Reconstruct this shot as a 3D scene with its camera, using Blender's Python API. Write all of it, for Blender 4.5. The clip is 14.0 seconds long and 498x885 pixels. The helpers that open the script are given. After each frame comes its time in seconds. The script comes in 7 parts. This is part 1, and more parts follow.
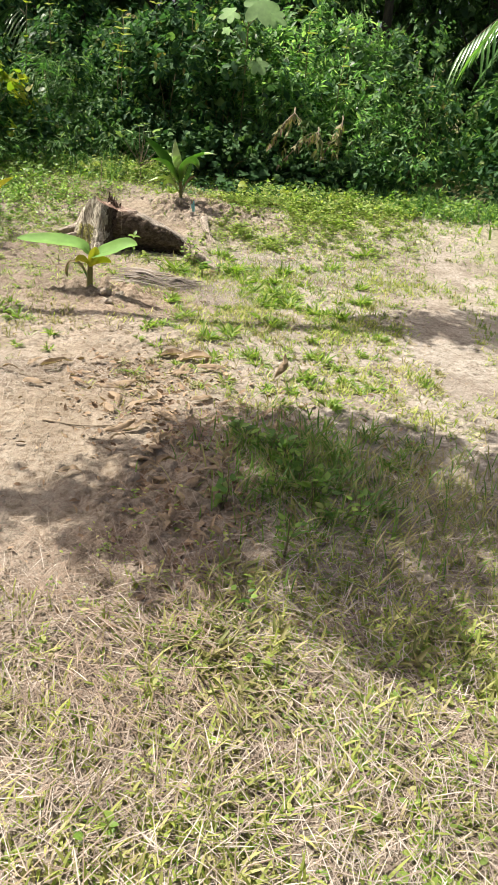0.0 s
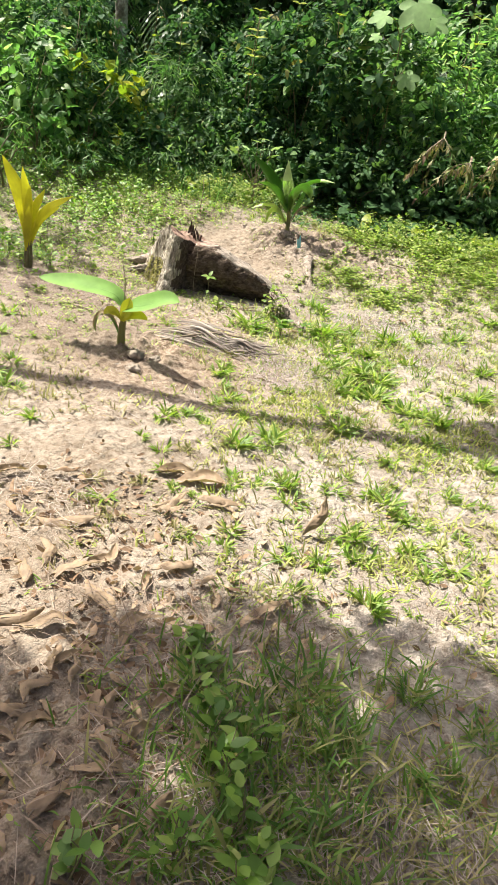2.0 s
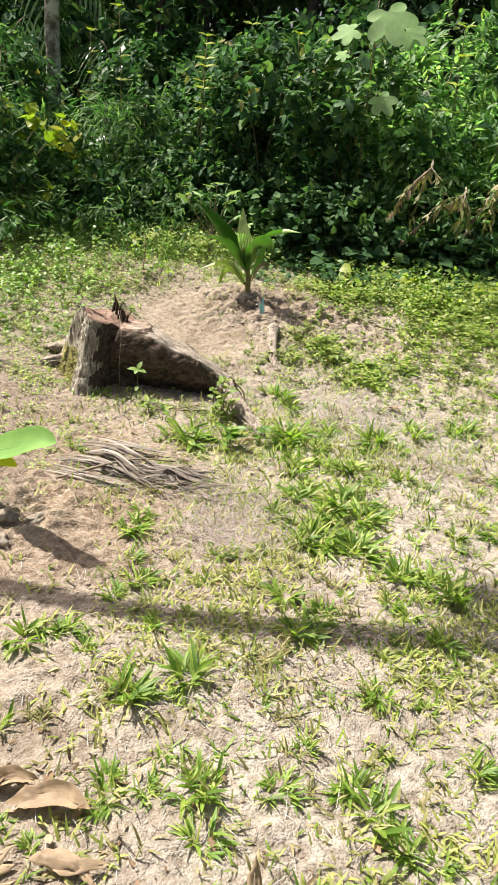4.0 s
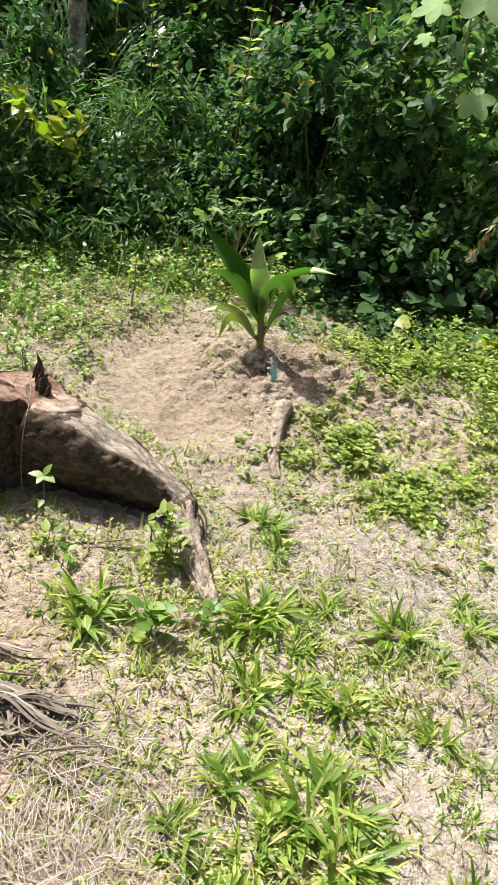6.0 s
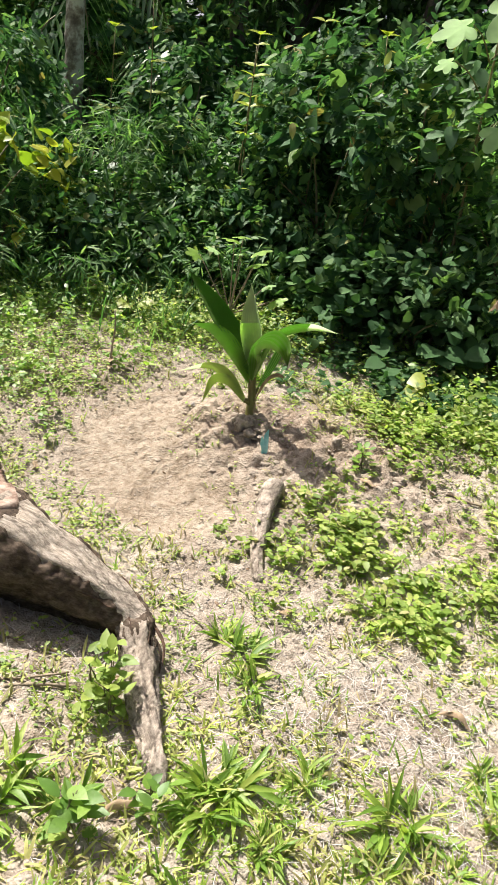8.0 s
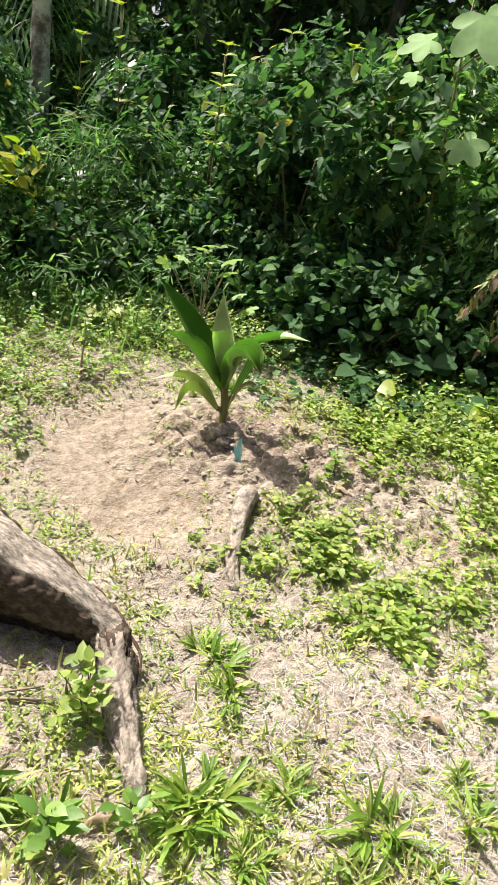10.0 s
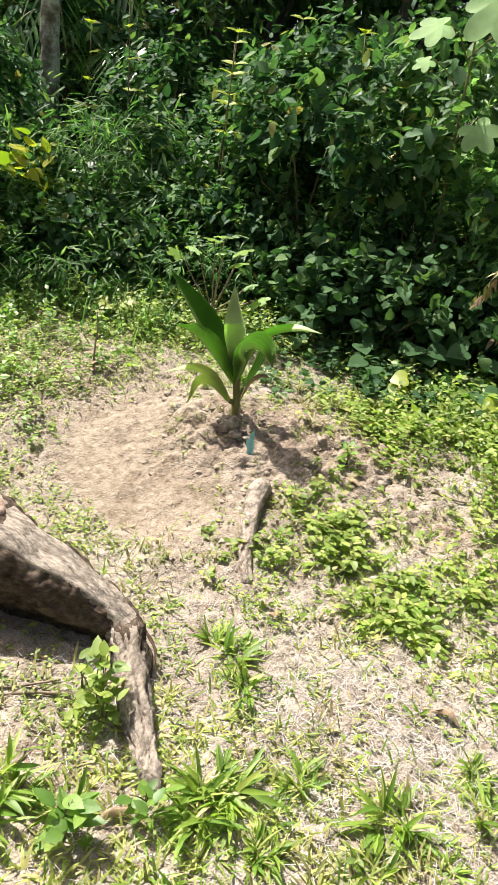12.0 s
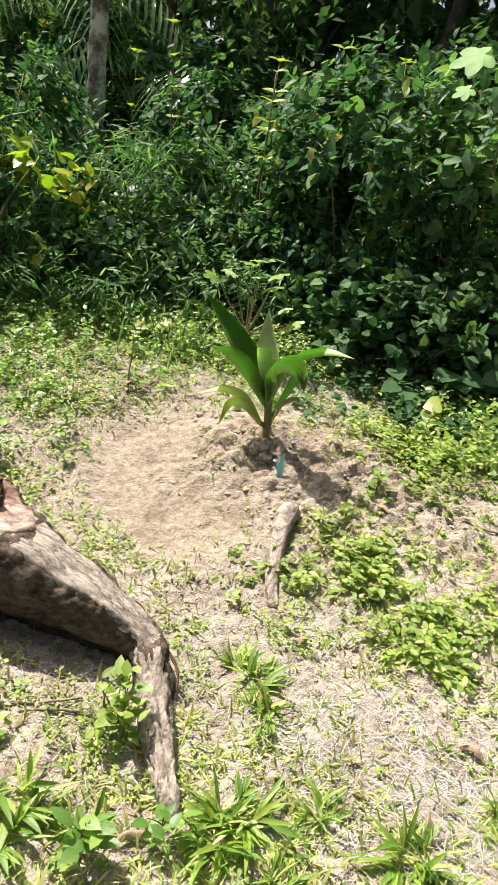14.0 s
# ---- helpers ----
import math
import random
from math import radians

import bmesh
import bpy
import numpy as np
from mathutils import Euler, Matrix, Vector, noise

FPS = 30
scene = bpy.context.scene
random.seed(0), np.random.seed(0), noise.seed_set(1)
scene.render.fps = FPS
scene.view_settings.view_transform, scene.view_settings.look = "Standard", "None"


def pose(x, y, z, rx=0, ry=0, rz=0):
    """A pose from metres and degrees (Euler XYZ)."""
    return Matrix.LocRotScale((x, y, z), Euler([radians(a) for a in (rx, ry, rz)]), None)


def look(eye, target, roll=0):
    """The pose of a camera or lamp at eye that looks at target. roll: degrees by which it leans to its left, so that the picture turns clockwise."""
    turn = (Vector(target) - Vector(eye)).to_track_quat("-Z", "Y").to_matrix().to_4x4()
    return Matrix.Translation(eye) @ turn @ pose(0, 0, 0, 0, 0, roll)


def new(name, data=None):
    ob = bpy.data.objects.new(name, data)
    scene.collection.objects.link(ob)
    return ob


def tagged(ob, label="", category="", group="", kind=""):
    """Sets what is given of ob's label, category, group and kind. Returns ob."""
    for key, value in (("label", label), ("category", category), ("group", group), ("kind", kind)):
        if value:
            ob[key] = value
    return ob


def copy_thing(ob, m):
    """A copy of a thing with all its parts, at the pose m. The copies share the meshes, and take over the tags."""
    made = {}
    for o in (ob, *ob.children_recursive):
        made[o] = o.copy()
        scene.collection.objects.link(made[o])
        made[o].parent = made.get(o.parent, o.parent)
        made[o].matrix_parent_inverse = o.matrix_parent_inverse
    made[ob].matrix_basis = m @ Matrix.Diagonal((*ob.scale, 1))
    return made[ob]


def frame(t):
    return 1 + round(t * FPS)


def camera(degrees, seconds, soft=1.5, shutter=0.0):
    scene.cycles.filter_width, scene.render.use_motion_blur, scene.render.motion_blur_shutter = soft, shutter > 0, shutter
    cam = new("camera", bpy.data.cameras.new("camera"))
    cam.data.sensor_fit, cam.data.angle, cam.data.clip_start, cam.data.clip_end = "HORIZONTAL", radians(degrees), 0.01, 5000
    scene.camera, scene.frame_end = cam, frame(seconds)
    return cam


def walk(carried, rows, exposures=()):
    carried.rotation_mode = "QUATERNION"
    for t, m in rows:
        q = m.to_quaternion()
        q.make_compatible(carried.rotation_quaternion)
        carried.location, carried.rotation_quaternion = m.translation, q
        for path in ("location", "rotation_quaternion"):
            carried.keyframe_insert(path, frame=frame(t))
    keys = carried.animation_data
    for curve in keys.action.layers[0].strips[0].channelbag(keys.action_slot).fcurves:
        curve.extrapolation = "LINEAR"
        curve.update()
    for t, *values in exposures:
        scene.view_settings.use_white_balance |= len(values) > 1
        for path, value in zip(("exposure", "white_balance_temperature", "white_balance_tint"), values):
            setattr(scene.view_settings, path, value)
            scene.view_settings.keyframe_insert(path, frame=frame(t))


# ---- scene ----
cam = camera(38.7, 14.0, soft=1.2)
PATH = [
    (0, (0.275, -0.346, 1.359), (0.352, 1.449, 0.481), 7.6),
    (0.5, (0.436, -0.016, 1.381), (0.26, 1.72, 0.402), 11.0),
    (1, (0.466, 0.362, 1.382), (0.289, 2.12, 0.445), 11.5),
    (1.5, (0.477, 0.679, 1.422), (0.323, 2.414, 0.44), 10.2),
    (2, (0.614, 1.021, 1.453), (0.325, 2.778, 0.542), 10.6),
    (2.5, (0.721, 1.37, 1.471), (0.408, 3.141, 0.595), 9.5),
    (3, (0.633, 1.748, 1.486), (0.408, 3.576, 0.707), 10.8),
    (3.2, (0.63, 1.86, 1.488), (0.406, 3.658, 0.642), 9.7),
    (5.3, (0.606, 3.389, 1.398), (0.107, 5.137, 0.564), 7.0),
    (5.5, (0.615, 3.56, 1.379), (0.073, 5.323, 0.605), 8.3),
    (6, (0.627, 3.881, 1.416), (0.098, 5.617, 0.575), 9.1),
    (6.5, (0.516, 4.233, 1.406), (0.041, 6.006, 0.61), 11.5),
    (7, (0.448, 4.346, 1.466), (-0.245, 6.016, 0.611), 11.7),
    (7.5, (0.534, 4.425, 1.448), (-0.242, 6.059, 0.593), 9.2),
    (8, (0.556, 4.427, 1.471), (-0.036, 6.163, 0.674), 9.5),
    (8.5, (0.538, 4.427, 1.47), (0.003, 6.187, 0.685), 10.5),
    (9, (0.533, 4.433, 1.456), (0.008, 6.198, 0.677), 10.2),
    (9.2, (0.529, 4.43, 1.452), (0.014, 6.207, 0.693), 10.1),
    (11.3, (0.539, 4.417, 1.484), (0.023, 6.184, 0.702), 9.7),
    (11.5, (0.535, 4.43, 1.483), (0.017, 6.18, 0.664), 9.1),
    (12, (0.531, 4.425, 1.488), (-0.008, 6.177, 0.688), 9.3),
    (12.5, (0.526, 4.423, 1.503), (-0.058, 6.169, 0.721), 9.3),
    (13, (0.522, 4.429, 1.479), (-0.109, 6.163, 0.707), 9.6),
    (13.5, (0.554, 4.439, 1.486), (-0.031, 6.193, 0.723), 9.0),
    (14, (0.542, 4.429, 1.499), (-0.099, 6.164, 0.738), 9.6),
]
walk(cam, [(t, look(eye, target, roll)) for t, eye, target, roll in PATH],
     exposures=((0.0, 0.79, 6650.0, 7.6), (0.5, 0.73, 6650.0, 7.6), (1.0, 0.79, 6650.0, 7.6), (1.5, 0.99, 6650.0, 8.0), (2.2, 1.10, 6650.0, 8.0), (3.2, 0.98, 6650.0, 8.0), (5.3, 0.84, 6550.0, 9.5), (6.5, 0.88, 6550.0, 9.5), (7.5, 0.95, 6550.0, 9.5), (8.5, 1.04, 6550.0, 9.5), (14.0, 1.06, 6550.0, 9.5)))

# ---- sky, sun ----
SUN_WAY = Vector((0.62, -0.24, -1.0)).normalized()      # the way the sunlight travels
world = bpy.data.worlds.new("sky")
scene.world = world
world.use_nodes = True
wn = world.node_tree
sky = wn.nodes.new("ShaderNodeTexSky")
sky.sky_type = "NISHITA"
sky.sun_disc = False
sky.air_density = 0.4
sky.dust_density = 6.5
sky.ozone_density = 0.3
sky.sun_elevation = math.asin(-SUN_WAY.z)
sky.sun_rotation = math.atan2(-SUN_WAY.x, -SUN_WAY.y)
wn.nodes["Background"].inputs["Strength"].default_value = 0.096
wn.links.new(sky.outputs[0], wn.nodes["Background"].inputs["Color"])
sun = new("sun", bpy.data.lights.new("sun", "SUN"))
sun.data.energy = 4.9
sun.data.angle = radians(0.55)
sun.data.color = (1.0, 0.95, 0.85)
sun.matrix_world = look((0, 0, 30), Vector((0, 0, 30)) + SUN_WAY)


# ---- materials ----
def nodes_of(name):
    m = bpy.data.materials.new(name)
    m.use_nodes = True
    t = m.node_tree
    return m, t, t.nodes["Principled BSDF"], t.nodes["Material Output"]


def node(t, kind, **values):
    n = t.nodes.new(kind)
    for key, value in values.items():
        n.inputs[key.replace("_", " ")].default_value = value
    return n


def noise_tex(t, scale, detail=4.0, rough=0.6, space="Object"):
    co = t.nodes.new("ShaderNodeTexCoord")
    n = node(t, "ShaderNodeTexNoise", Scale=scale, Detail=detail, Roughness=rough)
    t.links.new(co.outputs[space], n.inputs["Vector"])
    return n


def ramp(t, source, stops):
    r = t.nodes.new("ShaderNodeValToRGB")
    while len(r.color_ramp.elements) < len(stops):
        r.color_ramp.elements.new(0.5)
    for e, (p, c) in zip(r.color_ramp.elements, stops):
        e.position, e.color = p, (*c, 1)
    t.links.new(source, r.inputs[0])
    return r


def mixed(t, kind, fac, a, b):
    m = t.nodes.new("ShaderNodeMix")
    m.data_type, m.blend_type = "RGBA", kind
    if isinstance(fac, (int, float)):
        m.inputs[0].default_value = fac
    else:
        t.links.new(fac, m.inputs[0])
    for k, v in ((6, a), (7, b)):
        if isinstance(v, tuple):
            m.inputs[k].default_value = (*v, 1)
        else:
            t.links.new(v, m.inputs[k])
    return m.outputs[2]


def bumped(t, bsdf, height, strength, distance):
    b = node(t, "ShaderNodeBump", Strength=strength, Distance=distance)
    t.links.new(height, b.inputs["Height"])
    t.links.new(b.outputs[0], bsdf.inputs["Normal"])


def leaf_mat(name, stops, through_light=0.35, rough=0.45, patch=6.0, gloss=0.5):
    """Leaves: each one takes its own tone; light passes through them."""
    m, t, p, out = nodes_of(name)
    geo = t.nodes.new("ShaderNodeNewGeometry")
    tone = ramp(t, geo.outputs["Random Per Island"], stops)
    spots = noise_tex(t, patch, 3.0)
    shade = ramp(t, spots.outputs[0], [(0.3, (0.72, 0.72, 0.72)), (0.7, (1.15, 1.15, 1.1))])
    col = mixed(t, "MULTIPLY", 1.0, tone.outputs[0], shade.outputs[0])
    t.links.new(col, p.inputs["Base Color"])
    p.inputs["Roughness"].default_value = rough
    p.inputs["Specular IOR Level"].default_value = gloss
    fine = noise_tex(t, 90.0, 2.0)
    bumped(t, p, fine.outputs[0], 0.25, 0.004)
    tr = t.nodes.new("ShaderNodeBsdfTranslucent")
    warm = mixed(t, "MULTIPLY", 1.0, col, (1.35, 1.55, 0.75))
    t.links.new(warm, tr.inputs["Color"])
    mix = t.nodes.new("ShaderNodeMixShader")
    mix.inputs[0].default_value = through_light
    t.links.new(p.outputs[0], mix.inputs[1])
    t.links.new(tr.outputs[0], mix.inputs[2])
    t.links.new(mix.outputs[0], out.inputs["Surface"])
    return m


def plain_mat(name, stops, scale=8.0, rough=0.8, bump=0.5, dist=0.01, detail=8.0, stretch=None, island=False):
    """Grained surfaces: colour by two sizes of noise, with fine relief."""
    m, t, p, out = nodes_of(name)
    n = noise_tex(t, scale, detail, 0.65)
    if stretch:
        mp = t.nodes.new("ShaderNodeMapping")
        mp.inputs["Scale"].default_value = stretch
        co = t.nodes.new("ShaderNodeTexCoord")
        t.links.new(co.outputs["Object"], mp.inputs[0])
        t.links.new(mp.outputs[0], n.inputs["Vector"])
    src = n.outputs[0]
    if island:
        geo = t.nodes.new("ShaderNodeNewGeometry")
        src = geo.outputs["Random Per Island"]
    r = ramp(t, src, stops)
    big = noise_tex(t, scale * 0.17, 3.0)
    soft = ramp(t, big.outputs[0], [(0.3, (0.75, 0.75, 0.75)), (0.7, (1.12, 1.12, 1.12))])
    t.links.new(mixed(t, "MULTIPLY", 1.0, r.outputs[0], soft.outputs[0]), p.inputs["Base Color"])
    p.inputs["Roughness"].default_value = rough
    bumped(t, p, n.outputs[0], bump, dist)
    return m


def soil_mat():
    """Pale sandy loam with dug clods, rust-brown dust and a thin cover of straw crumbs."""
    m, t, p, out = nodes_of("sandy_soil")
    kind = t.nodes.new("ShaderNodeAttribute")
    kind.attribute_name = "soil"
    parts = t.nodes.new("ShaderNodeSeparateColor")
    t.links.new(kind.outputs["Color"], parts.inputs[0])
    fine = noise_tex(t, 34.0, 10.0, 0.66)
    mid = noise_tex(t, 5.5, 6.0, 0.6)
    grit = noise_tex(t, 170.0, 4.0, 0.7)
    sand = ramp(t, fine.outputs[0], [(0.34, (0.195, 0.161, 0.130)), (0.45, (0.324, 0.284, 0.241)), (0.60, (0.419, 0.381, 0.339))])
    dug = ramp(t, fine.outputs[0], [(0.35, (0.145, 0.102, 0.072)), (0.47, (0.275, 0.208, 0.156)), (0.60, (0.385, 0.310, 0.245))])
    rust = ramp(t, fine.outputs[0], [(0.34, (0.176, 0.132, 0.096)), (0.45, (0.271, 0.217, 0.166)), (0.60, (0.340, 0.286, 0.227))])
    straw = ramp(t, grit.outputs[0], [(0.38, (0.094, 0.066, 0.050)), (0.5, (0.245, 0.196, 0.158)), (0.62, (0.389, 0.333, 0.289))])
    c = mixed(t, "MIX", parts.outputs[0], sand.outputs[0], dug.outputs[0])
    c = mixed(t, "MIX", parts.outputs[1], c, straw.outputs[0])
    c = mixed(t, "MIX", parts.outputs[2], c, rust.outputs[0])
    turf = ramp(t, fine.outputs[0], [(0.36, (0.10, 0.13, 0.04)), (0.48, (0.20, 0.225, 0.085)), (0.62, (0.34, 0.32, 0.16))])
    c = mixed(t, "MIX", kind.outputs["Alpha"], c, turf.outputs[0])
    broad = ramp(t, mid.outputs[0], [(0.34, (0.74, 0.71, 0.68)), (0.5, (0.98, 0.97, 0.96)), (0.65, (1.08, 1.08, 1.08))])
    t.links.new(mixed(t, "MULTIPLY", 1.0, c, broad.outputs[0]), p.inputs["Base Color"])
    p.inputs["Roughness"].default_value = 0.95
    p.inputs["Specular IOR Level"].default_value = 0.15
    co = t.nodes.new("ShaderNodeTexCoord")
    wob = mixed(t, "ADD", 0.012, co.outputs["Object"], fine.outputs["Color"])
    total = fine.outputs[0]
    for scale, weight in ((60.0, -0.35), (140.0, -0.5)):
        vor = node(t, "ShaderNodeTexVoronoi", Scale=scale)
        t.links.new(wob, vor.inputs["Vector"])
        h = t.nodes.new("ShaderNodeMath")
        h.operation = "MULTIPLY_ADD"
        t.links.new(vor.outputs["Distance"], h.inputs[0])
        h.inputs[1].default_value = weight
        t.links.new(total, h.inputs[2])
        total = h.outputs[0]
    bumped(t, p, total, 1.0, 0.010)
    return m


def bark_mat(name, stops, scale, stretch, cracks, dist=0.010, grip=0.4):
    """Weathered bark: fine grain drawn out along the wood, broken by thin dark cracks."""
    m, t, p, out = nodes_of(name)
    co = t.nodes.new("ShaderNodeTexCoord")
    mp = t.nodes.new("ShaderNodeMapping")
    mp.inputs["Scale"].default_value = stretch
    t.links.new(co.outputs["Object"], mp.inputs[0])
    fine = node(t, "ShaderNodeTexNoise", Scale=scale, Detail=12.0, Roughness=0.72)
    t.links.new(mp.outputs[0], fine.inputs["Vector"])
    bend = mixed(t, "ADD", 0.05, mp.outputs[0], fine.outputs["Color"])
    edge = node(t, "ShaderNodeTexVoronoi", Scale=cracks)
    edge.feature = "DISTANCE_TO_EDGE"
    t.links.new(bend, edge.inputs["Vector"])
    line = ramp(t, edge.outputs["Distance"], [(0.0, (0.30, 0.27, 0.25)), (0.05, (0.75, 0.73, 0.72)), (0.13, (1.0, 1.0, 1.0))])
    tone = ramp(t, fine.outputs[0], stops)
    big = noise_tex(t, 9.0, 4.0)
    soft = ramp(t, big.outputs[0], [(0.3, (0.82, 0.80, 0.78)), (0.7, (1.10, 1.10, 1.10))])
    col = mixed(t, "MULTIPLY", 1.0, mixed(t, "MULTIPLY", grip, tone.outputs[0], line.outputs[0]), soft.outputs[0])
    t.links.new(col, p.inputs["Base Color"])
    p.inputs["Roughness"].default_value = 0.92
    p.inputs["Specular IOR Level"].default_value = 0.2
    h = t.nodes.new("ShaderNodeMath")
    h.operation = "MULTIPLY_ADD"
    t.links.new(line.outputs[0], h.inputs[0])
    h.inputs[1].default_value = 0.6
    t.links.new(fine.outputs[0], h.inputs[2])
    bumped(t, p, h.outputs[0], 0.9, dist)
    return m


SOIL = soil_mat()
GRASS = leaf_mat("grass_blade", [(0.0, (0.115, 0.215, 0.03)), (0.5, (0.23, 0.345, 0.055)), (0.82, (0.38, 0.445, 0.11)), (1.0, (0.55, 0.50, 0.27))], 0.40, 0.5)
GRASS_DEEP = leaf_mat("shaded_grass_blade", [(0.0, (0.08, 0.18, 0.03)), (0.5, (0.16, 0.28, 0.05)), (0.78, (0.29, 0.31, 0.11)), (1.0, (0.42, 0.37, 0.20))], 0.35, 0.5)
GRASS_YELLOW = leaf_mat("yellow_green_grass", [(0.0, (0.20, 0.25, 0.05)), (0.5, (0.35, 0.385, 0.10)), (1.0, (0.52, 0.48, 0.23))], 0.35, 0.6)
GRASS_DRY = leaf_mat("yellowing_grass", [(0.0, (0.163, 0.187, 0.049)), (0.5, (0.294, 0.262, 0.114)), (1.0, (0.408, 0.343, 0.196))], 0.25, 0.6)
STRAW = plain_mat("dry_straw", [(0.0, (0.160, 0.118, 0.092)), (0.35, (0.300, 0.240, 0.203)), (0.7, (0.430, 0.362, 0.324)), (1.0, (0.53, 0.470, 0.436))], 60, 0.75, 0.2, 0.002, island=True)
STRAW_TAN = plain_mat("tan_straw", [(0.0, (0.158, 0.115, 0.084)), (0.35, (0.305, 0.243, 0.196)), (0.7, (0.438, 0.368, 0.312)), (1.0, (0.545, 0.485, 0.43))], 60, 0.75, 0.2, 0.002, island=True)
STRAW_PALE = plain_mat("bleached_straw", [(0.0, (0.26, 0.238, 0.22)), (0.4, (0.425, 0.402, 0.38)), (1.0, (0.61, 0.592, 0.566))], 60, 0.75, 0.2, 0.002, island=True)
STRAW_RED = plain_mat("reddish_straw", [(0.0, (0.16, 0.108, 0.076)), (0.5, (0.285, 0.207, 0.154)), (1.0, (0.41, 0.325, 0.255))], 60, 0.75, 0.2, 0.002, island=True)
CARPET = leaf_mat("creeping_weed_leaf", [(0.0, (0.13, 0.215, 0.04)), (0.5, (0.26, 0.355, 0.075)), (0.85, (0.39, 0.45, 0.13)), (1.0, (0.50, 0.46, 0.24))], 0.45, 0.5)
WEED = leaf_mat("weed_leaf", [(0.0, (0.09, 0.19, 0.035)), (0.6, (0.20, 0.33, 0.06)), (1.0, (0.36, 0.45, 0.12))], 0.42, 0.45)
HEDGE = leaf_mat("hedge_leaf", [(0.0, (0.028, 0.076, 0.040)), (0.45, (0.052, 0.128, 0.057)), (0.8, (0.092, 0.19, 0.075)), (0.96, (0.17, 0.27, 0.095)), (1.0, (0.30, 0.25, 0.10))], 0.34, 0.6, gloss=0.12)
HEDGE_MID = leaf_mat("mid_green_hedge_leaf", [(0.0, (0.040, 0.102, 0.042)), (0.5, (0.088, 0.188, 0.070)), (0.9, (0.165, 0.285, 0.10)), (1.0, (0.30, 0.32, 0.13))], 0.40, 0.55, gloss=0.2)
# Brighter copy of the hedge green, with sunlight put into the colour.
HEDGE_BRIGHT = leaf_mat("sunlit_hedge_leaf", [(0.0, (0.080, 0.190, 0.072)), (0.6, (0.178, 0.345, 0.126)), (1.0, (0.40, 0.53, 0.255))], 0.52, 0.48, gloss=0.4)
BAMBOO = leaf_mat("slender_grass_leaf", [(0.0, (0.045, 0.122, 0.040)), (0.6, (0.10, 0.22, 0.07)), (1.0, (0.25, 0.37, 0.16))], 0.40, 0.5, gloss=0.3)
PALE_LEAF = leaf_mat("pale_dull_leaf", [(0.0, (0.055, 0.12, 0.06)), (0.7, (0.10, 0.19, 0.095)), (1.0, (0.22, 0.31, 0.18))], 0.38, 0.42, gloss=0.6)
VINE = leaf_mat("vine_leaf", [(0.0, (0.040, 0.098, 0.042)), (0.7, (0.072, 0.148, 0.060)), (1.0, (0.13, 0.215, 0.085))], 0.3, 0.65, gloss=0.12)
YELLOW_LEAF = leaf_mat("yellow_green_leaf", [(0.0, (0.187, 0.281, 0.025)), (0.6, (0.306, 0.365, 0.043)), (1.0, (0.425, 0.399, 0.051))], 0.42, 0.4)
BIG_LEAF = leaf_mat("pale_broad_leaf", [(0.0, (0.27, 0.43, 0.20)), (1.0, (0.36, 0.52, 0.26))], 0.42, 0.65, gloss=0.15)
PALM_LEAF = leaf_mat("palm_leaflet", [(0.0, (0.07, 0.18, 0.045)), (0.6, (0.11, 0.25, 0.055)), (1.0, (0.18, 0.34, 0.09))], 0.36, 0.3, gloss=0.9)
PALM_YOUNG = leaf_mat("young_palm_leaflet", [(0.0, (0.17, 0.34, 0.06)), (1.0, (0.27, 0.44, 0.10))], 0.42, 0.3, gloss=0.8)
PALM_PALE = leaf_mat("sun_bleached_palm_leaflet", [(0.0, (0.34, 0.44, 0.14)), (1.0, (0.44, 0.49, 0.22))], 0.4, 0.4)
# Pale so that the spear leaf's sky sheen sits in the base colour.
PALM_SPEAR = leaf_mat("pale_sheen_spear_leaflet", [(0.0, (0.54, 0.63, 0.46)), (1.0, (0.68, 0.74, 0.60))], 0.45, 0.22, gloss=1.0)
PALM_RIB = leaf_mat("pale_palm_rib", [(0.0, (0.22, 0.36, 0.12)), (1.0, (0.32, 0.45, 0.18))], 0.40, 0.3, gloss=0.8)
# White of dried tips; on the spear leaf it paints the sheen.
PALM_TIP = leaf_mat("dried_sheen_palm_tip", [(0.0, (0.47, 0.57, 0.40)), (1.0, (0.62, 0.68, 0.54))], 0.5, 0.35)
BANANA = leaf_mat("banana_leaf", [(0.0, (0.19, 0.37, 0.10)), (1.0, (0.26, 0.45, 0.14))], 0.38, 0.6, gloss=0.15)
BANANA_YEL = leaf_mat("yellowing_banana_leaf", [(0.0, (0.50, 0.50, 0.04)), (1.0, (0.66, 0.58, 0.05))], 0.35, 0.4)
GOLD = leaf_mat("golden_leaf", [(0.0, (0.62, 0.56, 0.035)), (0.6, (0.72, 0.64, 0.05)), (1.0, (0.80, 0.71, 0.08))], 0.48, 0.45)
FAR = leaf_mat("far_wood_leaf", [(0.0, (0.036, 0.083, 0.031)), (0.7, (0.072, 0.144, 0.051)), (1.0, (0.13, 0.225, 0.075))], 0.36, 0.5, gloss=0.2)
DEAD = leaf_mat("dead_leaf", [(0.0, (0.15, 0.094, 0.06)), (0.4, (0.29, 0.20, 0.13)), (0.8, (0.41, 0.31, 0.22)), (1.0, (0.52, 0.43, 0.33))], 0.15, 0.6, 30.0, 0.3)
RUSSET = leaf_mat("russet_dead_leaf", [(0.0, (0.14, 0.085, 0.055)), (0.5, (0.29, 0.19, 0.125)), (1.0, (0.46, 0.335, 0.24))], 0.1, 0.7, 30.0, 0.2)
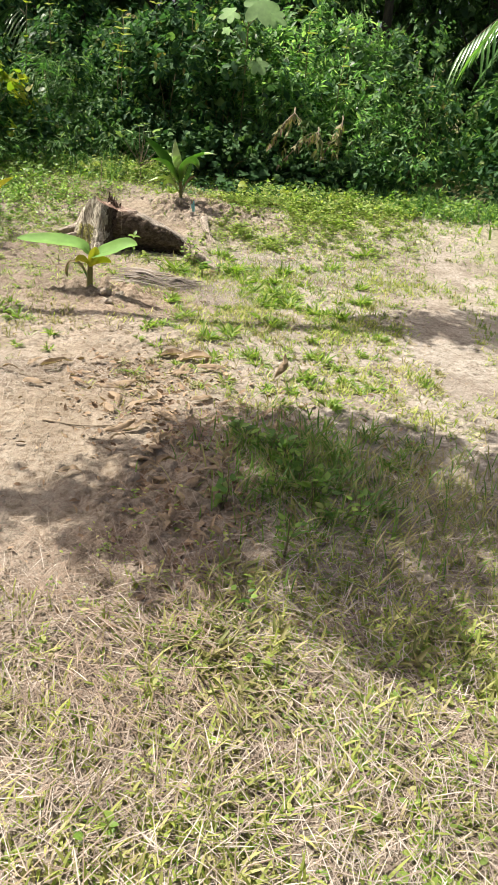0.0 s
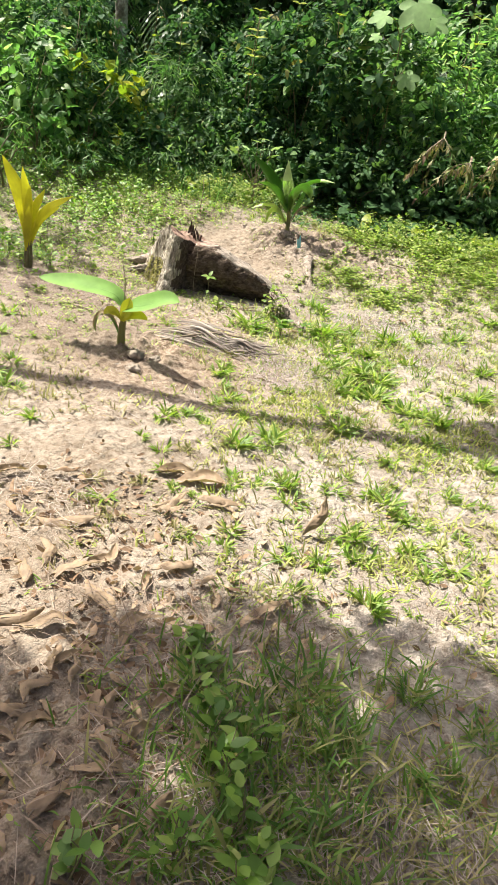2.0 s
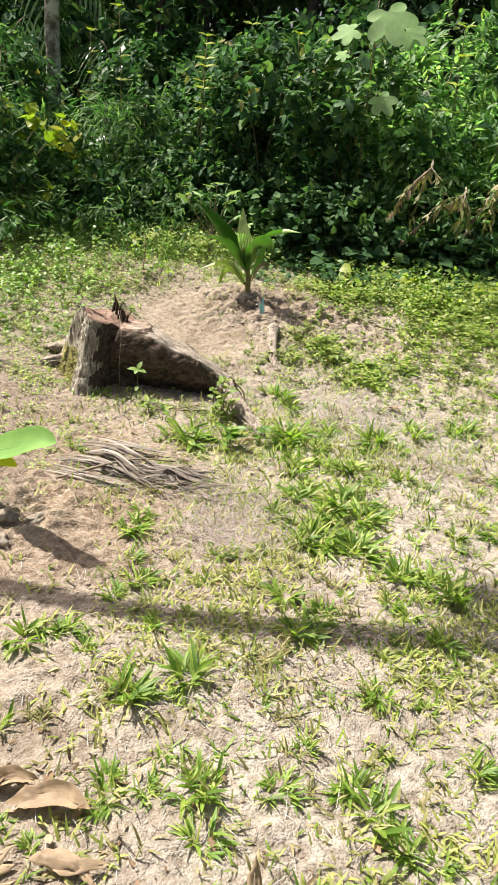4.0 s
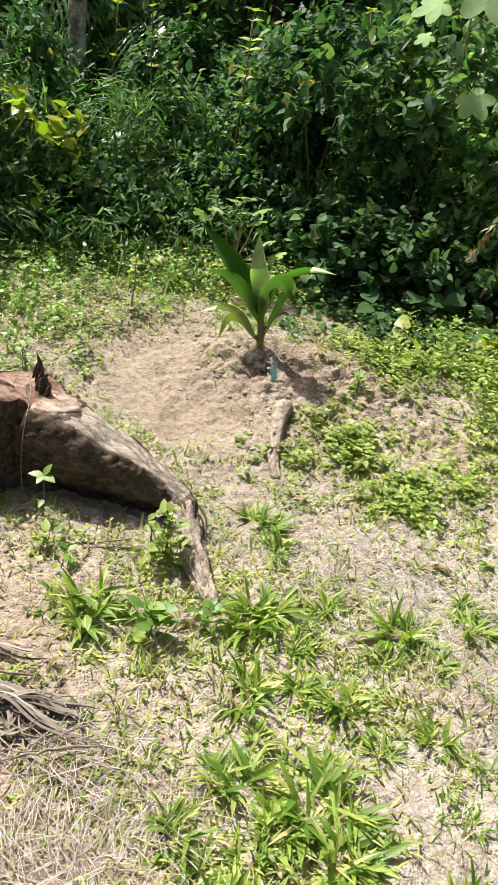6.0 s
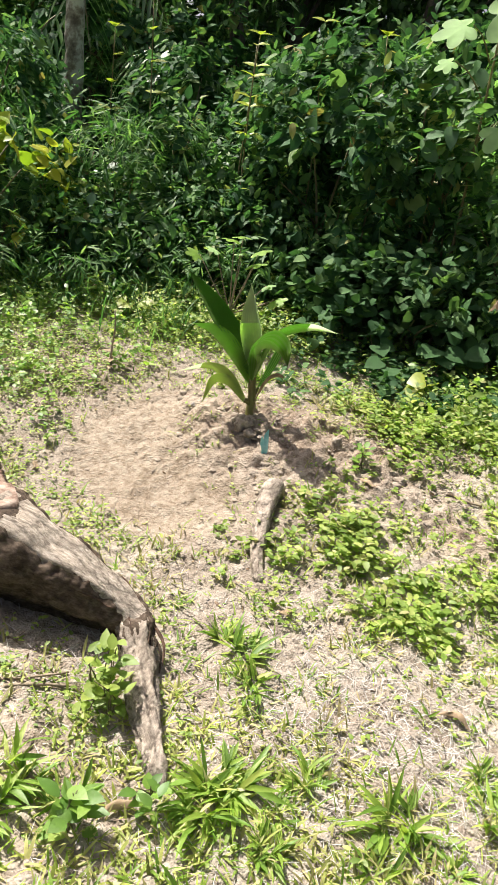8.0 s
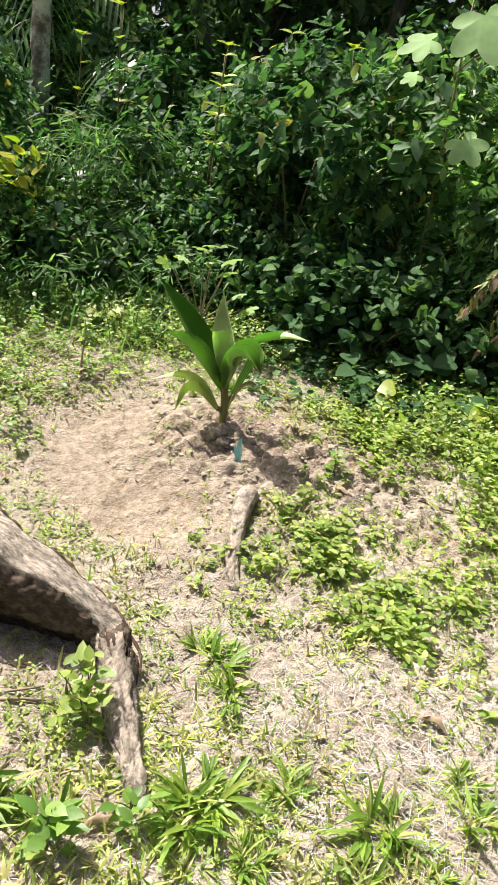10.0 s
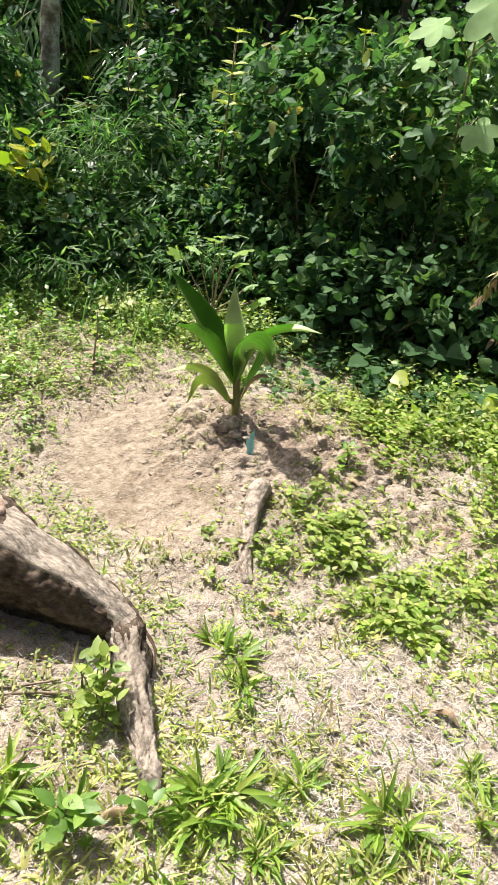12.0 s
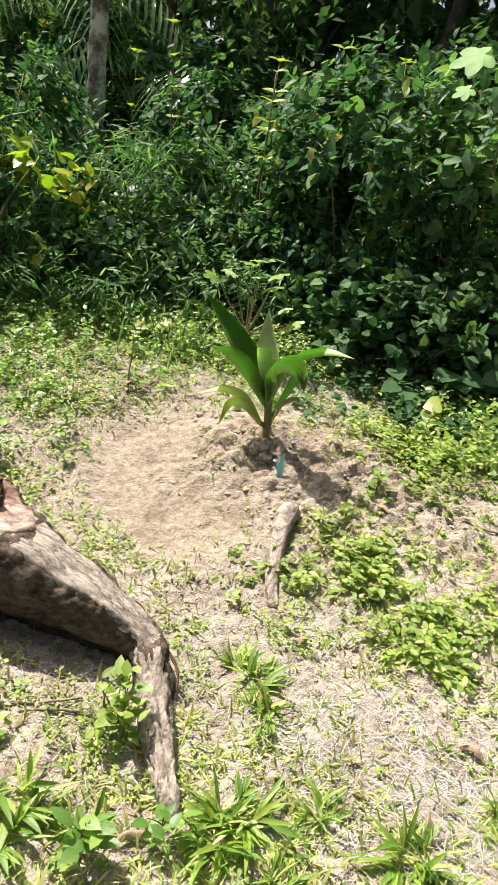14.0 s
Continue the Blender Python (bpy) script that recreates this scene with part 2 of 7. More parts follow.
FROND_DRY = plain_mat("dry_frond", [(0.0, (0.065, 0.048, 0.038)), (0.5, (0.185, 0.150, 0.125)), (1.0, (0.42, 0.37, 0.325))], 40, 0.75, 0.4, 0.004, island=True)
STEM = plain_mat("green_brown_stem", [(0.3, (0.10, 0.09, 0.04)), (0.7, (0.20, 0.17, 0.08))], 30, 0.7, 0.3, 0.004)
PALM_STEM = plain_mat("palm_sheath", [(0.3, (0.11, 0.075, 0.03)), (0.55, (0.17, 0.16, 0.05)), (0.75, (0.22, 0.24, 0.07))], 18, 0.55, 0.3, 0.003, stretch=(1, 1, 0.15))
# Brown root bark, darkened further to paint in the shade of the flanks.
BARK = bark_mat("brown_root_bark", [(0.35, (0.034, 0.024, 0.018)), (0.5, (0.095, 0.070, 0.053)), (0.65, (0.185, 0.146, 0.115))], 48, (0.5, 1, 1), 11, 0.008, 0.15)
# Bleached wood, made paler to paint in the root's sunlit top.
BARK_PALE = bark_mat("bleached_lit_root_bark", [(0.34, (0.15, 0.122, 0.10)), (0.5, (0.35, 0.30, 0.255)), (0.64, (0.53, 0.475, 0.42))], 150, (0.16, 1, 1), 26, 0.005, 0.3)
BARK_FLAKED = bark_mat("flaking_root_bark", [(0.34, (0.143, 0.114, 0.094)), (0.5, (0.319, 0.270, 0.229)), (0.64, (0.473, 0.416, 0.363))], 110, (0.7, 0.35, 0.8), 24, 0.006, 0.35)
# Trunk bark, lightened for its sunlit face; the shaded flank takes BARK.
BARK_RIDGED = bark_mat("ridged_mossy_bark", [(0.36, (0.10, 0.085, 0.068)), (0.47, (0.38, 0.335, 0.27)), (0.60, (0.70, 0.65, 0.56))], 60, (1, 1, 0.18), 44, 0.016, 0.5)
MOSS = leaf_mat("yellow_moss", [(0.0, (0.17, 0.16, 0.04)), (1.0, (0.40, 0.36, 0.11))], 0.2, 0.8)
CUT = plain_mat("reddish_cut_wood", [(0.36, (0.07, 0.036, 0.025)), (0.48, (0.19, 0.105, 0.075)), (0.62, (0.34, 0.245, 0.19))], 26, 0.88, 0.9, 0.01, stretch=(0.5, 1, 1))
CUT_PALE = plain_mat("pale_cut_wood", [(0.36, (0.12, 0.068, 0.05)), (0.48, (0.30, 0.205, 0.16)), (0.62, (0.46, 0.38, 0.32))], 30, 0.88, 0.9, 0.01, stretch=(0.5, 1, 1))
ROTTEN = plain_mat("dark_rotten_wood", [(0.3, (0.03, 0.018, 0.012)), (0.7, (0.12, 0.065, 0.04))], 30, 0.9, 0.8, 0.01)
TRUNK = plain_mat("lichened_trunk_bark", [(0.40, (0.09, 0.075, 0.058)), (0.48, (0.22, 0.20, 0.16)), (0.56, (0.46, 0.47, 0.42))], 7, 0.85, 0.7, 0.015)
TRUNK_DARK = plain_mat("dark_trunk_bark", [(0.3, (0.035, 0.028, 0.02)), (0.7, (0.11, 0.09, 0.07))], 15, 0.9, 0.7, 0.015, stretch=(1, 1, 0.3))
TWIG = plain_mat("twig_bark", [(0.3, (0.16, 0.12, 0.08)), (0.7, (0.38, 0.31, 0.23))], 40, 0.85, 0.4, 0.003)
CLOD = plain_mat("soil_clod", [(0.25, (0.199, 0.159, 0.123)), (0.5, (0.313, 0.260, 0.212)), (0.75, (0.399, 0.347, 0.293))], 40, 0.95, 0.8, 0.008)
DARK_CLOD = plain_mat("grey_dug_clod", [(0.3, (0.17, 0.135, 0.10)), (0.5, (0.32, 0.265, 0.21)), (0.7, (0.46, 0.40, 0.33))], 45, 0.95, 1.0, 0.01)
STONE = plain_mat("pale_grey_stone", [(0.3, (0.21, 0.196, 0.175)), (0.7, (0.364, 0.343, 0.315))], 25, 0.85, 0.6, 0.006)
BLUE = plain_mat("faded_turquoise_plastic", [(0.3, (0.14, 0.50, 0.52)), (0.55, (0.32, 0.66, 0.66)), (0.75, (0.62, 0.82, 0.80))], 40, 0.5, 0.2, 0.002)


# ---- tools for shapes ----
def mesh_from(name, verts, tris, material, smooth=True):
    """A mesh of triangles from two arrays."""
    me = bpy.data.meshes.new(name)
    verts = np.asarray(verts, dtype=np.float32).reshape(-1, 3)
    tris = np.asarray(tris, dtype=np.int32).reshape(-1, 3)
    me.vertices.add(len(verts))
    me.vertices.foreach_set("co", verts.ravel())
    me.loops.add(tris.size)
    me.loops.foreach_set("vertex_index", tris.ravel())
    me.polygons.add(len(tris))
    me.polygons.foreach_set("loop_start", np.arange(0, tris.size, 3, dtype=np.int32))
    me.update(calc_edges=True)
    me.polygons.foreach_set("use_smooth", np.full(len(tris), smooth))
    me.materials.append(material)
    return me


def part(name, bm, material, parent=None, label=""):
    """One mesh object from (verts, tris) or a bmesh, under a thing or a part."""
    if isinstance(bm, tuple):
        me = mesh_from(name, bm[0], bm[1], material)
    else:
        me = bpy.data.meshes.new(name)
        bm.to_mesh(me)
        bm.free()
        me.materials.append(material)
        me.polygons.foreach_set("use_smooth", [True] * len(me.polygons))
    ob = new(name, me)
    if parent is not None:
        ob.parent = parent
    if label:
        ob["label"] = label
    return ob


def thing(name, place, label, category, group="", kind=""):
    """An empty at a thing's base."""
    ob = new(name)
    ob.empty_display_size = 0.05
    ob.location = place
    return tagged(ob, label, category, group, kind)


def joined(*pieces):
    """Several (verts, tris) as one."""
    vs, fs, n = [], [], 0
    for v, f in pieces:
        v = np.asarray(v, float).reshape(-1, 3)
        vs.append(v)
        fs.append(np.asarray(f, int).reshape(-1, 3) + n)
        n += len(v)
    return np.concatenate(vs), np.concatenate(fs)


def unit(a):
    return a / np.maximum(np.linalg.norm(a, axis=-1, keepdims=True), 1e-9)


OVATE = ((0.12, 0.55), (0.38, 1.0), (0.7, 0.72))
LANCE = ((0.15, 0.6), (0.4, 1.0), (0.72, 0.62))
FAR_LEAF = ((0.42, 1.0),)
SMALL = ((0.22, 0.85), (0.62, 0.85))
SLIM = ((0.3, 0.95), (0.7, 0.6))
HEART = ((-0.10, 0.50), (-0.04, 0.86), (0.12, 1.10), (0.36, 1.12), (0.60, 0.86), (0.82, 0.42))


def leaves(base, way, up, length, width, shape=OVATE, bend=0.15, fold=0.25):
    """Many folded, bent leaves at once: arrays of base points, ways, upper sides, lengths and widths."""
    base, way = np.asarray(base, float), unit(np.asarray(way, float))
    n = len(base)
    length = np.broadcast_to(np.asarray(length, float), (n,))[:, None]
    width = np.broadcast_to(np.asarray(width, float), (n,))[:, None] * 0.5
    side = unit(np.cross(way, up))
    nor = np.cross(side, way)
    bend = np.broadcast_to(np.asarray(bend, float), (n,))[:, None]
    rows = [base]
    for s, w in shape:
        mid = base + way * length * s - nor * length * bend * s * s
        rows += [mid - side * width * w + nor * width * w * fold, mid, mid + side * width * w + nor * width * w * fold]
    rows.append(base + way * length - nor * length * bend)
    v = np.stack(rows, 1)
    k = len(rows)
    f = [(0, 2, 1), (0, 3, 2)]
    m = len(shape)
    for i in range(m - 1):
        a, b = 1 + 3 * i, 4 + 3 * i
        f += [(a, a + 1, b + 1), (a, b + 1, b), (a + 1, a + 2, b + 2), (a + 1, b + 2, b + 1)]
    a = 1 + 3 * (m - 1)
    f += [(a, a + 1, k - 1), (a + 1, a + 2, k - 1)]
    f = np.asarray(f)[None] + (np.arange(n) * k)[:, None, None]
    return v.reshape(-1, 3), f.reshape(-1, 3)


def blades(base, turn, length, width, lean0, lean1, steps=4, twist=0.0):
    """Arching grass blades. turn: the compass way each one leans; lean0, lean1: its lean from upright at the foot and the tip, radians."""
    base = np.asarray(base, float)
    n = len(base)
    out = np.stack([np.cos(turn), np.sin(turn), np.zeros(n)], 1)
    side = np.stack([-np.sin(turn + twist), np.cos(turn + twist), np.zeros(n)], 1)
    at = base.copy()
    rows = []
    for i in range(steps):
        s = i / steps
        w = (np.asarray(width) * (0.55 + 0.9 * s - 1.35 * s * s) * 0.5 + 0.0004)[:, None]
        rows += [at - side * w, at + side * w]
        a = np.asarray(lean0) + (np.asarray(lean1) - np.asarray(lean0)) * (s + 0.5 / steps)
        at = at + (out * np.sin(a)[:, None] + np.array([0, 0, 1.0]) * np.cos(a)[:, None]) * (np.asarray(length) / steps)[:, None]
    rows.append(at)
    v = np.stack(rows, 1)
    k = len(rows)
    f = []
    for i in range(steps - 1):
        a = 2 * i
        f += [(a, a + 1, a + 3), (a, a + 3, a + 2)]
    a = 2 * (steps - 1)
    f.append((a, a + 1, k - 1))
    f = np.asarray(f)[None] + (np.arange(n) * k)[:, None, None]
    return v.reshape(-1, 3), f.reshape(-1, 3)


def tube(points, radii, sides=8, rough=0.0, seed=0, flat=1.0, tile=6.0, cap=True, ridges=0.0):
    """A bent, tapering round body along points. flat: height over width of its section."""
    pts = np.asarray(points, float)
    radii = np.asarray(radii, float)
    way = unit(np.gradient(pts, axis=0))
    ref = np.where(np.abs(way[:, 2:3]) > 0.85, np.array([[1.0, 0, 0]]), np.array([[0, 0, 1.0]]))
    side = unit(np.cross(way, ref))
    up = np.cross(side, way)
    ang = np.arange(sides) / sides * 2 * np.pi
    v = (pts[:, None] + radii[:, None, None] * (np.cos(ang)[None, :, None] * side[:, None] + flat * np.sin(ang)[None, :, None] * up[:, None]))
    if rough:
        for i in range(len(pts)):
            for j in range(sides):
                q = Vector(v[i, j] * tile) + Vector((seed * 7.3, 0, 0))
                v[i, j] += unit(v[i, j] - pts[i]) * (noise.noise(q) + 0.5 * noise.noise(q * 2.7)) * rough
    if ridges:
        run = np.concatenate([[0], np.cumsum(np.linalg.norm(np.diff(pts, axis=0), axis=1))])
        for i in range(len(pts)):
            for j in range(sides):
                q = Vector((math.cos(ang[j]) * 2.6 + seed, math.sin(ang[j]) * 2.6, run[i] * 5))
                v[i, j] += unit(v[i, j] - pts[i]) * (0.4 - abs(noise.noise(q)) - 0.6 * abs(noise.noise(q * 2.3))) * ridges
    n = len(pts)
    f = []
    for i in range(n - 1):
        for j in range(sides):
            a, b = i * sides + j, i * sides + (j + 1) % sides
            f += [(a, b, b + sides), (a, b + sides, a + sides)]
    v = v.reshape(-1, 3)
    if cap:
        v = np.concatenate([v, pts[:1], pts[-1:]])
        for j in range(sides):
            f += [(n * sides, (j + 1) % sides, j), (n * sides + 1, (n - 1) * sides + j, (n - 1) * sides + (j + 1) % sides)]
    return v, np.asarray(f)


def curve(points, n):
    """n points on a smooth line through the given ones."""
    p = np.asarray(points, float)
    p = np.concatenate([2 * p[:1] - p[1:2], p, 2 * p[-1:] - p[-2:-1]])
    res = []
    m = len(p) - 3
    for s in np.linspace(0, m - 1e-6, n):
        i = int(s)
        t = s - i
        a, b, c, d = p[i:i + 4]
        res.append(0.5 * (2 * b + (c - a) * t + (2 * a - 5 * b + 4 * c - d) * t * t + (3 * b - a - 3 * c + d) * t ** 3))
    return np.array(res)


def ribbon_leaf(line, width, up, pleats=1, depth=0.0, cup=0.0, shape=0.5, tip=0.15):
    """One broad leaf along a line: pleated or cupped across. shape: where it is widest."""
    pts = np.asarray(line, float)
    n = len(pts)
    way = unit(np.gradient(pts, axis=0))
    side = unit(np.cross(way, np.broadcast_to(np.asarray(up, float), pts.shape)))
    nor = np.cross(side, way)
    cols = 2 * max(pleats, 2) + 1
    s = np.linspace(0, 1, n)
    w = np.where(s < shape, np.sin(np.pi / 2 * (0.12 + 0.88 * s / shape)), np.maximum(np.cos(np.pi / 2 * (s - shape) / (1 - shape)), 0) ** (0.8 + tip))
    w = np.maximum(w, 0.015) * width * 0.5
    v = np.zeros((n, cols, 3))
    for j in range(cols):
        u = 2 * j / (cols - 1) - 1
        lift = cup * u * u * w + (depth * w * (1 if j % 2 else -1) if pleats > 1 else 0)
        v[:, j] = pts + side * (u * w)[:, None] + nor * np.asarray(lift)[:, None]
    f = []
    for i in range(n - 1):
        for j in range(cols - 1):
            a = i * cols + j
            f += [(a, a + 1, a + cols + 1), (a, a + cols + 1, a + cols)]
    return v.reshape(-1, 3), np.asarray(f)


# ---- the lie of the land ----
RISE = np.array([(-400, -1.0), (-20, -0.1), (0, 0.0), (5.4, 0.005), (6.1, 0.03), (6.5, 0.075), (6.8, 0.135), (7.05, 0.19), (7.3, 0.24), (7.7, 0.295), (8.3, 0.34), (10, 0.45), (20, 0.9), (60, 2.0), (500, 4.0)], float)


def step(a, b, x):
    t = np.clip((np.asarray(x, float) - a) / (b - a), 0, 1)
    return t * t * (3 - 2 * t)


def spot(x, y, cx, cy, rx, ry):
    return np.exp(-(((x - cx) / rx) ** 2 + ((y - cy) / ry) ** 2))


def waves(x, y, scale, seed):
    """Smooth random relief, about -1 to 1."""
    x, y = np.asarray(x, float) * scale, np.asarray(y, float) * scale
    xi, yi = np.floor(x), np.floor(y)
    fx, fy = x - xi, y - yi
    fx, fy = fx * fx * (3 - 2 * fx), fy * fy * (3 - 2 * fy)

    def rnd(a, b):
        h = np.sin(a * 127.1 + b * 311.7 + seed * 74.7) * 43758.5453
        return (h - np.floor(h)) * 2 - 1
    return (rnd(xi, yi) * (1 - fx) + rnd(xi + 1, yi) * fx) * (1 - fy) + (rnd(xi, yi + 1) * (1 - fx) + rnd(xi + 1, yi + 1) * fx) * fy


def dug(x, y):
    """Where the soil has been turned over."""
    return np.clip(spot(x, y, -0.42, 7.2, 0.42, 0.36) + spot(x, y, -0.689, 4.473, 0.42, 0.28) + 0.8 * spot(x, y, 0.15, 7.35, 0.35, 0.3) + 0.6 * spot(x, y, 0.6, 6.95, 0.35, 0.2)
                   + 0.6 * spot(x, y, -1.702, 5.4, 0.4, 0.3) + 0.5 * spot(x, y, 0.128, 1.95, 0.22, 0.35) + 0.9 * spot(x, y, 0.02, 1.74, 0.30, 0.40), 0, 1)


def scraped(x, y):
    """The smooth, scraped patch beside the seedling."""
    return np.clip(1.6 * spot(x, y, -0.55, 6.72, 0.33, 0.26) + 1.5 * spot(x, y, -0.92, 7.05, 0.27, 0.38) - 0.15, 0, 1)


def height(x, y):
    x, y = np.asarray(x, float), np.asarray(y, float)
    z = np.interp(y, RISE[:, 0], RISE[:, 1])
    z = z + 0.075 * spot(x, y, -0.43, 7.27, 0.34, 0.26) + 0.045 * spot(x, y, -0.744, 4.529, 0.3, 0.2) - 0.045 * scraped(x, y)
    z = z + 0.03 * spot(x, y, 0.641, 1.927, 0.5, 0.5) + 0.035 * spot(x, y, 0.192, 1.927, 0.22, 0.35)
    near = step(60, 8, np.hypot(x, y - 4))
    z = z + near * (0.014 * waves(x, y, 2.1, 1) + 0.006 * waves(x, y, 6.5, 2))
    return z + near * 0.02 * dug(x, y) * waves(x, y, 13, 3)


def ground_point(x, y, lift=0.0):
    return (x, y, float(height(x, y)) + lift)


def clods(x, y, scale, seed, share=1.0):
    """Rounded lumps thrown at random over the plane: their height, in cells."""
    x, y = np.asarray(x, float) * scale, np.asarray(y, float) * scale
    xi, yi = np.floor(x), np.floor(y)
    best = np.zeros_like(x)

    def rnd(a, b, k):
        h = np.sin(a * 127.1 + b * 311.7 + (seed + k) * 74.7) * 43758.5453
        return h - np.floor(h)
    for dx in (-1, 0, 1):
        for dy in (-1, 0, 1):
            cx, cy = xi + dx, yi + dy
            r = 0.25 + 0.45 * rnd(cx, cy, 3)
            d2 = ((x - cx - rnd(cx, cy, 1)) ** 2 + (y - cy - rnd(cx, cy, 2)) ** 2) / r ** 2
            best = np.maximum(best, np.sqrt(np.clip(1 - d2, 0, 1)) * r * (rnd(cx, cy, 4) < share))
    return best


def build_ground():
    def axis(a, b, fine, far):
        core = np.arange(a, b + fine / 2, fine)
        grow = [fine]
        while sum(grow) < far:
            grow.append(grow[-1] * 1.2)
        g = np.cumsum(grow)
        return np.concatenate([a - g[::-1], core, b + g])
    xs, ys = axis(-1.5, 1.5, 0.0125, 420), axis(1.0, 8.1, 0.0125, 420)
    gx, gy = np.meshgrid(xs, ys)
    z = height(gx, gy)
    out = np.hypot(np.maximum(np.abs(gx) - 1.5, 0), np.maximum(np.abs(gy - 4.55) - 3.55, 0))
    near = step(0.9, 0.1, out)
    d, sc = dug(gx, gy), scraped(gx, gy)
    trod = np.clip(spot(gx, gy, -0.707, 2.481, 0.62, 0.75) + sc, 0, 1)
    z = z + near * (1 - 0.45 * trod) * (0.005 * waves(gx, gy, 17, 8) + 0.005 * waves(gx, gy, 38, 11) + 0.010 * clods(gx, gy, 13, 5, 0.35) + 0.011 * clods(gx, gy, 30, 15, 0.5))
    z = z + near * trod * (0.0015 * waves(gx, gy, 21, 18) + 0.004 * clods(gx, gy, 33, 19, 0.12))
    z = z + near * d * (0.050 * clods(gx, gy, 11, 25, 0.55) + 0.030 * clods(gx, gy, 24, 35, 0.7) + 0.012 * waves(gx, gy, 40, 10))
    v = np.stack([gx, gy, z], -1).reshape(-1, 3)
    nx, ny = len(xs), len(ys)
    i = (np.arange(ny - 1)[:, None] * nx + np.arange(nx - 1)[None]).ravel()
    f = np.concatenate([np.stack([i, i + 1, i + nx + 1], 1), np.stack([i, i + nx + 1, i + nx], 1)])
    me = mesh_from("ground", v, f, SOIL)
    strawy = np.clip(0.9 * spot(gx, gy, 0.017, 0.931, 0.7, 0.6) + 0.2 * spot(gx, gy, 0.215, 1.816, 0.35, 0.5) + 0.5 * spot(gx, gy, 0.55, 5.95, 0.35, 0.25)
                     + 0.35 * step(0.1, 0.5, waves(gx, gy, 2.3, 12)) + 0.5 * step(7.9, 8.4, gy) + 0.6 * step(-0.5, -1.0, gx) * step(3.8, 4.8, gy) + 0.5 * spot(gx, gy, 1.089, 0.82, 0.6, 0.7), 0, 1) * (1 - sc)
    rusty = np.clip(0.8 * spot(gx, gy, -0.544, 2.37, 0.6, 0.9) + 0.85 * sc + 0.7 * spot(gx, gy, -0.25, 3.15, 0.6, 0.6) + 0.7 * spot(gx, gy, 0.05, 1.9, 0.35, 0.5), 0, 1)
    green = np.clip(step(0.2, 1.4, np.hypot(np.maximum(np.abs(gx) - 2.2, 0), np.maximum(np.abs(gy - 4.3) - 4.0, 0))) * (0.75 + 0.5 * waves(gx, gy, 0.45, 95)), 0, 1)
    col = np.stack([np.clip(d * 0.8 + 0.75 * spot(gx, gy, -0.798, 4.695, 0.8, 1.2) + 0.5 * spot(gx, gy, -0.4, 4.65, 0.6, 0.55) + 0.2 * np.maximum(waves(gx, gy, 3.3, 14), 0), 0, 1), strawy, rusty, green], -1).reshape(-1, 4)
    at = me.color_attributes.new("soil", "FLOAT_COLOR", "POINT")
    at.data.foreach_set("color", col.astype(np.float32).ravel())
    ob = new("ground", me)
    return tagged(ob, "pale sandy soil with dug clods and straw crumbs", "ground", kind="structure")


build_ground()


# ---- places of tufts (x, y, size) and fallen leaves (x, y, length, turn) ----
TUFTS_FAR = [(0.08, 6.07, 1.12), (0.16, 5.96, 0.81), (0.22, 5.65, 1.21), (-0.2, 6.2, 0.4), (0.41, 5.75, 0.74), (0.64, 5.75, 1.15), (0.85, 5.87, 0.87), (0.64, 6.1, 0.46), (0.37, 6.05, 0.36), (0.37, 5.53, 0.69), (0.81, 5.98, 0.72), (0.62, 5.6, 0.63), (-0.19, 5.41, 0.64), (0.19, 5.57, 1.13), (0.37, 5.64, 0.52), (0.31, 5.28, 1.02), (0.43, 5.38, 0.67), (0.55, 5.39, 1.05), (0.78, 5.67, 0.53), (0.81, 5.39, 0.77), (0.68, 5.27, 0.55), (1.09, 6.03, 1.05), (1.28, 5.54, 0.95), (1.43, 6.56, 1.27)]
TUFTS_MID = [(0.4, 5.02, 1.09), (0.57, 5.05, 1.35), (0.3, 4.84, 0.79), (0.51, 4.95, 0.89), (0.48, 4.7, 1.12), (0.65, 4.67, 1.25), (0.58, 5.17, 0.62), (0.29, 4.55, 0.43), (0.15, 4.47, 0.43), (-0.18, 4.61, 0.47), (0.67, 4.82, 0.39), (0.66, 4.95, 1.18), (0.57, 4.65, 0.61), (0.4, 4.8, 0.57), (-0.19, 4.52, 0.82), (-0.06, 4.24, 0.75), (1.19, 5.03, 1.07), (0.82, 4.56, 0.93), (1, 4.52, 1.06), (0.44, 4.31, 0.74), (0.97, 4.25, 0.74)]
TUFTS_NEAR = [(0.53, 4.14, 0.94), (-0.26, 3.83, 0.79), (-0.07, 3.85, 0.44), (0.11, 3.71, 0.94), (0.25, 3.83, 0.97), (0.08, 4.03, 0.46), (0.79, 3.97, 0.67), (0.92, 3.95, 0.39), (1.22, 4.16, 0.73), (0.38, 3.5, 0.77), (0.54, 3.54, 0.48), (0.26, 3.47, 0.38), (0.8, 3.56, 0.88), (1.04, 3.78, 0.64), (1.11, 3.75, 0.53), (0.26, 3.11, 0.59), (0.27, 3, 0.41), (0.46, 3.04, 0.57), (0.67, 3.27, 0.88), (0.6, 3.07, 0.66), (0.74, 3.14, 0.68), (0.91, 3.26, 0.71), (0.9, 3.5, 0.58), (1.1, 3.46, 0.48), (0.55, 2.87, 0.62), (0.78, 2.89, 0.78), (0.93, 2.93, 0.32), (-0.16, 3.53, 0.51), (-0.27, 3.58, 0.42)]
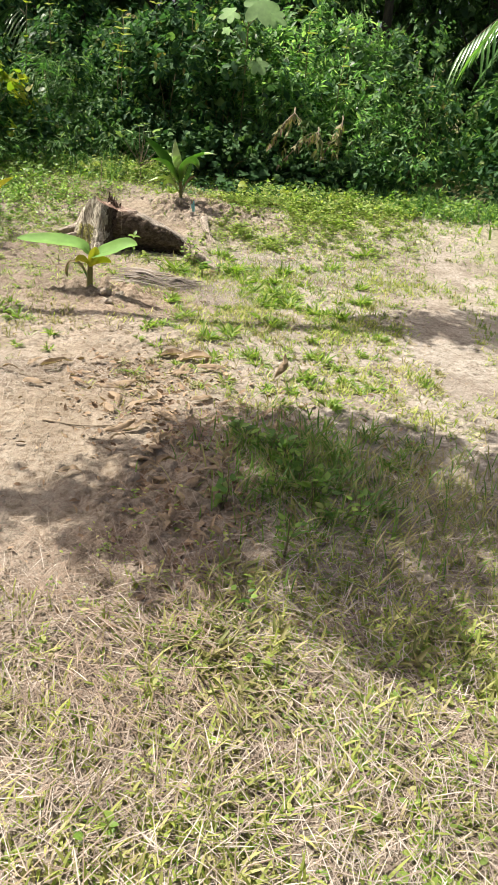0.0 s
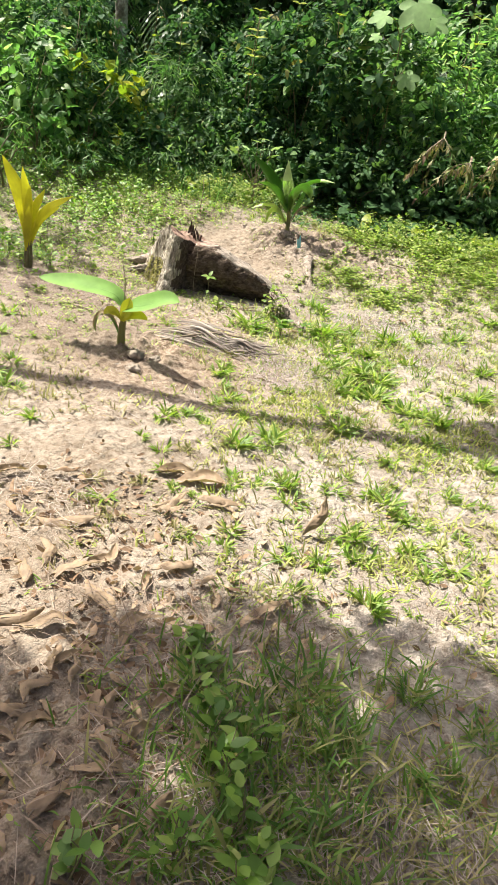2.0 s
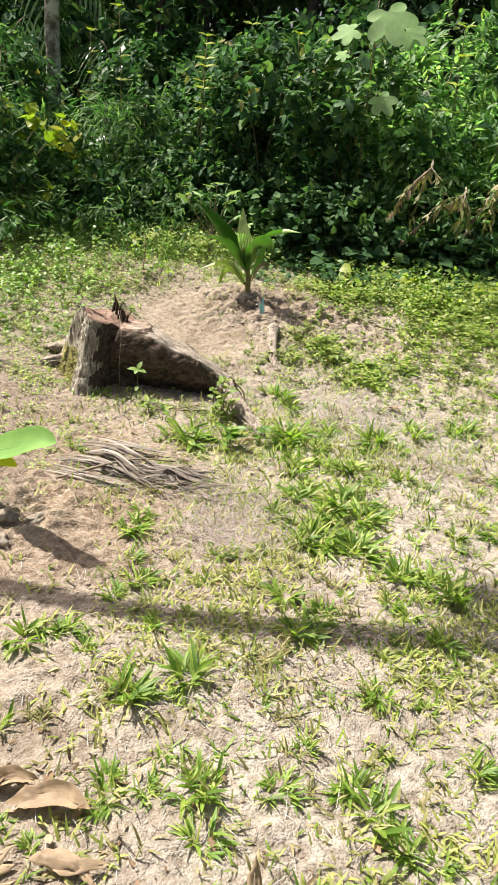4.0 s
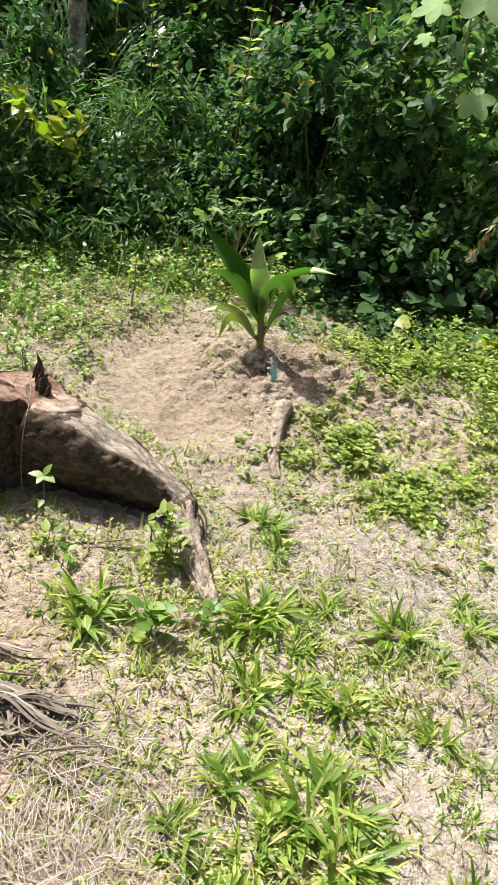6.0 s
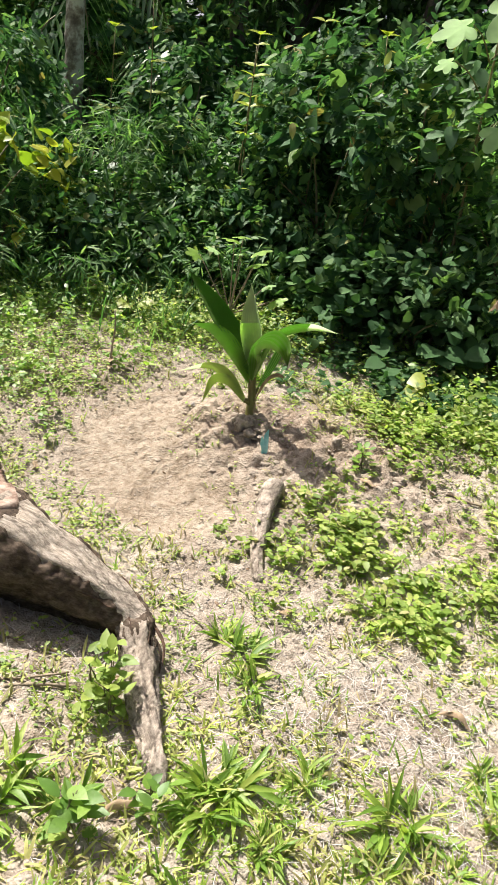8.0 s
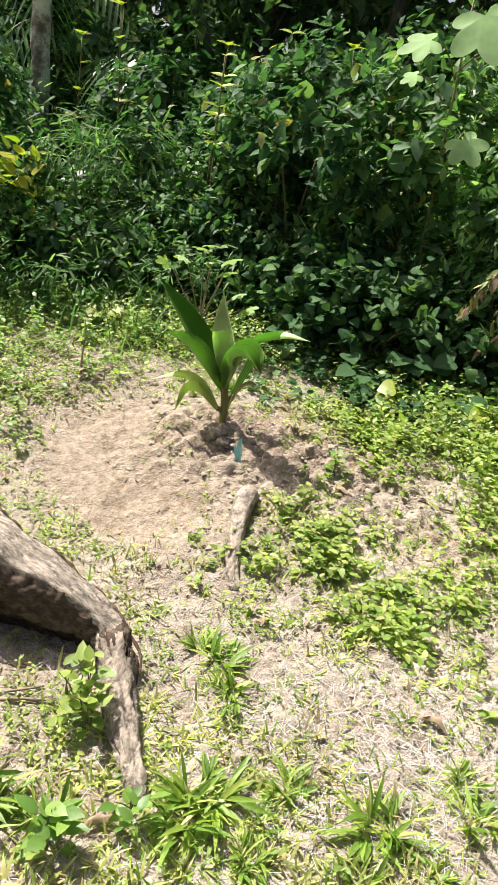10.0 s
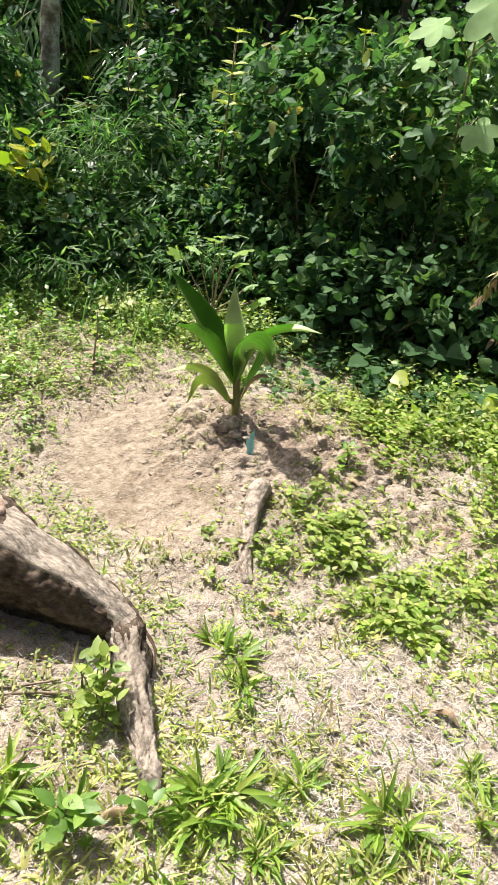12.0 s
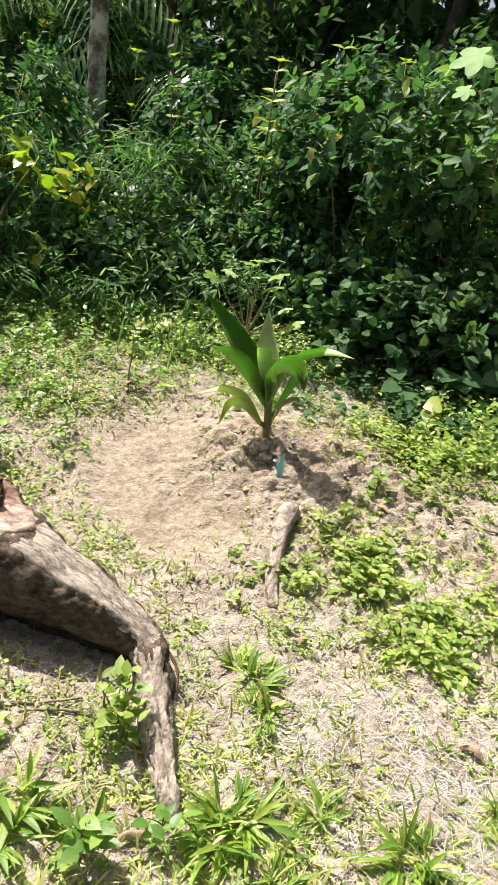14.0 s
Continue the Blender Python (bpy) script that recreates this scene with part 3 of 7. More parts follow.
TUFTS_SHADE = [(0.345, 2.348, 1.5), (0.455, 2.149, 1.6), (0.579, 2.414, 1.5), (0.71, 2.259, 1.4), (0.544, 1.982, 1.5), (0.683, 1.994, 1.3), (0.876, 2.547, 1.2), (0.945, 2.304, 1.2), (0.396, 1.883, 1.2), (1.059, 2.47, 1.1), (0.791, 1.894, 1.2), (0.506, 1.684, 1.1)]
LITTER = [(-0.27, 2.89, 0.2, 24), (-0.23, 2.7, 0.12, 93), (-0.25, 2.59, 0.12, 113), (-0.13, 2.65, 0.12, 69), (-0.06, 2.75, 0.14, 56), (0.01, 2.56, 0.17, -25), (-0.17, 2.39, 0.18, 38), (-0.08, 2.41, 0.15, 29), (0.14, 2.48, 0.17, 98), (0.1, 2.7, 0.1, 95), (0.19, 3.25, 0.14, -2), (0.04, 3.18, 0.14, 58), (-0.06, 3.38, 0.12, 28), (0.5, 2.71, 0.2, 45), (0.2, 2.19, 0.12, 103)]
LITTER_SHADE = [(0.19, 1.9, 0.14, 73), (0.27, 1.99, 0.14, 4), (0.14, 1.98, 0.09, 55), (-0.59, 3.08, 0.14, 63), (0.32, 2.72, 0.1, 90), (0.23, 1.82, 0.1, 51), (0.14, 1.69, 0.11, 82), (-0.05, 3.39, 0.15, 22), (0.07, 3.36, 0.2, 25), (0.17, 3.24, 0.15, -4), (0.01, 3.17, 0.15, 48), (0.16, 2.81, 0.15, 55), (0.27, 2.78, 0.09, 24), (0.03, 3.11, 0.1, 23)]


# ---- plants ----
def spread(count, x0, x1, y0, y1, dens, rng):
    """Random places, kept by a density from 0 to 1."""
    x, y = rng.uniform(x0, x1, count), rng.uniform(y0, y1, count)
    keep = rng.random(count) < dens(x, y)
    return x[keep], y[keep]


def sprigs(at, way, reach, per, length, width, shape, rng, droop=0.3, bend=0.2, face=0.0):
    """Leaves set along many short twigs."""
    n = len(at)
    way = unit(way)
    s = np.tile((np.arange(per) + 0.6) / per, n)
    i = np.repeat(np.arange(n), per)
    base = at[i] + way[i] * (s * reach[i])[:, None]
    side = unit(np.cross(way[i], rng.normal(size=(n * per, 3))))
    flip = np.where(np.arange(n * per) % 2 == 0, 1.0, -1.0)[:, None]
    go = way[i] * 0.55 + side * flip + rng.normal(scale=0.25, size=(n * per, 3)) - np.array([0, 0, droop])
    up = np.array([0, -face, 1.0]) + rng.normal(scale=0.45, size=(n * per, 3))
    k = rng.uniform(0.55, 1.15, n * per) * (1.1 - 0.35 * s)
    return leaves(base, go, up, length * k, width * k, shape, rng.uniform(0, 2 * bend, n * per), 0.22)


def shrub(name, x, y, rx, ry, h, twigs, per, length, width, shape, material, label, category="shrub", seed=1, low=0.06, droop=0.3, stems=7, group="", stem_mat=None, gap=0.0, lean=0.0, face=0.0):
    """A bush: bent stems and a ragged crown of leafy twigs, thicker to the outside."""
    rng = np.random.default_rng(seed)
    top = thing(name, ground_point(x, y), label, category, group)
    n = twigs * 3
    v = rng.uniform(low, 1, n) ** 0.85
    a = rng.uniform(0, 2 * np.pi, n)
    r = np.sqrt(np.clip(1 - (np.clip(v - 0.3, 0, 1) / 0.72) ** 2, 0.02, 1)) * (0.35 + 0.65 * rng.random(n) ** 0.45)
    r = r * (1 + 0.22 * waves(a * 1.3 + seed, v * 4, 1.7, seed))
    lump = waves(a * 1.5 + 3 * seed, v * 5, 1.4, seed + 3)
    keep = np.nonzero(lump > -0.45 + gap)[0][:twigs]
    v, a, r = v[keep], a[keep], r[keep]
    hh = h * (1 + 0.16 * waves(a * 1.1, v * 0 + seed, 1.6, seed + 9))
    at = np.stack([rx * r * np.cos(a), ry * r * np.sin(a) - lean * v, hh * v], 1)
    m = len(at)
    way = np.stack([np.cos(a), np.sin(a), 0.35 + 0.9 * v], 1) + rng.normal(scale=0.45, size=(m, 3))
    crown = sprigs(at, way, rng.uniform(0.12, 0.30, m), per, length, width, shape, rng, droop, face=face)
    part("foliage", crown, material, top)
    if twigs >= 100 and width > 0.02 and shape is not HEART:
        pick = rng.choice(m, m // 5, replace=False)
        part("broad_leaves", sprigs(at[pick], way[pick] - np.array([0, 0.5, 0]), rng.uniform(0.10, 0.22, len(pick)), 3, 1.55 * length, 2.1 * width, OVATE, rng, droop + 0.15, face=0.3), PALE_LEAF if seed % 3 == 0 else HEDGE, top)
    for i in range(stems):
        e = at[rng.integers(m)] * np.array([0.9, 0.9, 1.0])
        b = np.array([rng.uniform(-0.25, 0.25) * rx, rng.uniform(-0.25, 0.25) * ry, -0.04])
        mid = (b + e) / 2 + np.array([rng.normal() * 0.06, rng.normal() * 0.06, 0.12 * h])
        line = curve([b, b * 0.6 + mid * 0.4, mid, e], 9)
        part("stem", tube(line, np.linspace(0.013, 0.004, 9), 6), stem_mat or STEM, top)
    return top


def grass_tuft(seed, shoots, reach, length, width, material, foot=0.03, upright=0.5):
    """A tuft of leaning shoots, each with a few short broad blades, and some blades from the foot."""
    rng = np.random.default_rng(seed)
    a = rng.uniform(0, 2 * np.pi, shoots)
    r = foot * np.sqrt(rng.random(shoots))
    at = np.stack([r * np.cos(a), r * np.sin(a), np.full(shoots, -0.003)], 1)
    a = a + rng.normal(scale=0.5, size=shoots)
    lean = rng.uniform(0.2, 1.25, shoots) / (0.5 + upright)
    way = np.stack([np.sin(lean) * np.cos(a), np.sin(lean) * np.sin(a), np.cos(lean)], 1)
    span = reach * rng.uniform(0.4, 1.1, shoots)
    per = 5
    i = np.repeat(np.arange(shoots), per)
    s = np.tile(np.linspace(0.05, 1.0, per), shoots)
    base = at[i] + way[i] * (s * span[i])[:, None]
    side = unit(np.cross(way[i], np.array([0, 0, 1.0]) + 0 * way[i])) * np.where(np.arange(len(i)) % 2, 1, -1)[:, None]
    go = way[i] * rng.uniform(0.5, 1.2, len(i))[:, None] + side * rng.uniform(0.3, 0.9, len(i))[:, None] + rng.normal(scale=0.15, size=(len(i), 3)) + np.array([0, 0, 0.15])
    up = np.array([0, 0, 1.0]) - way[i] * 0.4 + rng.normal(scale=0.25, size=(len(i), 3))
    one = leaves(base, go, up, length * rng.uniform(0.55, 1.2, len(i)), width * rng.uniform(0.7, 1.15, len(i)), ((0.12, 0.75), (0.45, 1.0), (0.78, 0.6)), rng.uniform(0.05, 0.55, len(i)), 0.35)
    n = shoots
    t = rng.uniform(0, 6.28, n)
    l0 = rng.uniform(0.3, 1.1, n)
    two = blades(at, t, length * rng.uniform(0.6, 1.5, n), width * rng.uniform(0.5, 0.9, n), l0, l0 + rng.uniform(0.2, 1.0, n), 4)
    return mesh_from("grass_tuft", *joined(one, two), material)


def herb_mesh(seed, stem_h, count, length, width, shape=OVATE):
    """A low weed: leaves in pairs round a few short stems."""
    rng = np.random.default_rng(seed)
    v = rng.random(count)
    a = rng.uniform(0, 2 * np.pi, count)
    off = rng.normal(scale=0.02, size=(count, 2))
    base = np.stack([off[:, 0], off[:, 1], stem_h * v], 1)
    go = np.stack([np.cos(a), np.sin(a), 0.25 + 0.3 * v], 1)
    up = np.array([0, 0, 1.0]) + rng.normal(scale=0.2, size=(count, 3))
    return leaves(base, go, up, length * rng.uniform(0.6, 1.1, count), width * rng.uniform(0.7, 1.1, count), shape, rng.uniform(0.05, 0.3, count), 0.15)


# ---- the tree stump with its great root ----
def build_stump():
    cx, cy = -0.965, 5.935
    z0 = 0.005
    top = thing("tree_stump", (cx, cy, z0), "weathered grey tree stump with sawn reddish top and long surface root", "stump")
    sides, rows = 96, 34
    v = np.zeros((rows, sides, 3))
    for i in range(rows):
        s = i / (rows - 1)
        for j in range(sides):
            a = j / sides * 2 * math.pi
            ca, sa = math.cos(a), math.sin(a)
            left = max(0.0, -ca * 0.8 + sa * 0.25 - 0.25)
            brim = 0.380 - 0.055 * ca + 0.024 * math.exp(-((a - 4.1) / 0.9) ** 2) - 0.14 * left + 0.012 * noise.noise(Vector((ca * 2.5, sa * 2.5, 4))) + 0.003 * noise.noise(Vector((ca * 9, sa * 9, 2)))
            z = s * brim
            r = 0.174 + 0.050 * (1 - s) ** 2.0 + 0.022 * math.sin(a * 3 + 0.4) * (1 - 0.4 * s) + 0.12 * left * (1 - 0.75 * s * s)
            r += (0.045 + 0.065 * (1 - s)) * math.exp(-((a - 4.75) / 0.32) ** 2) - 0.055 * math.exp(-((a - 5.3) / 0.4) ** 2) - 0.012 * math.exp(-((a - 3.95) / 0.4) ** 2)
            bare = 1 / (1 + math.exp(-(a - 4.9) / 0.06)) * (a < 6.2)
            ridge = abs(noise.noise(Vector((ca * 9, sa * 9, z * 2.2))))
            r += 0.022 * noise.noise(Vector((ca * 2.8, sa * 2.8, z * 5))) + 0.024 * (1 - 0.8 * bare) * (0.3 - ridge) + 0.008 * noise.noise(Vector((ca * 19, sa * 19, z * 14))) + 0.006 * noise.noise(Vector((ca * 34, sa * 34, z * 40)))
            r -= 0.014 * max(0.0, s - 0.86) / 0.14
            v[i, j] = (r * ca * 1.02 + 0.055 - 0.02 * (1 - s), r * sa + 0.015 - 0.02 * (1 - s), z - 0.03 * (i == 0))
    side_wall = v.copy()
    f = []
    for i in range(rows - 1):
        for j in range(sides):
            p, q = i * sides + j, i * sides + (j + 1) % sides
            f += [(p, q, q + sides), (p, q + sides, p + sides)]
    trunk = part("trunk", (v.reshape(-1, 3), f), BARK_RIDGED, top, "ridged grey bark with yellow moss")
    # Right flank faces: smooth dark wood, with the trunk's shaded side painted in.
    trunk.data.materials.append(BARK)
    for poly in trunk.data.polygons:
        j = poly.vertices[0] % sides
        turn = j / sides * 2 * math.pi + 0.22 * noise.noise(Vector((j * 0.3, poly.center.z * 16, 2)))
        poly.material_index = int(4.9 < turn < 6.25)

    def sawn(rim, material, label, dish):
        """A sawn face with a slightly uneven, dished surface inside a rim."""
        n = len(rim)
        mid = rim.mean(0)
        v = np.concatenate([mid + (rim - mid) * k for k in (1.0, 0.93, 0.7, 0.45, 0.2)] + [mid[None]])
        for i, p in enumerate(v):
            ring = min(i // n, 5)
            if ring == 0:
                p[2] -= 0.010
            p[2] += (0.0, 0.003, 0.0, -0.3, -0.7, -1.0)[ring] * (dish if ring > 2 else 1) + (0.005 * noise.noise(Vector(p * 28)) + 0.004 * noise.noise(Vector((p[0] * 70, p[1] * 12, 0)))) * (ring > 0)
        f = []
        for i in range(4):
            for j in range(n):
                p, q = i * n + j, i * n + (j + 1) % n
                f += [(p, q, q + n), (p, q + n, p + n)]
        f += [(4 * n + j, 4 * n + (j + 1) % n, 5 * n) for j in range(n)]
        part("cut_face", (v, f), material, top, label)

    sawn(v[-1].copy(), CUT, "reddish brown sawn wood", 0.012)
    # moss on the lit flank
    mrng = np.random.default_rng(3)
    k = mrng.integers(1, 17, 900), (61 + mrng.integers(-9, 8, 900)) % sides
    at = side_wall[k]
    out = unit(at * np.array([1, 1, 0]) + np.array([-0.035, 0.03, 0]))
    part("moss", leaves(at, out + mrng.normal(scale=0.5, size=at.shape), np.array([0, 0, 1.0]) + 0 * at, 0.012 + 0.012 * mrng.random(900), 0.008, SMALL, 0.2, 0.2), MOSS, top, "yellowish moss on the bark")
    # the great root: a high shoulder that runs off and drops to the soil
    ctrl = [(-0.02, 0.03, 0.175), (0.16, 0.012, 0.190), (0.30, 0.005, 0.168), (0.415, 0.010, 0.148), (0.548, 0.022, 0.118), (0.655, 0.03, 0.092), (0.735, 0.015, 0.072), (0.785, -0.045, 0.058)]
    line = curve(ctrl, 120)
    rad = 0.93 * np.interp(np.linspace(0, 1, 120), np.linspace(0, 1, 8), [0.12, 0.152, 0.140, 0.118, 0.098, 0.077, 0.061, 0.048])

    def bulge(deg):
        """The root's blocky section: steep flanks and a flattened top, in half widths."""
        c, w = math.cos(radians(deg)), math.sin(radians(deg))
        return math.copysign(abs(c) ** 0.55, c), 1.2 * math.copysign(abs(w) ** 0.75, w)

    rv, rf = tube(line, rad, 72)
    for i in range(120):
        way = unit(line[min(i + 1, 119)] - line[max(i - 1, 0)])
        side = unit(np.cross(way, np.array([0, 0, 1.0])))
        for j in range(72):
            u, w = bulge(j * 5)
            rv[i * 72 + j] = line[i] + rad[i] * (u * side + w * np.cross(side, way))
    flat_top = 0.337

    def rough(p, d):
        w = Vector(p)
        ang = math.atan2(d[2], d[1])
        return (0.013 * noise.noise(w * 9) + 0.009 * noise.noise(w * 21) + 0.006 * noise.noise(w * 48) + 0.007 * noise.noise(Vector((p[0] * 4, ang * 6, 7)))
                + 0.012 * max(0.0, noise.noise(w * 13 + Vector((5, 0, 0)))) + 0.004 * noise.noise(w * 95))

    def on_root(s, deg, fine=1.0):
        """A point on the root's bark: s along it, deg up from its near side."""
        k = s * 119
        i = min(int(k), 118)
        c = line[i] + (line[i + 1] - line[i]) * (k - i)
        r = rad[i] + (rad[i + 1] - rad[i]) * (k - i)
        way = unit(line[i + 1] - line[i])
        side = unit(np.cross(way, np.array([0, 0, 1.0])))
        u, v2 = bulge(deg)
        p = c + r * (u * side + v2 * np.cross(side, way))
        d = unit(p - c)
        w = Vector(p)
        soft = 0.013 * noise.noise(w * 9) + 0.007 * noise.noise(Vector((p[0] * 4, math.atan2(d[2], d[1]) * 6, 7)))
        return p + d * (fine * rough(p, d) + (1 - fine) * (soft + 0.006) - 0.001)

    for k, p in enumerate(rv):
        c = line[min(k // 72, 119)]
        d = unit(p - c)
        p += d * rough(p, d)
        if d[1] < -0.3 and d[2] < 0.1:
            p += d * -0.055 * max(0.0, 0.1 - d[2])
        if p[0] < 0.30:
            p[2] = min(p[2], flat_top)
        if p[0] < 0.15:
            p[2] = min(p[2], 0.27)
    part("root", (rv, rf), BARK, top, "sun-bleached root with a long dark crack, flank shade put into its brown")
    cut = curve([(0.187, -0.128, 0), (0.245, -0.085, 0), (0.292, -0.01, 0), (0.235, 0.06, 0), (0.187, 0.085, 0), (0.14, 0.06, 0), (0.12, -0.03, 0), (0.14, -0.11, 0), (0.187, -0.128, 0)], 41)[:-1]
    cut[:, :2] = cut[:, :2].mean(0) + np.array([0.015, 0.03]) + (cut[:, :2] - cut[:, :2].mean(0)) * 0.98
    cut[:, 2] = flat_top + 0.004
    sawn(cut, CUT_PALE, "pale pinkish sawn wood", 0.0)
    # tail of the root towards the open soil
    tail = curve([(0.725, 0.03, 0.085), (0.765, -0.02, 0.075), (0.81, -0.075, 0.06), (0.862, -0.14, 0.047), (0.91, -0.205, 0.038), (0.96, -0.265, 0.028), (1.01, -0.325, 0.014), (1.05, -0.37, -0.006)], 46)
    tv, tf = tube(tail, np.interp(np.linspace(0, 1, 46), [0, 0.25, 0.6, 1], [0.056, 0.046, 0.037, 0.020]), 40, 0.006, 5, 1.0, 20, ridges=0.028)
    for p in tv:
        p += 0.007 * np.array([noise.noise(Vector(p * 60)), noise.noise(Vector(p * 60 + 9)), noise.noise(Vector(p * 60 + 20))])
    part("root_tail", (tv, tf), BARK_FLAKED, top, "thin flaking end of the root")
    for i in range(16):
        k = i / 15
        st = np.array([0.755 + 0.035 * math.sin(i * 2.2), 0.035 - 0.05 * k, 0.115 - 0.035 * k])
        en = st + np.array([0.075 + 0.03 * math.sin(i), -0.10 - 0.05 * math.cos(i * 1.7), -0.055 - 0.025 * math.sin(i * 3)])
        fib = curve([st, (st + en) / 2 + np.array([0.018, 0.008, 0.012 + 0.008 * math.sin(i * 5)]), en], 10)
        part("bark_fibre", tube(fib, np.linspace(0.008, 0.002, 10), 6, 0.003, i, 0.6, 60), ROTTEN if i % 3 else BARK, top, "dark frayed bark fibres")
    # rotten shards left standing where the two cuts meet
    for i in range(14):
        s = i / 13
        x, y = 0.035 + 0.095 * s + 0.016 * math.sin(i * 5), 0.145 - 0.10 * s + 0.012 * math.cos(i * 3)
        hgt = 0.03 + 0.075 * (1 - s) * abs(math.sin(i * 2.4)) + 0.02 * abs(math.cos(i * 1.3))
        shard = tube(curve([(x, y, 0.30), (x + 0.006 * math.sin(i), y, 0.345 + hgt * 0.4), (x + 0.014 * math.sin(i * 2), y + 0.010 * math.cos(i), 0.350 + hgt)], 7), np.array([0.020, 0.021, 0.021, 0.018, 0.014, 0.009, 0.002]), 8, 0.006, i, 0.35, 60)
        part("splinter", shard, ROTTEN, top)
    for i in range(7):
        x, y = 0.09 + 0.04 * math.sin(i * 1.9), 0.10 - 0.02 * i
        strand = curve([(x, y, 0.34), (x + 0.012 * math.sin(i * 3.1), y - 0.01, 0.385), (x + 0.03 * math.sin(i * 2.3), y - 0.015 * math.cos(i), 0.41 + 0.03 * math.sin(i * 1.3))], 6)
        part("fibre", tube(strand, np.linspace(0.0016, 0.0005, 6), 4), TWIG, top)
    # the crack along the root: a dark gaping line
    def seam(name, s0, s1, d0, d1, wide, label):
        s = np.linspace(0, 1, 40)
        pts = np.array([on_root(s0 + (s1 - s0) * t, d0 + (d1 - d0) * t + 5 * noise.noise(Vector((t * 7, d0, 0)))) for t in s])
        part(name, tube(pts, 0.55 * wide * (0.75 + 0.25 * np.sin(s * 9 + d0)) * np.sin(np.pi * (0.06 + 0.9 * s)), 6), ROTTEN, top, label)

    seam("crack", 0.50, 0.93, 30, 62, 0.0065, "dark open crack in the bark")
    seam("crack", 0.40, 0.90, 108, 116, 0.0085, "dark lifted edge of bark")
    seam("crack", 0.80, 0.99, 5, 28, 0.004, "")
    seam("crack", 0.55, 0.97, 62, 84, 0.011, "dark open crack in the bark")
    seam("crack", 0.35, 0.62, 74, 60, 0.009, "")
    seam("crack", 0.66, 0.90, 96, 78, 0.009, "")
    # Plate along the root's top: bleached wood with the sunlit tone in its colour.
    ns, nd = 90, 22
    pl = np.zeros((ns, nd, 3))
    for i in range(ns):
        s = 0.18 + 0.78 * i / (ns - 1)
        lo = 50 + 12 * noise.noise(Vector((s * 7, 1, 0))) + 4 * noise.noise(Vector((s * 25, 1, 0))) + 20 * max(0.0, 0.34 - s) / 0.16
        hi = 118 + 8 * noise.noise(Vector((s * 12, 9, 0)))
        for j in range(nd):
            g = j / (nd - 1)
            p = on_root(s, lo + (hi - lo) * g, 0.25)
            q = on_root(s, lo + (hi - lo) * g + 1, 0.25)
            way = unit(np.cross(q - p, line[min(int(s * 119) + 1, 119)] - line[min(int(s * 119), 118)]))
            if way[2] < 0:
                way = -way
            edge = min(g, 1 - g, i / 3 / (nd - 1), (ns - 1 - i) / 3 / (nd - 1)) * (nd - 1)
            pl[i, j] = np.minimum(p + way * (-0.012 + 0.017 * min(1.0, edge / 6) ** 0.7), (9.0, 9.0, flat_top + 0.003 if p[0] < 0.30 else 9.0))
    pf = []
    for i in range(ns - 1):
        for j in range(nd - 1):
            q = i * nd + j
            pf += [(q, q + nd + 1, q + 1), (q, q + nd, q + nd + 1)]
    part("bleached_lit_plate", (pl.reshape(-1, 3), pf), BARK_PALE, top, "pale sun-bleached strip of bare wood, sunlit tone put into its colour")
    # weathered side roots and a split slab on the far flank
    for i, (pts, r) in enumerate((([(-0.14, 0.05, 0.16), (-0.26, 0.10, 0.12), (-0.40, 0.20, 0.06), (-0.56, 0.32, 0.0)], 0.05), ([(-0.14, 0.0, 0.10), (-0.25, -0.02, 0.07), (-0.36, -0.01, 0.03), (-0.47, 0.03, -0.01)], 0.034), ([(-0.16, 0.10, 0.20), (-0.24, 0.16, 0.15), (-0.30, 0.26, 0.07), (-0.34, 0.36, 0.01)], 0.036))):
        side = curve(pts, 30)
        sv, sf = tube(side, np.linspace(r, r * 0.3, 30), 20, 0.008, 30 + i, 0.8, 20, ridges=0.02)
        part("side_root", (sv, sf), BARK_FLAKED, top, "grey weathered side root")
    vine = curve([(0.12, -0.02, 0.42), (0.17, -0.10, 0.37), (0.205, -0.175, 0.31), (0.205, -0.19, 0.18), (0.21, -0.185, 0.03)], 14)
    part("dead_vine", tube(vine, np.full(14, 0.0016), 5), TWIG, top)
    return top


build_stump()


def exposed_root():
    base = np.array([-0.14, 6.84, 0])
    pts = [(-0.145, 6.93, -0.03), (-0.14, 6.87, 0.035), (-0.135, 6.80, 0.05), (-0.115, 6.70, 0.042), (-0.085, 6.60, 0.028), (-0.05, 6.50, 0.012), (0.0, 6.41, -0.01)]
    pts = [(x, y, float(height(x, y)) + z) for x, y, z in pts]
    top = thing("surface_root", pts[3], "bare grey arching root breaking out of the soil", "root")
    line = curve([np.array(p) - np.array(pts[3]) for p in pts], 26)
    v, f = tube(line, np.interp(np.linspace(0, 1, 26), [0, 0.15, 0.5, 1], [0.022, 0.043, 0.036, 0.018]), 32, 0.005, 2, 0.9, 18, ridges=0.006)
    part("bark", (v, f), BARK_FLAKED, top)


exposed_root()


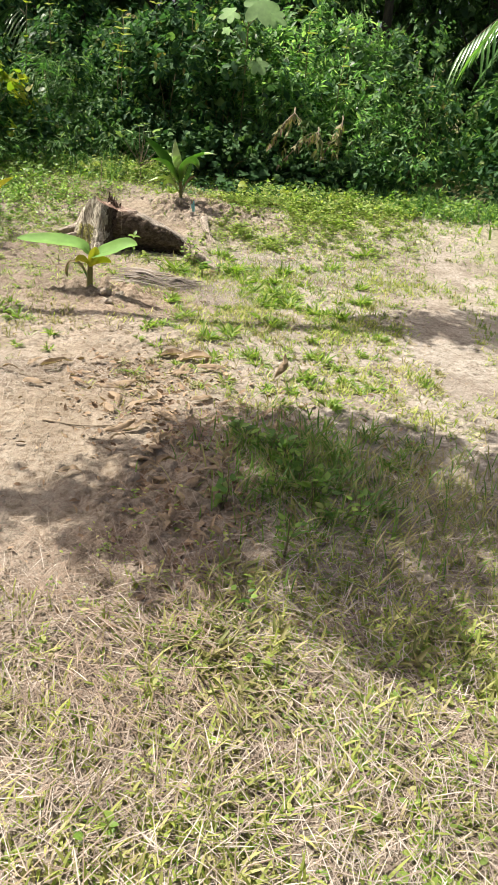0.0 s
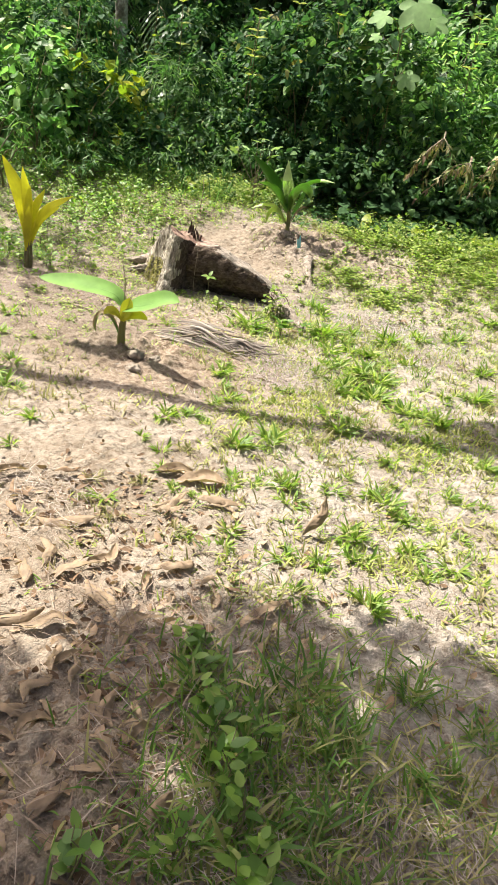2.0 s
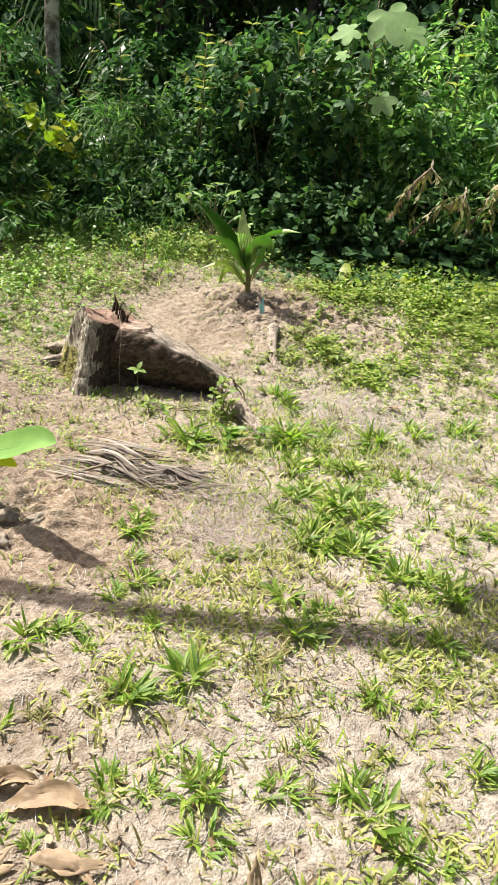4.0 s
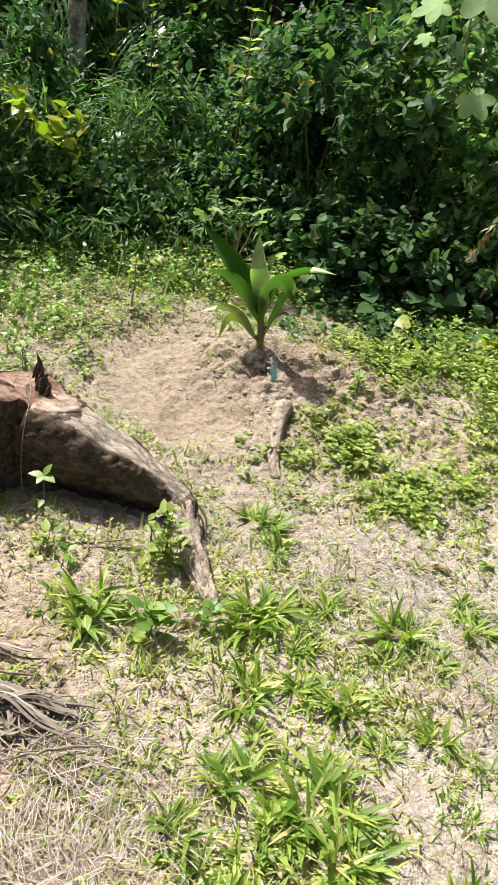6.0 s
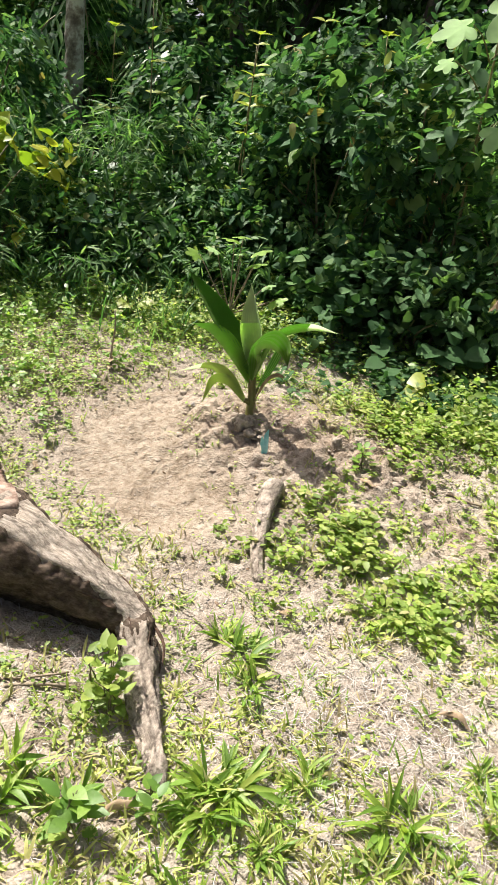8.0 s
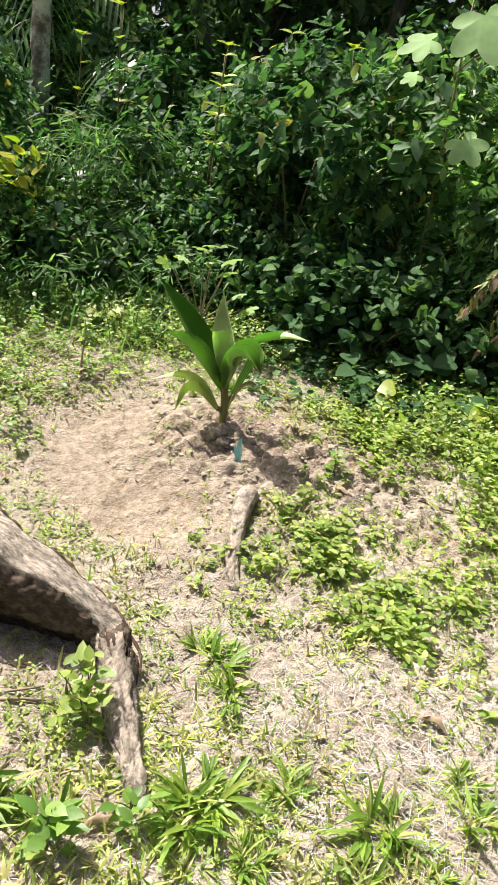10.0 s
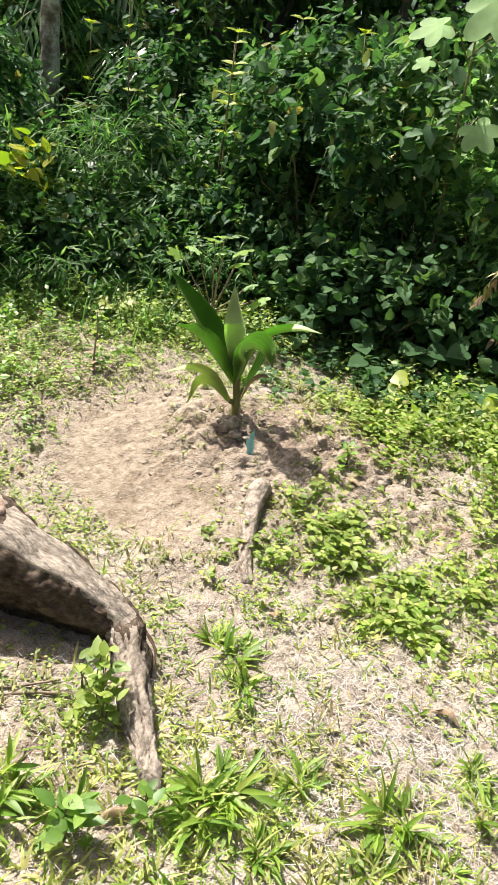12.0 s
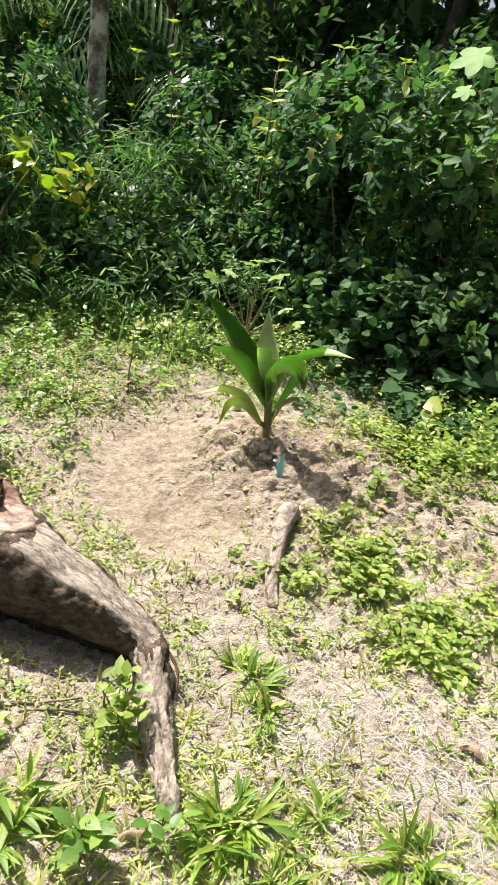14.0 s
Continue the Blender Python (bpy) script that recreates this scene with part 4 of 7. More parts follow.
# ---- coconut seedling ----
def build_palm_seedling():
    bx, by = -0.425, 7.24
    bz = 0.322
    o = np.array([bx, by, bz])
    top = thing("palm_seedling", (bx, by, bz), "young coconut palm with pleated dark green leaves on a soil mound", "palm seedling")
    stem = curve([(0, 0, -0.04), (0.0, 0, 0.06), (-0.008, 0, 0.13), (-0.014, 0, 0.22)], 12)
    part("stem", tube(stem, np.linspace(0.021, 0.014, 12), 12, 0.003, 1, 1, 30), PALM_STEM, top)

    def leaf(points, width, up, material, pleats=8, depth=0.13, cup=0.1, shape=0.45, label="", dry=0.0):
        line = curve(points, 30)
        v, f = ribbon_leaf(line, width, up, pleats, depth, cup, shape, 0.25)
        cols = 2 * pleats + 1
        n = int(30 * (1 - dry))
        k = 2 * (cols - 1)
        ob = part("leaf", (v[:(n + 1) * cols] if dry else v, f[:n * k] if dry else f), material, top, label)
        ob.data.polygons.foreach_set("use_smooth", [False] * len(ob.data.polygons))
        if pleats > 5 and material is not PALM_SPEAR:
            ob.data.materials.append(PALM_RIB)
            ob.data.polygons.foreach_set("material_index", [int((q // 2) % (cols - 1) % 4 == 1) for q in range(len(ob.data.polygons))])
        if dry:
            part("dry_sheen_tip", (v[n * cols:], f[n * k:] - n * cols), PALM_TIP, ob, "dried white leaf tip, on the spear leaf painted sheen")
        part("leaf_stalk", tube(curve([(0, 0, 0.03), np.array(points[0]) * 0.55 + np.array([0, 0, 0.02]), points[0]], 6), np.linspace(0.010, 0.006, 6), 7), PALM_STEM, top)

    leaf([(-0.02, 0.0, 0.17), (-0.11, 0.02, 0.29), (-0.26, 0.05, 0.43), (-0.43, 0.09, 0.547)], 0.10, (0.6, -0.75, 0.4), PALM_LEAF, depth=0.34)
    # The spear's white upper part is painted sheen, not a dried tip.
    leaf([(-0.02, 0.01, 0.19), (-0.05, 0.02, 0.31), (-0.08, 0.03, 0.42), (-0.101, 0.05, 0.556)], 0.094, (0.15, -1, 0.1), PALM_SPEAR, depth=0.40, dry=0.42, label="upright pale striped spear leaf, sky sheen put into its colour")
    leaf([(-0.02, -0.01, 0.14), (-0.10, -0.02, 0.26), (-0.20, -0.02, 0.335), (-0.33, -0.01, 0.338)], 0.085, (0.5, -0.4, 0.9), PALM_YOUNG, depth=0.22)
    leaf([(-0.01, -0.02, 0.16), (0.01, -0.05, 0.31), (0.08, -0.09, 0.378), (0.145, -0.115, 0.36), (0.178, -0.13, 0.295)], 0.10, (0.0, -0.5, 1.0), PALM_YOUNG, depth=0.32, label="fresh green drooping leaf")
    leaf([(0.0, 0.0, 0.17), (0.04, -0.01, 0.32), (0.11, -0.02, 0.405), (0.22, -0.03, 0.452), (0.335, -0.04, 0.457)], 0.06, (-0.2, -0.35, 1), PALM_YOUNG, depth=0.32, dry=0.3, label="long leaf with a dried white tip")
    leaf([(0.015, 0.02, 0.12), (0.05, 0.05, 0.22), (0.075, 0.07, 0.31), (0.09, 0.09, 0.36)], 0.05, (-0.5, -0.8, 0.2), PALM_LEAF)
    leaf([(-0.02, -0.03, 0.07), (-0.10, -0.06, 0.165), (-0.20, -0.06, 0.185), (-0.345, -0.05, 0.12)], 0.05, (0, -0.5, 1), PALM_PALE, 5, 0.2, dry=0.25, label="low leaf with dry pale end")
    leaf([(-0.02, -0.04, 0.06), (-0.08, -0.09, 0.15), (-0.145, -0.12, 0.15), (-0.176, -0.14, 0.04)], 0.055, (0, -0.6, 1), PALM_PALE, 5, 0.2)
    leaf([(0.02, -0.01, 0.07), (0.06, -0.03, 0.17), (0.11, -0.05, 0.22), (0.155, -0.06, 0.222)], 0.035, (-0.2, -0.5, 1), DEAD, 4, 0.2, label="withered brown leaf")
    return top


build_palm_seedling()


# ---- banana seedling ----
def build_banana():
    b = np.array([-0.735, 4.43, 0.055])
    top = thing("banana_seedling", b, "small banana plant with two green leaves and one yellow leaf", "banana plant")
    stem = curve([(0, 0, -0.03), (0.0, 0, 0.08), (0.003, 0, 0.15), (0.0, 0, 0.225)], 10)
    part("stem", tube(stem, np.linspace(0.024, 0.012, 10), 12, 0.002, 1, 1, 30), PALM_STEM, top, "brownish green sheathed stem")

    def leaf(points, width, up, material, cup, name="leaf", label=""):
        line = curve(points, 20)
        ob = part(name, ribbon_leaf(line, width, up, 4, 0.02, cup, 0.5, -0.2), material, top, label)
        low = line - np.array([0, 0, 0.004])
        part("midrib", tube(low, np.linspace(0.006, 0.0015, 20), 6), BANANA_YEL if material is BANANA_YEL else BANANA, ob)

    leaf([(0.0, 0.0, 0.215), (-0.06, 0.01, 0.27), (-0.20, 0.0, 0.285), (-0.36, -0.01, 0.28), (-0.485, -0.01, 0.272)], 0.125, (0.1, -0.45, 1), BANANA, 0.25)
    leaf([(0.0, -0.01, 0.20), (0.06, -0.04, 0.24), (0.15, -0.06, 0.28), (0.25, -0.07, 0.33), (0.32, -0.07, 0.335)], 0.125, (0, -0.6, 1), BANANA, 0.3)
    leaf([(0.0, -0.02, 0.15), (0.022, -0.035, 0.20), (0.042, -0.045, 0.25), (0.045, -0.045, 0.285)], 0.072, (-0.2, -1, 0.15), BANANA_YEL, 0.15, label="bright yellow ageing leaf")
    leaf([(0.0, -0.025, 0.16), (-0.03, -0.045, 0.195), (-0.06, -0.055, 0.20), (-0.085, -0.06, 0.175)], 0.045, (0.0, -0.9, 0.5), BANANA_YEL, 0.1)
    leaf([(0.01, -0.02, 0.15), (0.05, -0.03, 0.19), (0.10, -0.035, 0.205), (0.15, -0.04, 0.195)], 0.05, (0.1, -0.8, 0.6), BANANA_YEL, 0.1)
    leaf([(-0.01, 0.0, 0.06), (-0.06, 0.0, 0.14), (-0.13, 0.01, 0.15), (-0.155, 0.0, 0.09), (-0.15, 0.0, 0.05)], 0.03, (0, -0.6, 1), DEAD, 0.5, "dry_sheath", "dark withered curled leaf")
    part("dry_spike", tube(curve([(0.0, 0.01, 0.2), (-0.02, 0.03, 0.36), (-0.06, 0.05, 0.47)], 8), np.linspace(0.004, 0.001, 8), 5), TWIG, top)


build_banana()


# ---- golden palm-like plant ----
def build_golden():
    b = np.array(ground_point(-1.87, 5.46))
    top = thing("golden_shrub", b, "golden yellow cane plant with broad pleated upright leaves", "ornamental plant")
    for dx, dy, h in ((0, 0, 0.24), (0.018, 0.01, 0.20), (-0.02, 0.012, 0.18)):
        part("stem", tube(curve([(dx, dy, -0.03), (dx * 1.1, dy, 0.1), (dx * 0.6, dy, h)], 8), np.linspace(0.013, 0.008, 8), 8), STEM, top)
    spec = [(-0.215, 0.03, 0.70, 0.100, 0.16), (-0.052, 0.0, 0.66, 0.075, 0.16), (0.018, -0.02, 0.56, 0.070, 0.14), (0.11, 0.01, 0.55, 0.068, 0.17),
            (0.325, -0.02, 0.55, 0.062, 0.20), (0.03, -0.05, 0.44, 0.060, 0.12), (-0.13, 0.06, 0.50, 0.055, 0.12), (0.20, 0.05, 0.45, 0.050, 0.15)]
    for i, (x, y, z, w, foot) in enumerate(spec):
        s = np.array([0.012 * math.sin(i * 2.1), 0.012 * math.cos(i * 1.7), foot])
        e = np.array([x, y, z])
        mid = s * 0.5 + e * 0.5 + np.array([-x * 0.18, -y * 0.2, 0.03])
        part("leaf", ribbon_leaf(curve([s, mid, e], 12), w, (-x * 0.5, -0.9, 0.3), 4, 0.14, 0.12, 0.5, 0.0), GOLD, top)


build_golden()


# ---- a turquoise scrap of plastic standing in the soil ----
def build_tag():
    top = thing("plastic_tag", ground_point(-0.272, 7.075, -0.012), "faded turquoise plastic strip stuck upright in the soil", "plastic scrap")
    v, f = ribbon_leaf(curve([(0, 0, 0), (0.002, -0.006, 0.045), (-0.004, 0.004, 0.10), (0.0, 0.008, 0.135)], 10), 0.026, (0.2, -1, 0.1), 2, 0.25, 0.6, 0.35, 0)
    back = v + np.array([0.0, 0.003, 0.0])
    part("strip", joined((v, f), (back, np.asarray(f)[:, ::-1])), BLUE, top)
    v, f = ribbon_leaf(curve([(-0.004, 0.0, 0.03), (-0.016, -0.004, 0.07), (-0.022, 0.0, 0.10)], 8), 0.014, (0.2, -1, 0.1), 2, 0.2, 0.4, 0.4, 0)
    part("torn_flap", joined((v, f), (v + np.array([0, 0.002, 0]), np.asarray(f)[:, ::-1])), BLUE, top)


build_tag()


# ---- dry leaves and fibres on the ground ----
def dry_leaf(x, y, length, turn, seed, material=DEAD, label="curled dry brown leaf lying on the soil", group="fallen dry leaves"):
    rng = np.random.default_rng(seed)
    top = thing("dry_leaf", ground_point(x, y, 0.012), label, "dead leaf", group)
    top.rotation_euler = (rng.uniform(-0.25, 0.25), rng.uniform(-0.2, 0.2), radians(turn) + rng.uniform(-0.2, 0.2))
    h = rng.uniform(0.005, 0.022)
    line = curve([(-0.5 * length, 0, h * 0.3), (-0.2 * length, 0.06 * length * rng.normal(), h), (0.15 * length, 0.06 * length * rng.normal(), h * 1.3), (0.5 * length, 0.03 * rng.normal(), rng.uniform(-0.005, 0.02))], 14)
    v, f = ribbon_leaf(line, length * rng.uniform(0.20, 0.32), (0, 0, 1), 4, 0.09, rng.uniform(-0.9, 1.1), rng.uniform(0.35, 0.6), -0.1)
    for p in v:
        p[1] += 0.04 * length * noise.noise(Vector((p[0] * 22, p[1] * 22 + seed, 3))) + 0.03 * length * noise.noise(Vector((p[0] * 70, p[1] * 70 + seed, 3)))
        p[2] += 0.010 * noise.noise(Vector((p[0] * 30 + seed, p[1] * 30, 0))) + 0.005 * noise.noise(Vector((p[0] * 80 + seed, p[1] * 80, 0)))
    ob = part("blade", (v, f), material, top)
    rib = curve([(-0.62 * length, 0, h * 0.4)] + [tuple(p) for p in line[::4]], 12)
    part("midrib", tube(rib - np.array([0, 0, 0.002]), np.linspace(0.0025, 0.001, 12), 5), TWIG, ob)
    return top


for i, (x, y, length, turn) in enumerate(LITTER + LITTER_SHADE):
    dry_leaf(x, y, length, turn, 100 + i)
rng = np.random.default_rng(31)
for i in range(40):
    x, y = rng.normal(0.15, 0.20), rng.normal(2.05, 0.36)
    dry_leaf(x, y, rng.uniform(0.06, 0.13), rng.uniform(0, 360), 200 + i)
for i in range(14):
    x, y = rng.uniform(-1.2, 1.4), rng.uniform(3.4, 7.8)
    if abs(x + 0.9) < 0.35 and abs(y - 5.95) < 0.3:
        continue
    dry_leaf(x, y, rng.uniform(0.05, 0.10), rng.uniform(0, 360), 300 + i)
# one leaf stands propped in the grass
lean = dry_leaf(0.537, 3.24, 0.17, 75, 401, DEAD, "folded dry brown leaf propped upright in the grass", "fallen dry leaves")
lean.rotation_euler = (0.9, -0.5, radians(70))
lean.location.z += 0.05


def dry_frond():
    rng = np.random.default_rng(9)
    top = thing("dry_frond", ground_point(-0.20, 4.93), "grey dry shredded palm frond in a loose heap", "dead frond")
    for i in range(64):
        a = rng.normal(0.05, 0.45) + (math.pi if rng.random() < 0.3 else 0)
        x0, y0 = rng.normal(-0.05, 0.15), rng.normal(0.0, 0.055)
        n = rng.uniform(0.10, 0.38)
        wide = 0.004 + 0.022 * rng.random() ** 3
        z = rng.uniform(0.004, 0.05)
        kink = rng.normal(0, 0.03, 3)
        go, across = np.array([math.cos(a), math.sin(a), 0]), np.array([-math.sin(a), math.cos(a), 0])
        s = np.array([x0, y0, 0])
        pts = [s - go * n * 0.5 + np.array([0, 0, z * rng.uniform(0.2, 1.2)]), s - go * n * 0.15 + across * kink[0] + np.array([0, 0, z]), s + go * n * 0.2 + across * kink[1] + np.array([0, 0, z * rng.uniform(0.6, 1.3)]), s + go * n * 0.5 + across * kink[2] + np.array([0, 0, rng.uniform(0.0, 0.03)])]
        v, f = ribbon_leaf(curve(pts, 16), wide, (0.5 * rng.normal(), -0.3, 1), 2, 0.4, rng.uniform(-1, 1), 0.4, 0.1)
        for p in v:
            p += 0.006 * np.array([noise.noise(Vector(p * 45)), noise.noise(Vector(p * 45 + 7)), noise.noise(Vector(p * 45 + 15))])
        part("strand", (v, f), FROND_DRY, top)
    strips = [([(-0.50, 0.12, 0.03), (-0.30, 0.10, 0.06), (-0.12, 0.05, 0.05), (0.0, -0.02, 0.02)], 0.035), ([(-0.52, -0.02, 0.02), (-0.30, -0.03, 0.05), (-0.10, -0.08, 0.03), (0.08, -0.14, 0.012)], 0.04),
              ([(-0.10, 0.0, 0.04), (0.0, 0.03, 0.05), (0.12, 0.02, 0.03), (0.30, 0.06, 0.012)], 0.032), ([(-0.55, -0.12, 0.02), (-0.35, -0.15, 0.04), (-0.15, -0.15, 0.03), (0.02, -0.19, 0.012)], 0.042),
              ([(-0.45, 0.20, 0.02), (-0.25, 0.17, 0.05), (-0.08, 0.18, 0.04), (0.0, 0.24, 0.012)], 0.03), ([(-0.20, 0.02, 0.05), (-0.05, -0.01, 0.04), (0.05, 0.06, 0.05), (0.16, 0.10, 0.012)], 0.026), ([(-0.40, 0.05, 0.04), (-0.25, 0.02, 0.07), (-0.12, -0.06, 0.05), (-0.02, -0.10, 0.02)], 0.024)]
    for pts, w in strips:
        spine = curve(pts, 24)
        fibres = []
        for k in range(8):
            off = (k / 7 - 0.5) * 1.3 * w
            lift = 0.5 * w * (0.5 - abs(k / 7 - 0.5)) + rng.normal() * 0.006
            s = np.linspace(0, 1, 24)[:, None]
            way = unit(np.gradient(spine, axis=0))
            side = unit(np.cross(way, np.array([0, 0, 1.0])))
            sway = np.sin(s * rng.uniform(3, 9) + rng.uniform(0, 6)) * 0.004 + (s - 0.4) * rng.normal() * 0.02
            one = spine + side * (off * (1.15 - 0.5 * s) + sway) + np.array([0, 0, 1.0]) * (lift + 0.006 * np.sin(s * 7 + k))
            cut_at = rng.integers(15, 25)
            fibres.append(ribbon_leaf(one[rng.integers(0, 4):cut_at], rng.uniform(0.004, 0.012), (0.4 * rng.normal(), -0.3, 1), 2, 0.3, rng.uniform(-0.5, 0.8), 0.4, 0.1))
        v, f = joined(*fibres)
        part("strand", (v, f), FROND_DRY, top, "wide pale leaf strip")


dry_frond()
for i, (x, y, n, a) in enumerate(((-0.72, 3.05, 0.11, 80), (-0.80, 2.92, 0.10, 10), (-0.62, 3.02, 0.12, 15), (-0.50, 2.98, 0.10, 160), (-0.66, 2.80, 0.13, 170), (-0.46, 2.86, 0.11, 165), (-0.95, 3.05, 0.12, 20), (-0.40, 3.16, 0.10, 20))):
    dry_leaf(x, y, n, a, 300 + i, RUSSET if i % 2 else DEAD)


def stick(points, r0, r1, label="thin bare grey stick lying on the ground", name="stick"):
    pts = [ground_point(x, y, z) for x, y, z in points]
    top = thing(name, pts[0], label, "stick", "fallen sticks")
    line = curve([np.array(p) - np.array(pts[0]) for p in pts], 10)
    part("wood", tube(line, np.linspace(r0, r1, 10), 7, 0.002, 2, 1, 40), TWIG, top)


stick([(0.02, 7.77, 0.04), (0.06, 7.68, 0.03), (0.1, 7.6, 0.015)], 0.007, 0.005)
stick([(0.12, 7.55, 0.02), (0.18, 7.48, 0.015), (0.22, 7.4, 0.01)], 0.006, 0.003)
stick([(-0.42, 5.62, 0.008), (-0.33, 5.68, 0.012), (-0.25, 5.72, 0.012)], 0.006, 0.004)
stick([(-0.5, 5.6, 0.01), (-0.4, 5.66, 0.012), (-0.3, 5.74, 0.02)], 0.004, 0.003)
stick([(0.5, 7.22, 0.01), (0.58, 7.2, 0.012), (0.64, 7.21, 0.01)], 0.007, 0.005)
stick([(-1.195, 2.868, 0.006), (-0.875, 2.923, 0.010), (-0.574, 2.835, 0.008)], 0.006, 0.003)
stick([(-0.491, 2.392, 0.006), (-0.33, 2.37, 0.010), (-0.181, 2.414, 0.010)], 0.005, 0.003)
stick([(-0.606, 4.717, 0.01), (-0.38, 4.95, 0.05), (-0.199, 5.05, 0.04)], 0.006, 0.003)


def twig_sapling():
    top = thing("twig_sapling", ground_point(-1.27, 7.43), "thin upright bare twig with a few reddish leaves", "sapling")
    part("stem", tube(curve([(0, 0, -0.02), (-0.005, 0, 0.1), (0.0, 0.01, 0.22), (-0.01, 0.01, 0.30)], 9), np.linspace(0.006, 0.003, 9), 6), TWIG, top)
    rng = np.random.default_rng(5)
    for i in range(6):
        a = rng.uniform(0, 6.28)
        part("leaf", leaves(np.array([[0.0, 0, 0.02 + 0.035 * i]]), np.array([[math.cos(a), math.sin(a), 0.1]]), np.array([[0, 0, 1.0]]), 0.06, 0.03), DEAD if i < 4 else YELLOW_LEAF, top)


twig_sapling()


def lobed_leaf(base, go, up, size, material, parent, name="leaf", lobes=5, label=""):
    """A hand-shaped leaf with pointed lobes."""
    go, up = Vector(go).normalized(), Vector(up)
    side = go.cross(up).normalized()
    nor = side.cross(go)
    n = lobes * 8
    v, f = [np.array(base)], []
    for i in range(n + 1):
        a = (i / n - 0.5) * 2 * math.pi * 0.86
        r = size * (0.58 + 0.36 * abs(math.cos(a * lobes / 2 / 0.86)) ** 1.2) * (0.8 + 0.2 * math.cos(a))
        c = np.array(base) + np.array(go) * size * 0.35
        v.append(c + np.array(go) * r * math.cos(a) + np.array(side) * r * math.sin(a) + np.array(nor) * (-0.28 * r * r / size + 0.03 * size * math.cos(5 * a)))
    v[0] = np.array(base) + np.array(go) * size * 0.22
    for i in range(1, n + 1):
        f.append((0, i, i + 1))
    return part(name, (np.array(v), f), material, parent, label)


def lobed_sapling():
    x, y = -0.99, 8.22
    top = thing("lobed_sapling", ground_point(x, y), "slim forked sapling with pale lobed leaves", "sapling")
    tips = [(-0.12, -0.02, 0.50), (0.02, 0.0, 0.60), (0.12, -0.02, 0.47), (0.20, 0.0, 0.36), (-0.22, -0.03, 0.46), (0.27, -0.04, 0.30), (0.05, -0.05, 0.52), (-0.04, 0.02, 0.57), (0.15, -0.06, 0.55)]
    for i, e in enumerate(tips):
        e = np.array(e)
        part("branch", tube(curve([(0, 0, -0.03), (0.0, 0, 0.14), e * 0.55 + np.array([0, 0, 0.06]), e], 9), np.linspace(0.006, 0.002, 9), 5), TWIG, top)
        lobed_leaf(e, (e[0] * 2 + 0.1, -0.7, 0.1), (0.1, -0.8, 0.8), 0.062 + 0.012 * (i % 3), WEED if i % 3 else BIG_LEAF, top)


lobed_sapling()


def herb(x, y, h, count, length, width, seed, material=WEED, name="weed", label="small broad-leaved green weed rooted in sandy soil", shape=OVATE, group="broad-leaved weeds"):
    top = thing(name, ground_point(x, y), label, "weed", group)
    part("foliage", herb_mesh(seed, h, count, length, width, shape), material, top)
    rng = np.random.default_rng(seed)
    for i in range(3):
        part("stem", tube(curve([(rng.normal() * 0.008, rng.normal() * 0.008, -0.01), (rng.normal() * 0.01, rng.normal() * 0.01, h * 0.5), (rng.normal() * 0.02, rng.normal() * 0.02, h)], 5), np.linspace(0.0025, 0.0012, 5), 5), STEM, top)
    return top


herb(-0.165, 5.73, 0.20, 24, 0.055, 0.034, 41, CARPET, label="yellow-green leafy weed growing against the root")
herb(-0.13, 5.68, 0.13, 13, 0.05, 0.03, 42, CARPET, label="yellow-green leafy weed growing against the root")
herb(-0.215, 5.72, 0.15, 12, 0.052, 0.032, 141, CARPET, label="yellow-green leafy weed growing against the root")
herb(-0.19, 5.66, 0.09, 9, 0.05, 0.03, 142, CARPET, label="yellow-green leafy weed growing against the root")
def stump_seedling():
    top = thing("seedling", ground_point(-0.645, 5.715), "seedling with four leaves on a thin stalk before the stump", "seedling")
    part("stem", tube(curve([(0, 0, -0.01), (0.005, 0, 0.08), (0.0, 0, 0.165)], 7), np.linspace(0.003, 0.0018, 7), 5), STEM, top)
    for gx, gy, gz, size in ((-0.9, -0.3, 0.15, 0.055), (0.95, -0.2, 0.05, 0.055), (0.25, 0.5, 0.9, 0.05), (0.05, -1.0, -0.1, 0.045)):
        part("leaf", leaves(np.array([[0.0, 0, 0.165]]), np.array([[gx, gy, gz]]), np.array([[0, -0.3, 1.0]]), size, size * 0.6, OVATE, 0.2, 0.12), WEED, top)
    part("leaf", leaves(np.array([[0.004, 0, 0.07]]), np.array([[0.1, -0.9, -0.2]]), np.array([[0, -0.3, 1.0]]), 0.04, 0.024), WEED, top)


stump_seedling()
herb(-1.40, 6.63, 0.16, 22, 0.055, 0.034, 143, WEED, label="leafy green weed behind the stump")
herb(0.12, 7.2, 0.10, 22, 0.05, 0.026, 44, WEED)
herb(-0.03, 5.37, 0.11, 24, 0.062, 0.038, 45, WEED)
herb(0.09, 5.50, 0.09, 16, 0.05, 0.03, 46, WEED)
herb(-0.42, 5.52, 0.06, 8, 0.045, 0.03, 47, WEED)
herb(-0.52, 5.55, 0.07, 10, 0.05, 0.032, 48, CARPET)
for i, (x, y, k) in enumerate(((-1.98, 5.55, 1.0), (-1.76, 5.56, 0.9), (-2.08, 5.42, 0.8), (-1.66, 5.66, 0.8), (-2.15, 5.7, 1.1), (-1.9, 5.75, 1.0), (-2.0, 5.9, 1.2), (-2.2, 6.0, 1.2), (-1.8, 6.05, 1.0))):
    herb(x, y, 0.13 * k, 22, 0.055 * k, 0.03 * k, 180 + i, WEED if i % 3 else CARPET, label="leafy green weed beside the golden plant")
herb(0.421, 1.064, 0.07, 7, 0.036, 0.022, 49, CARPET)
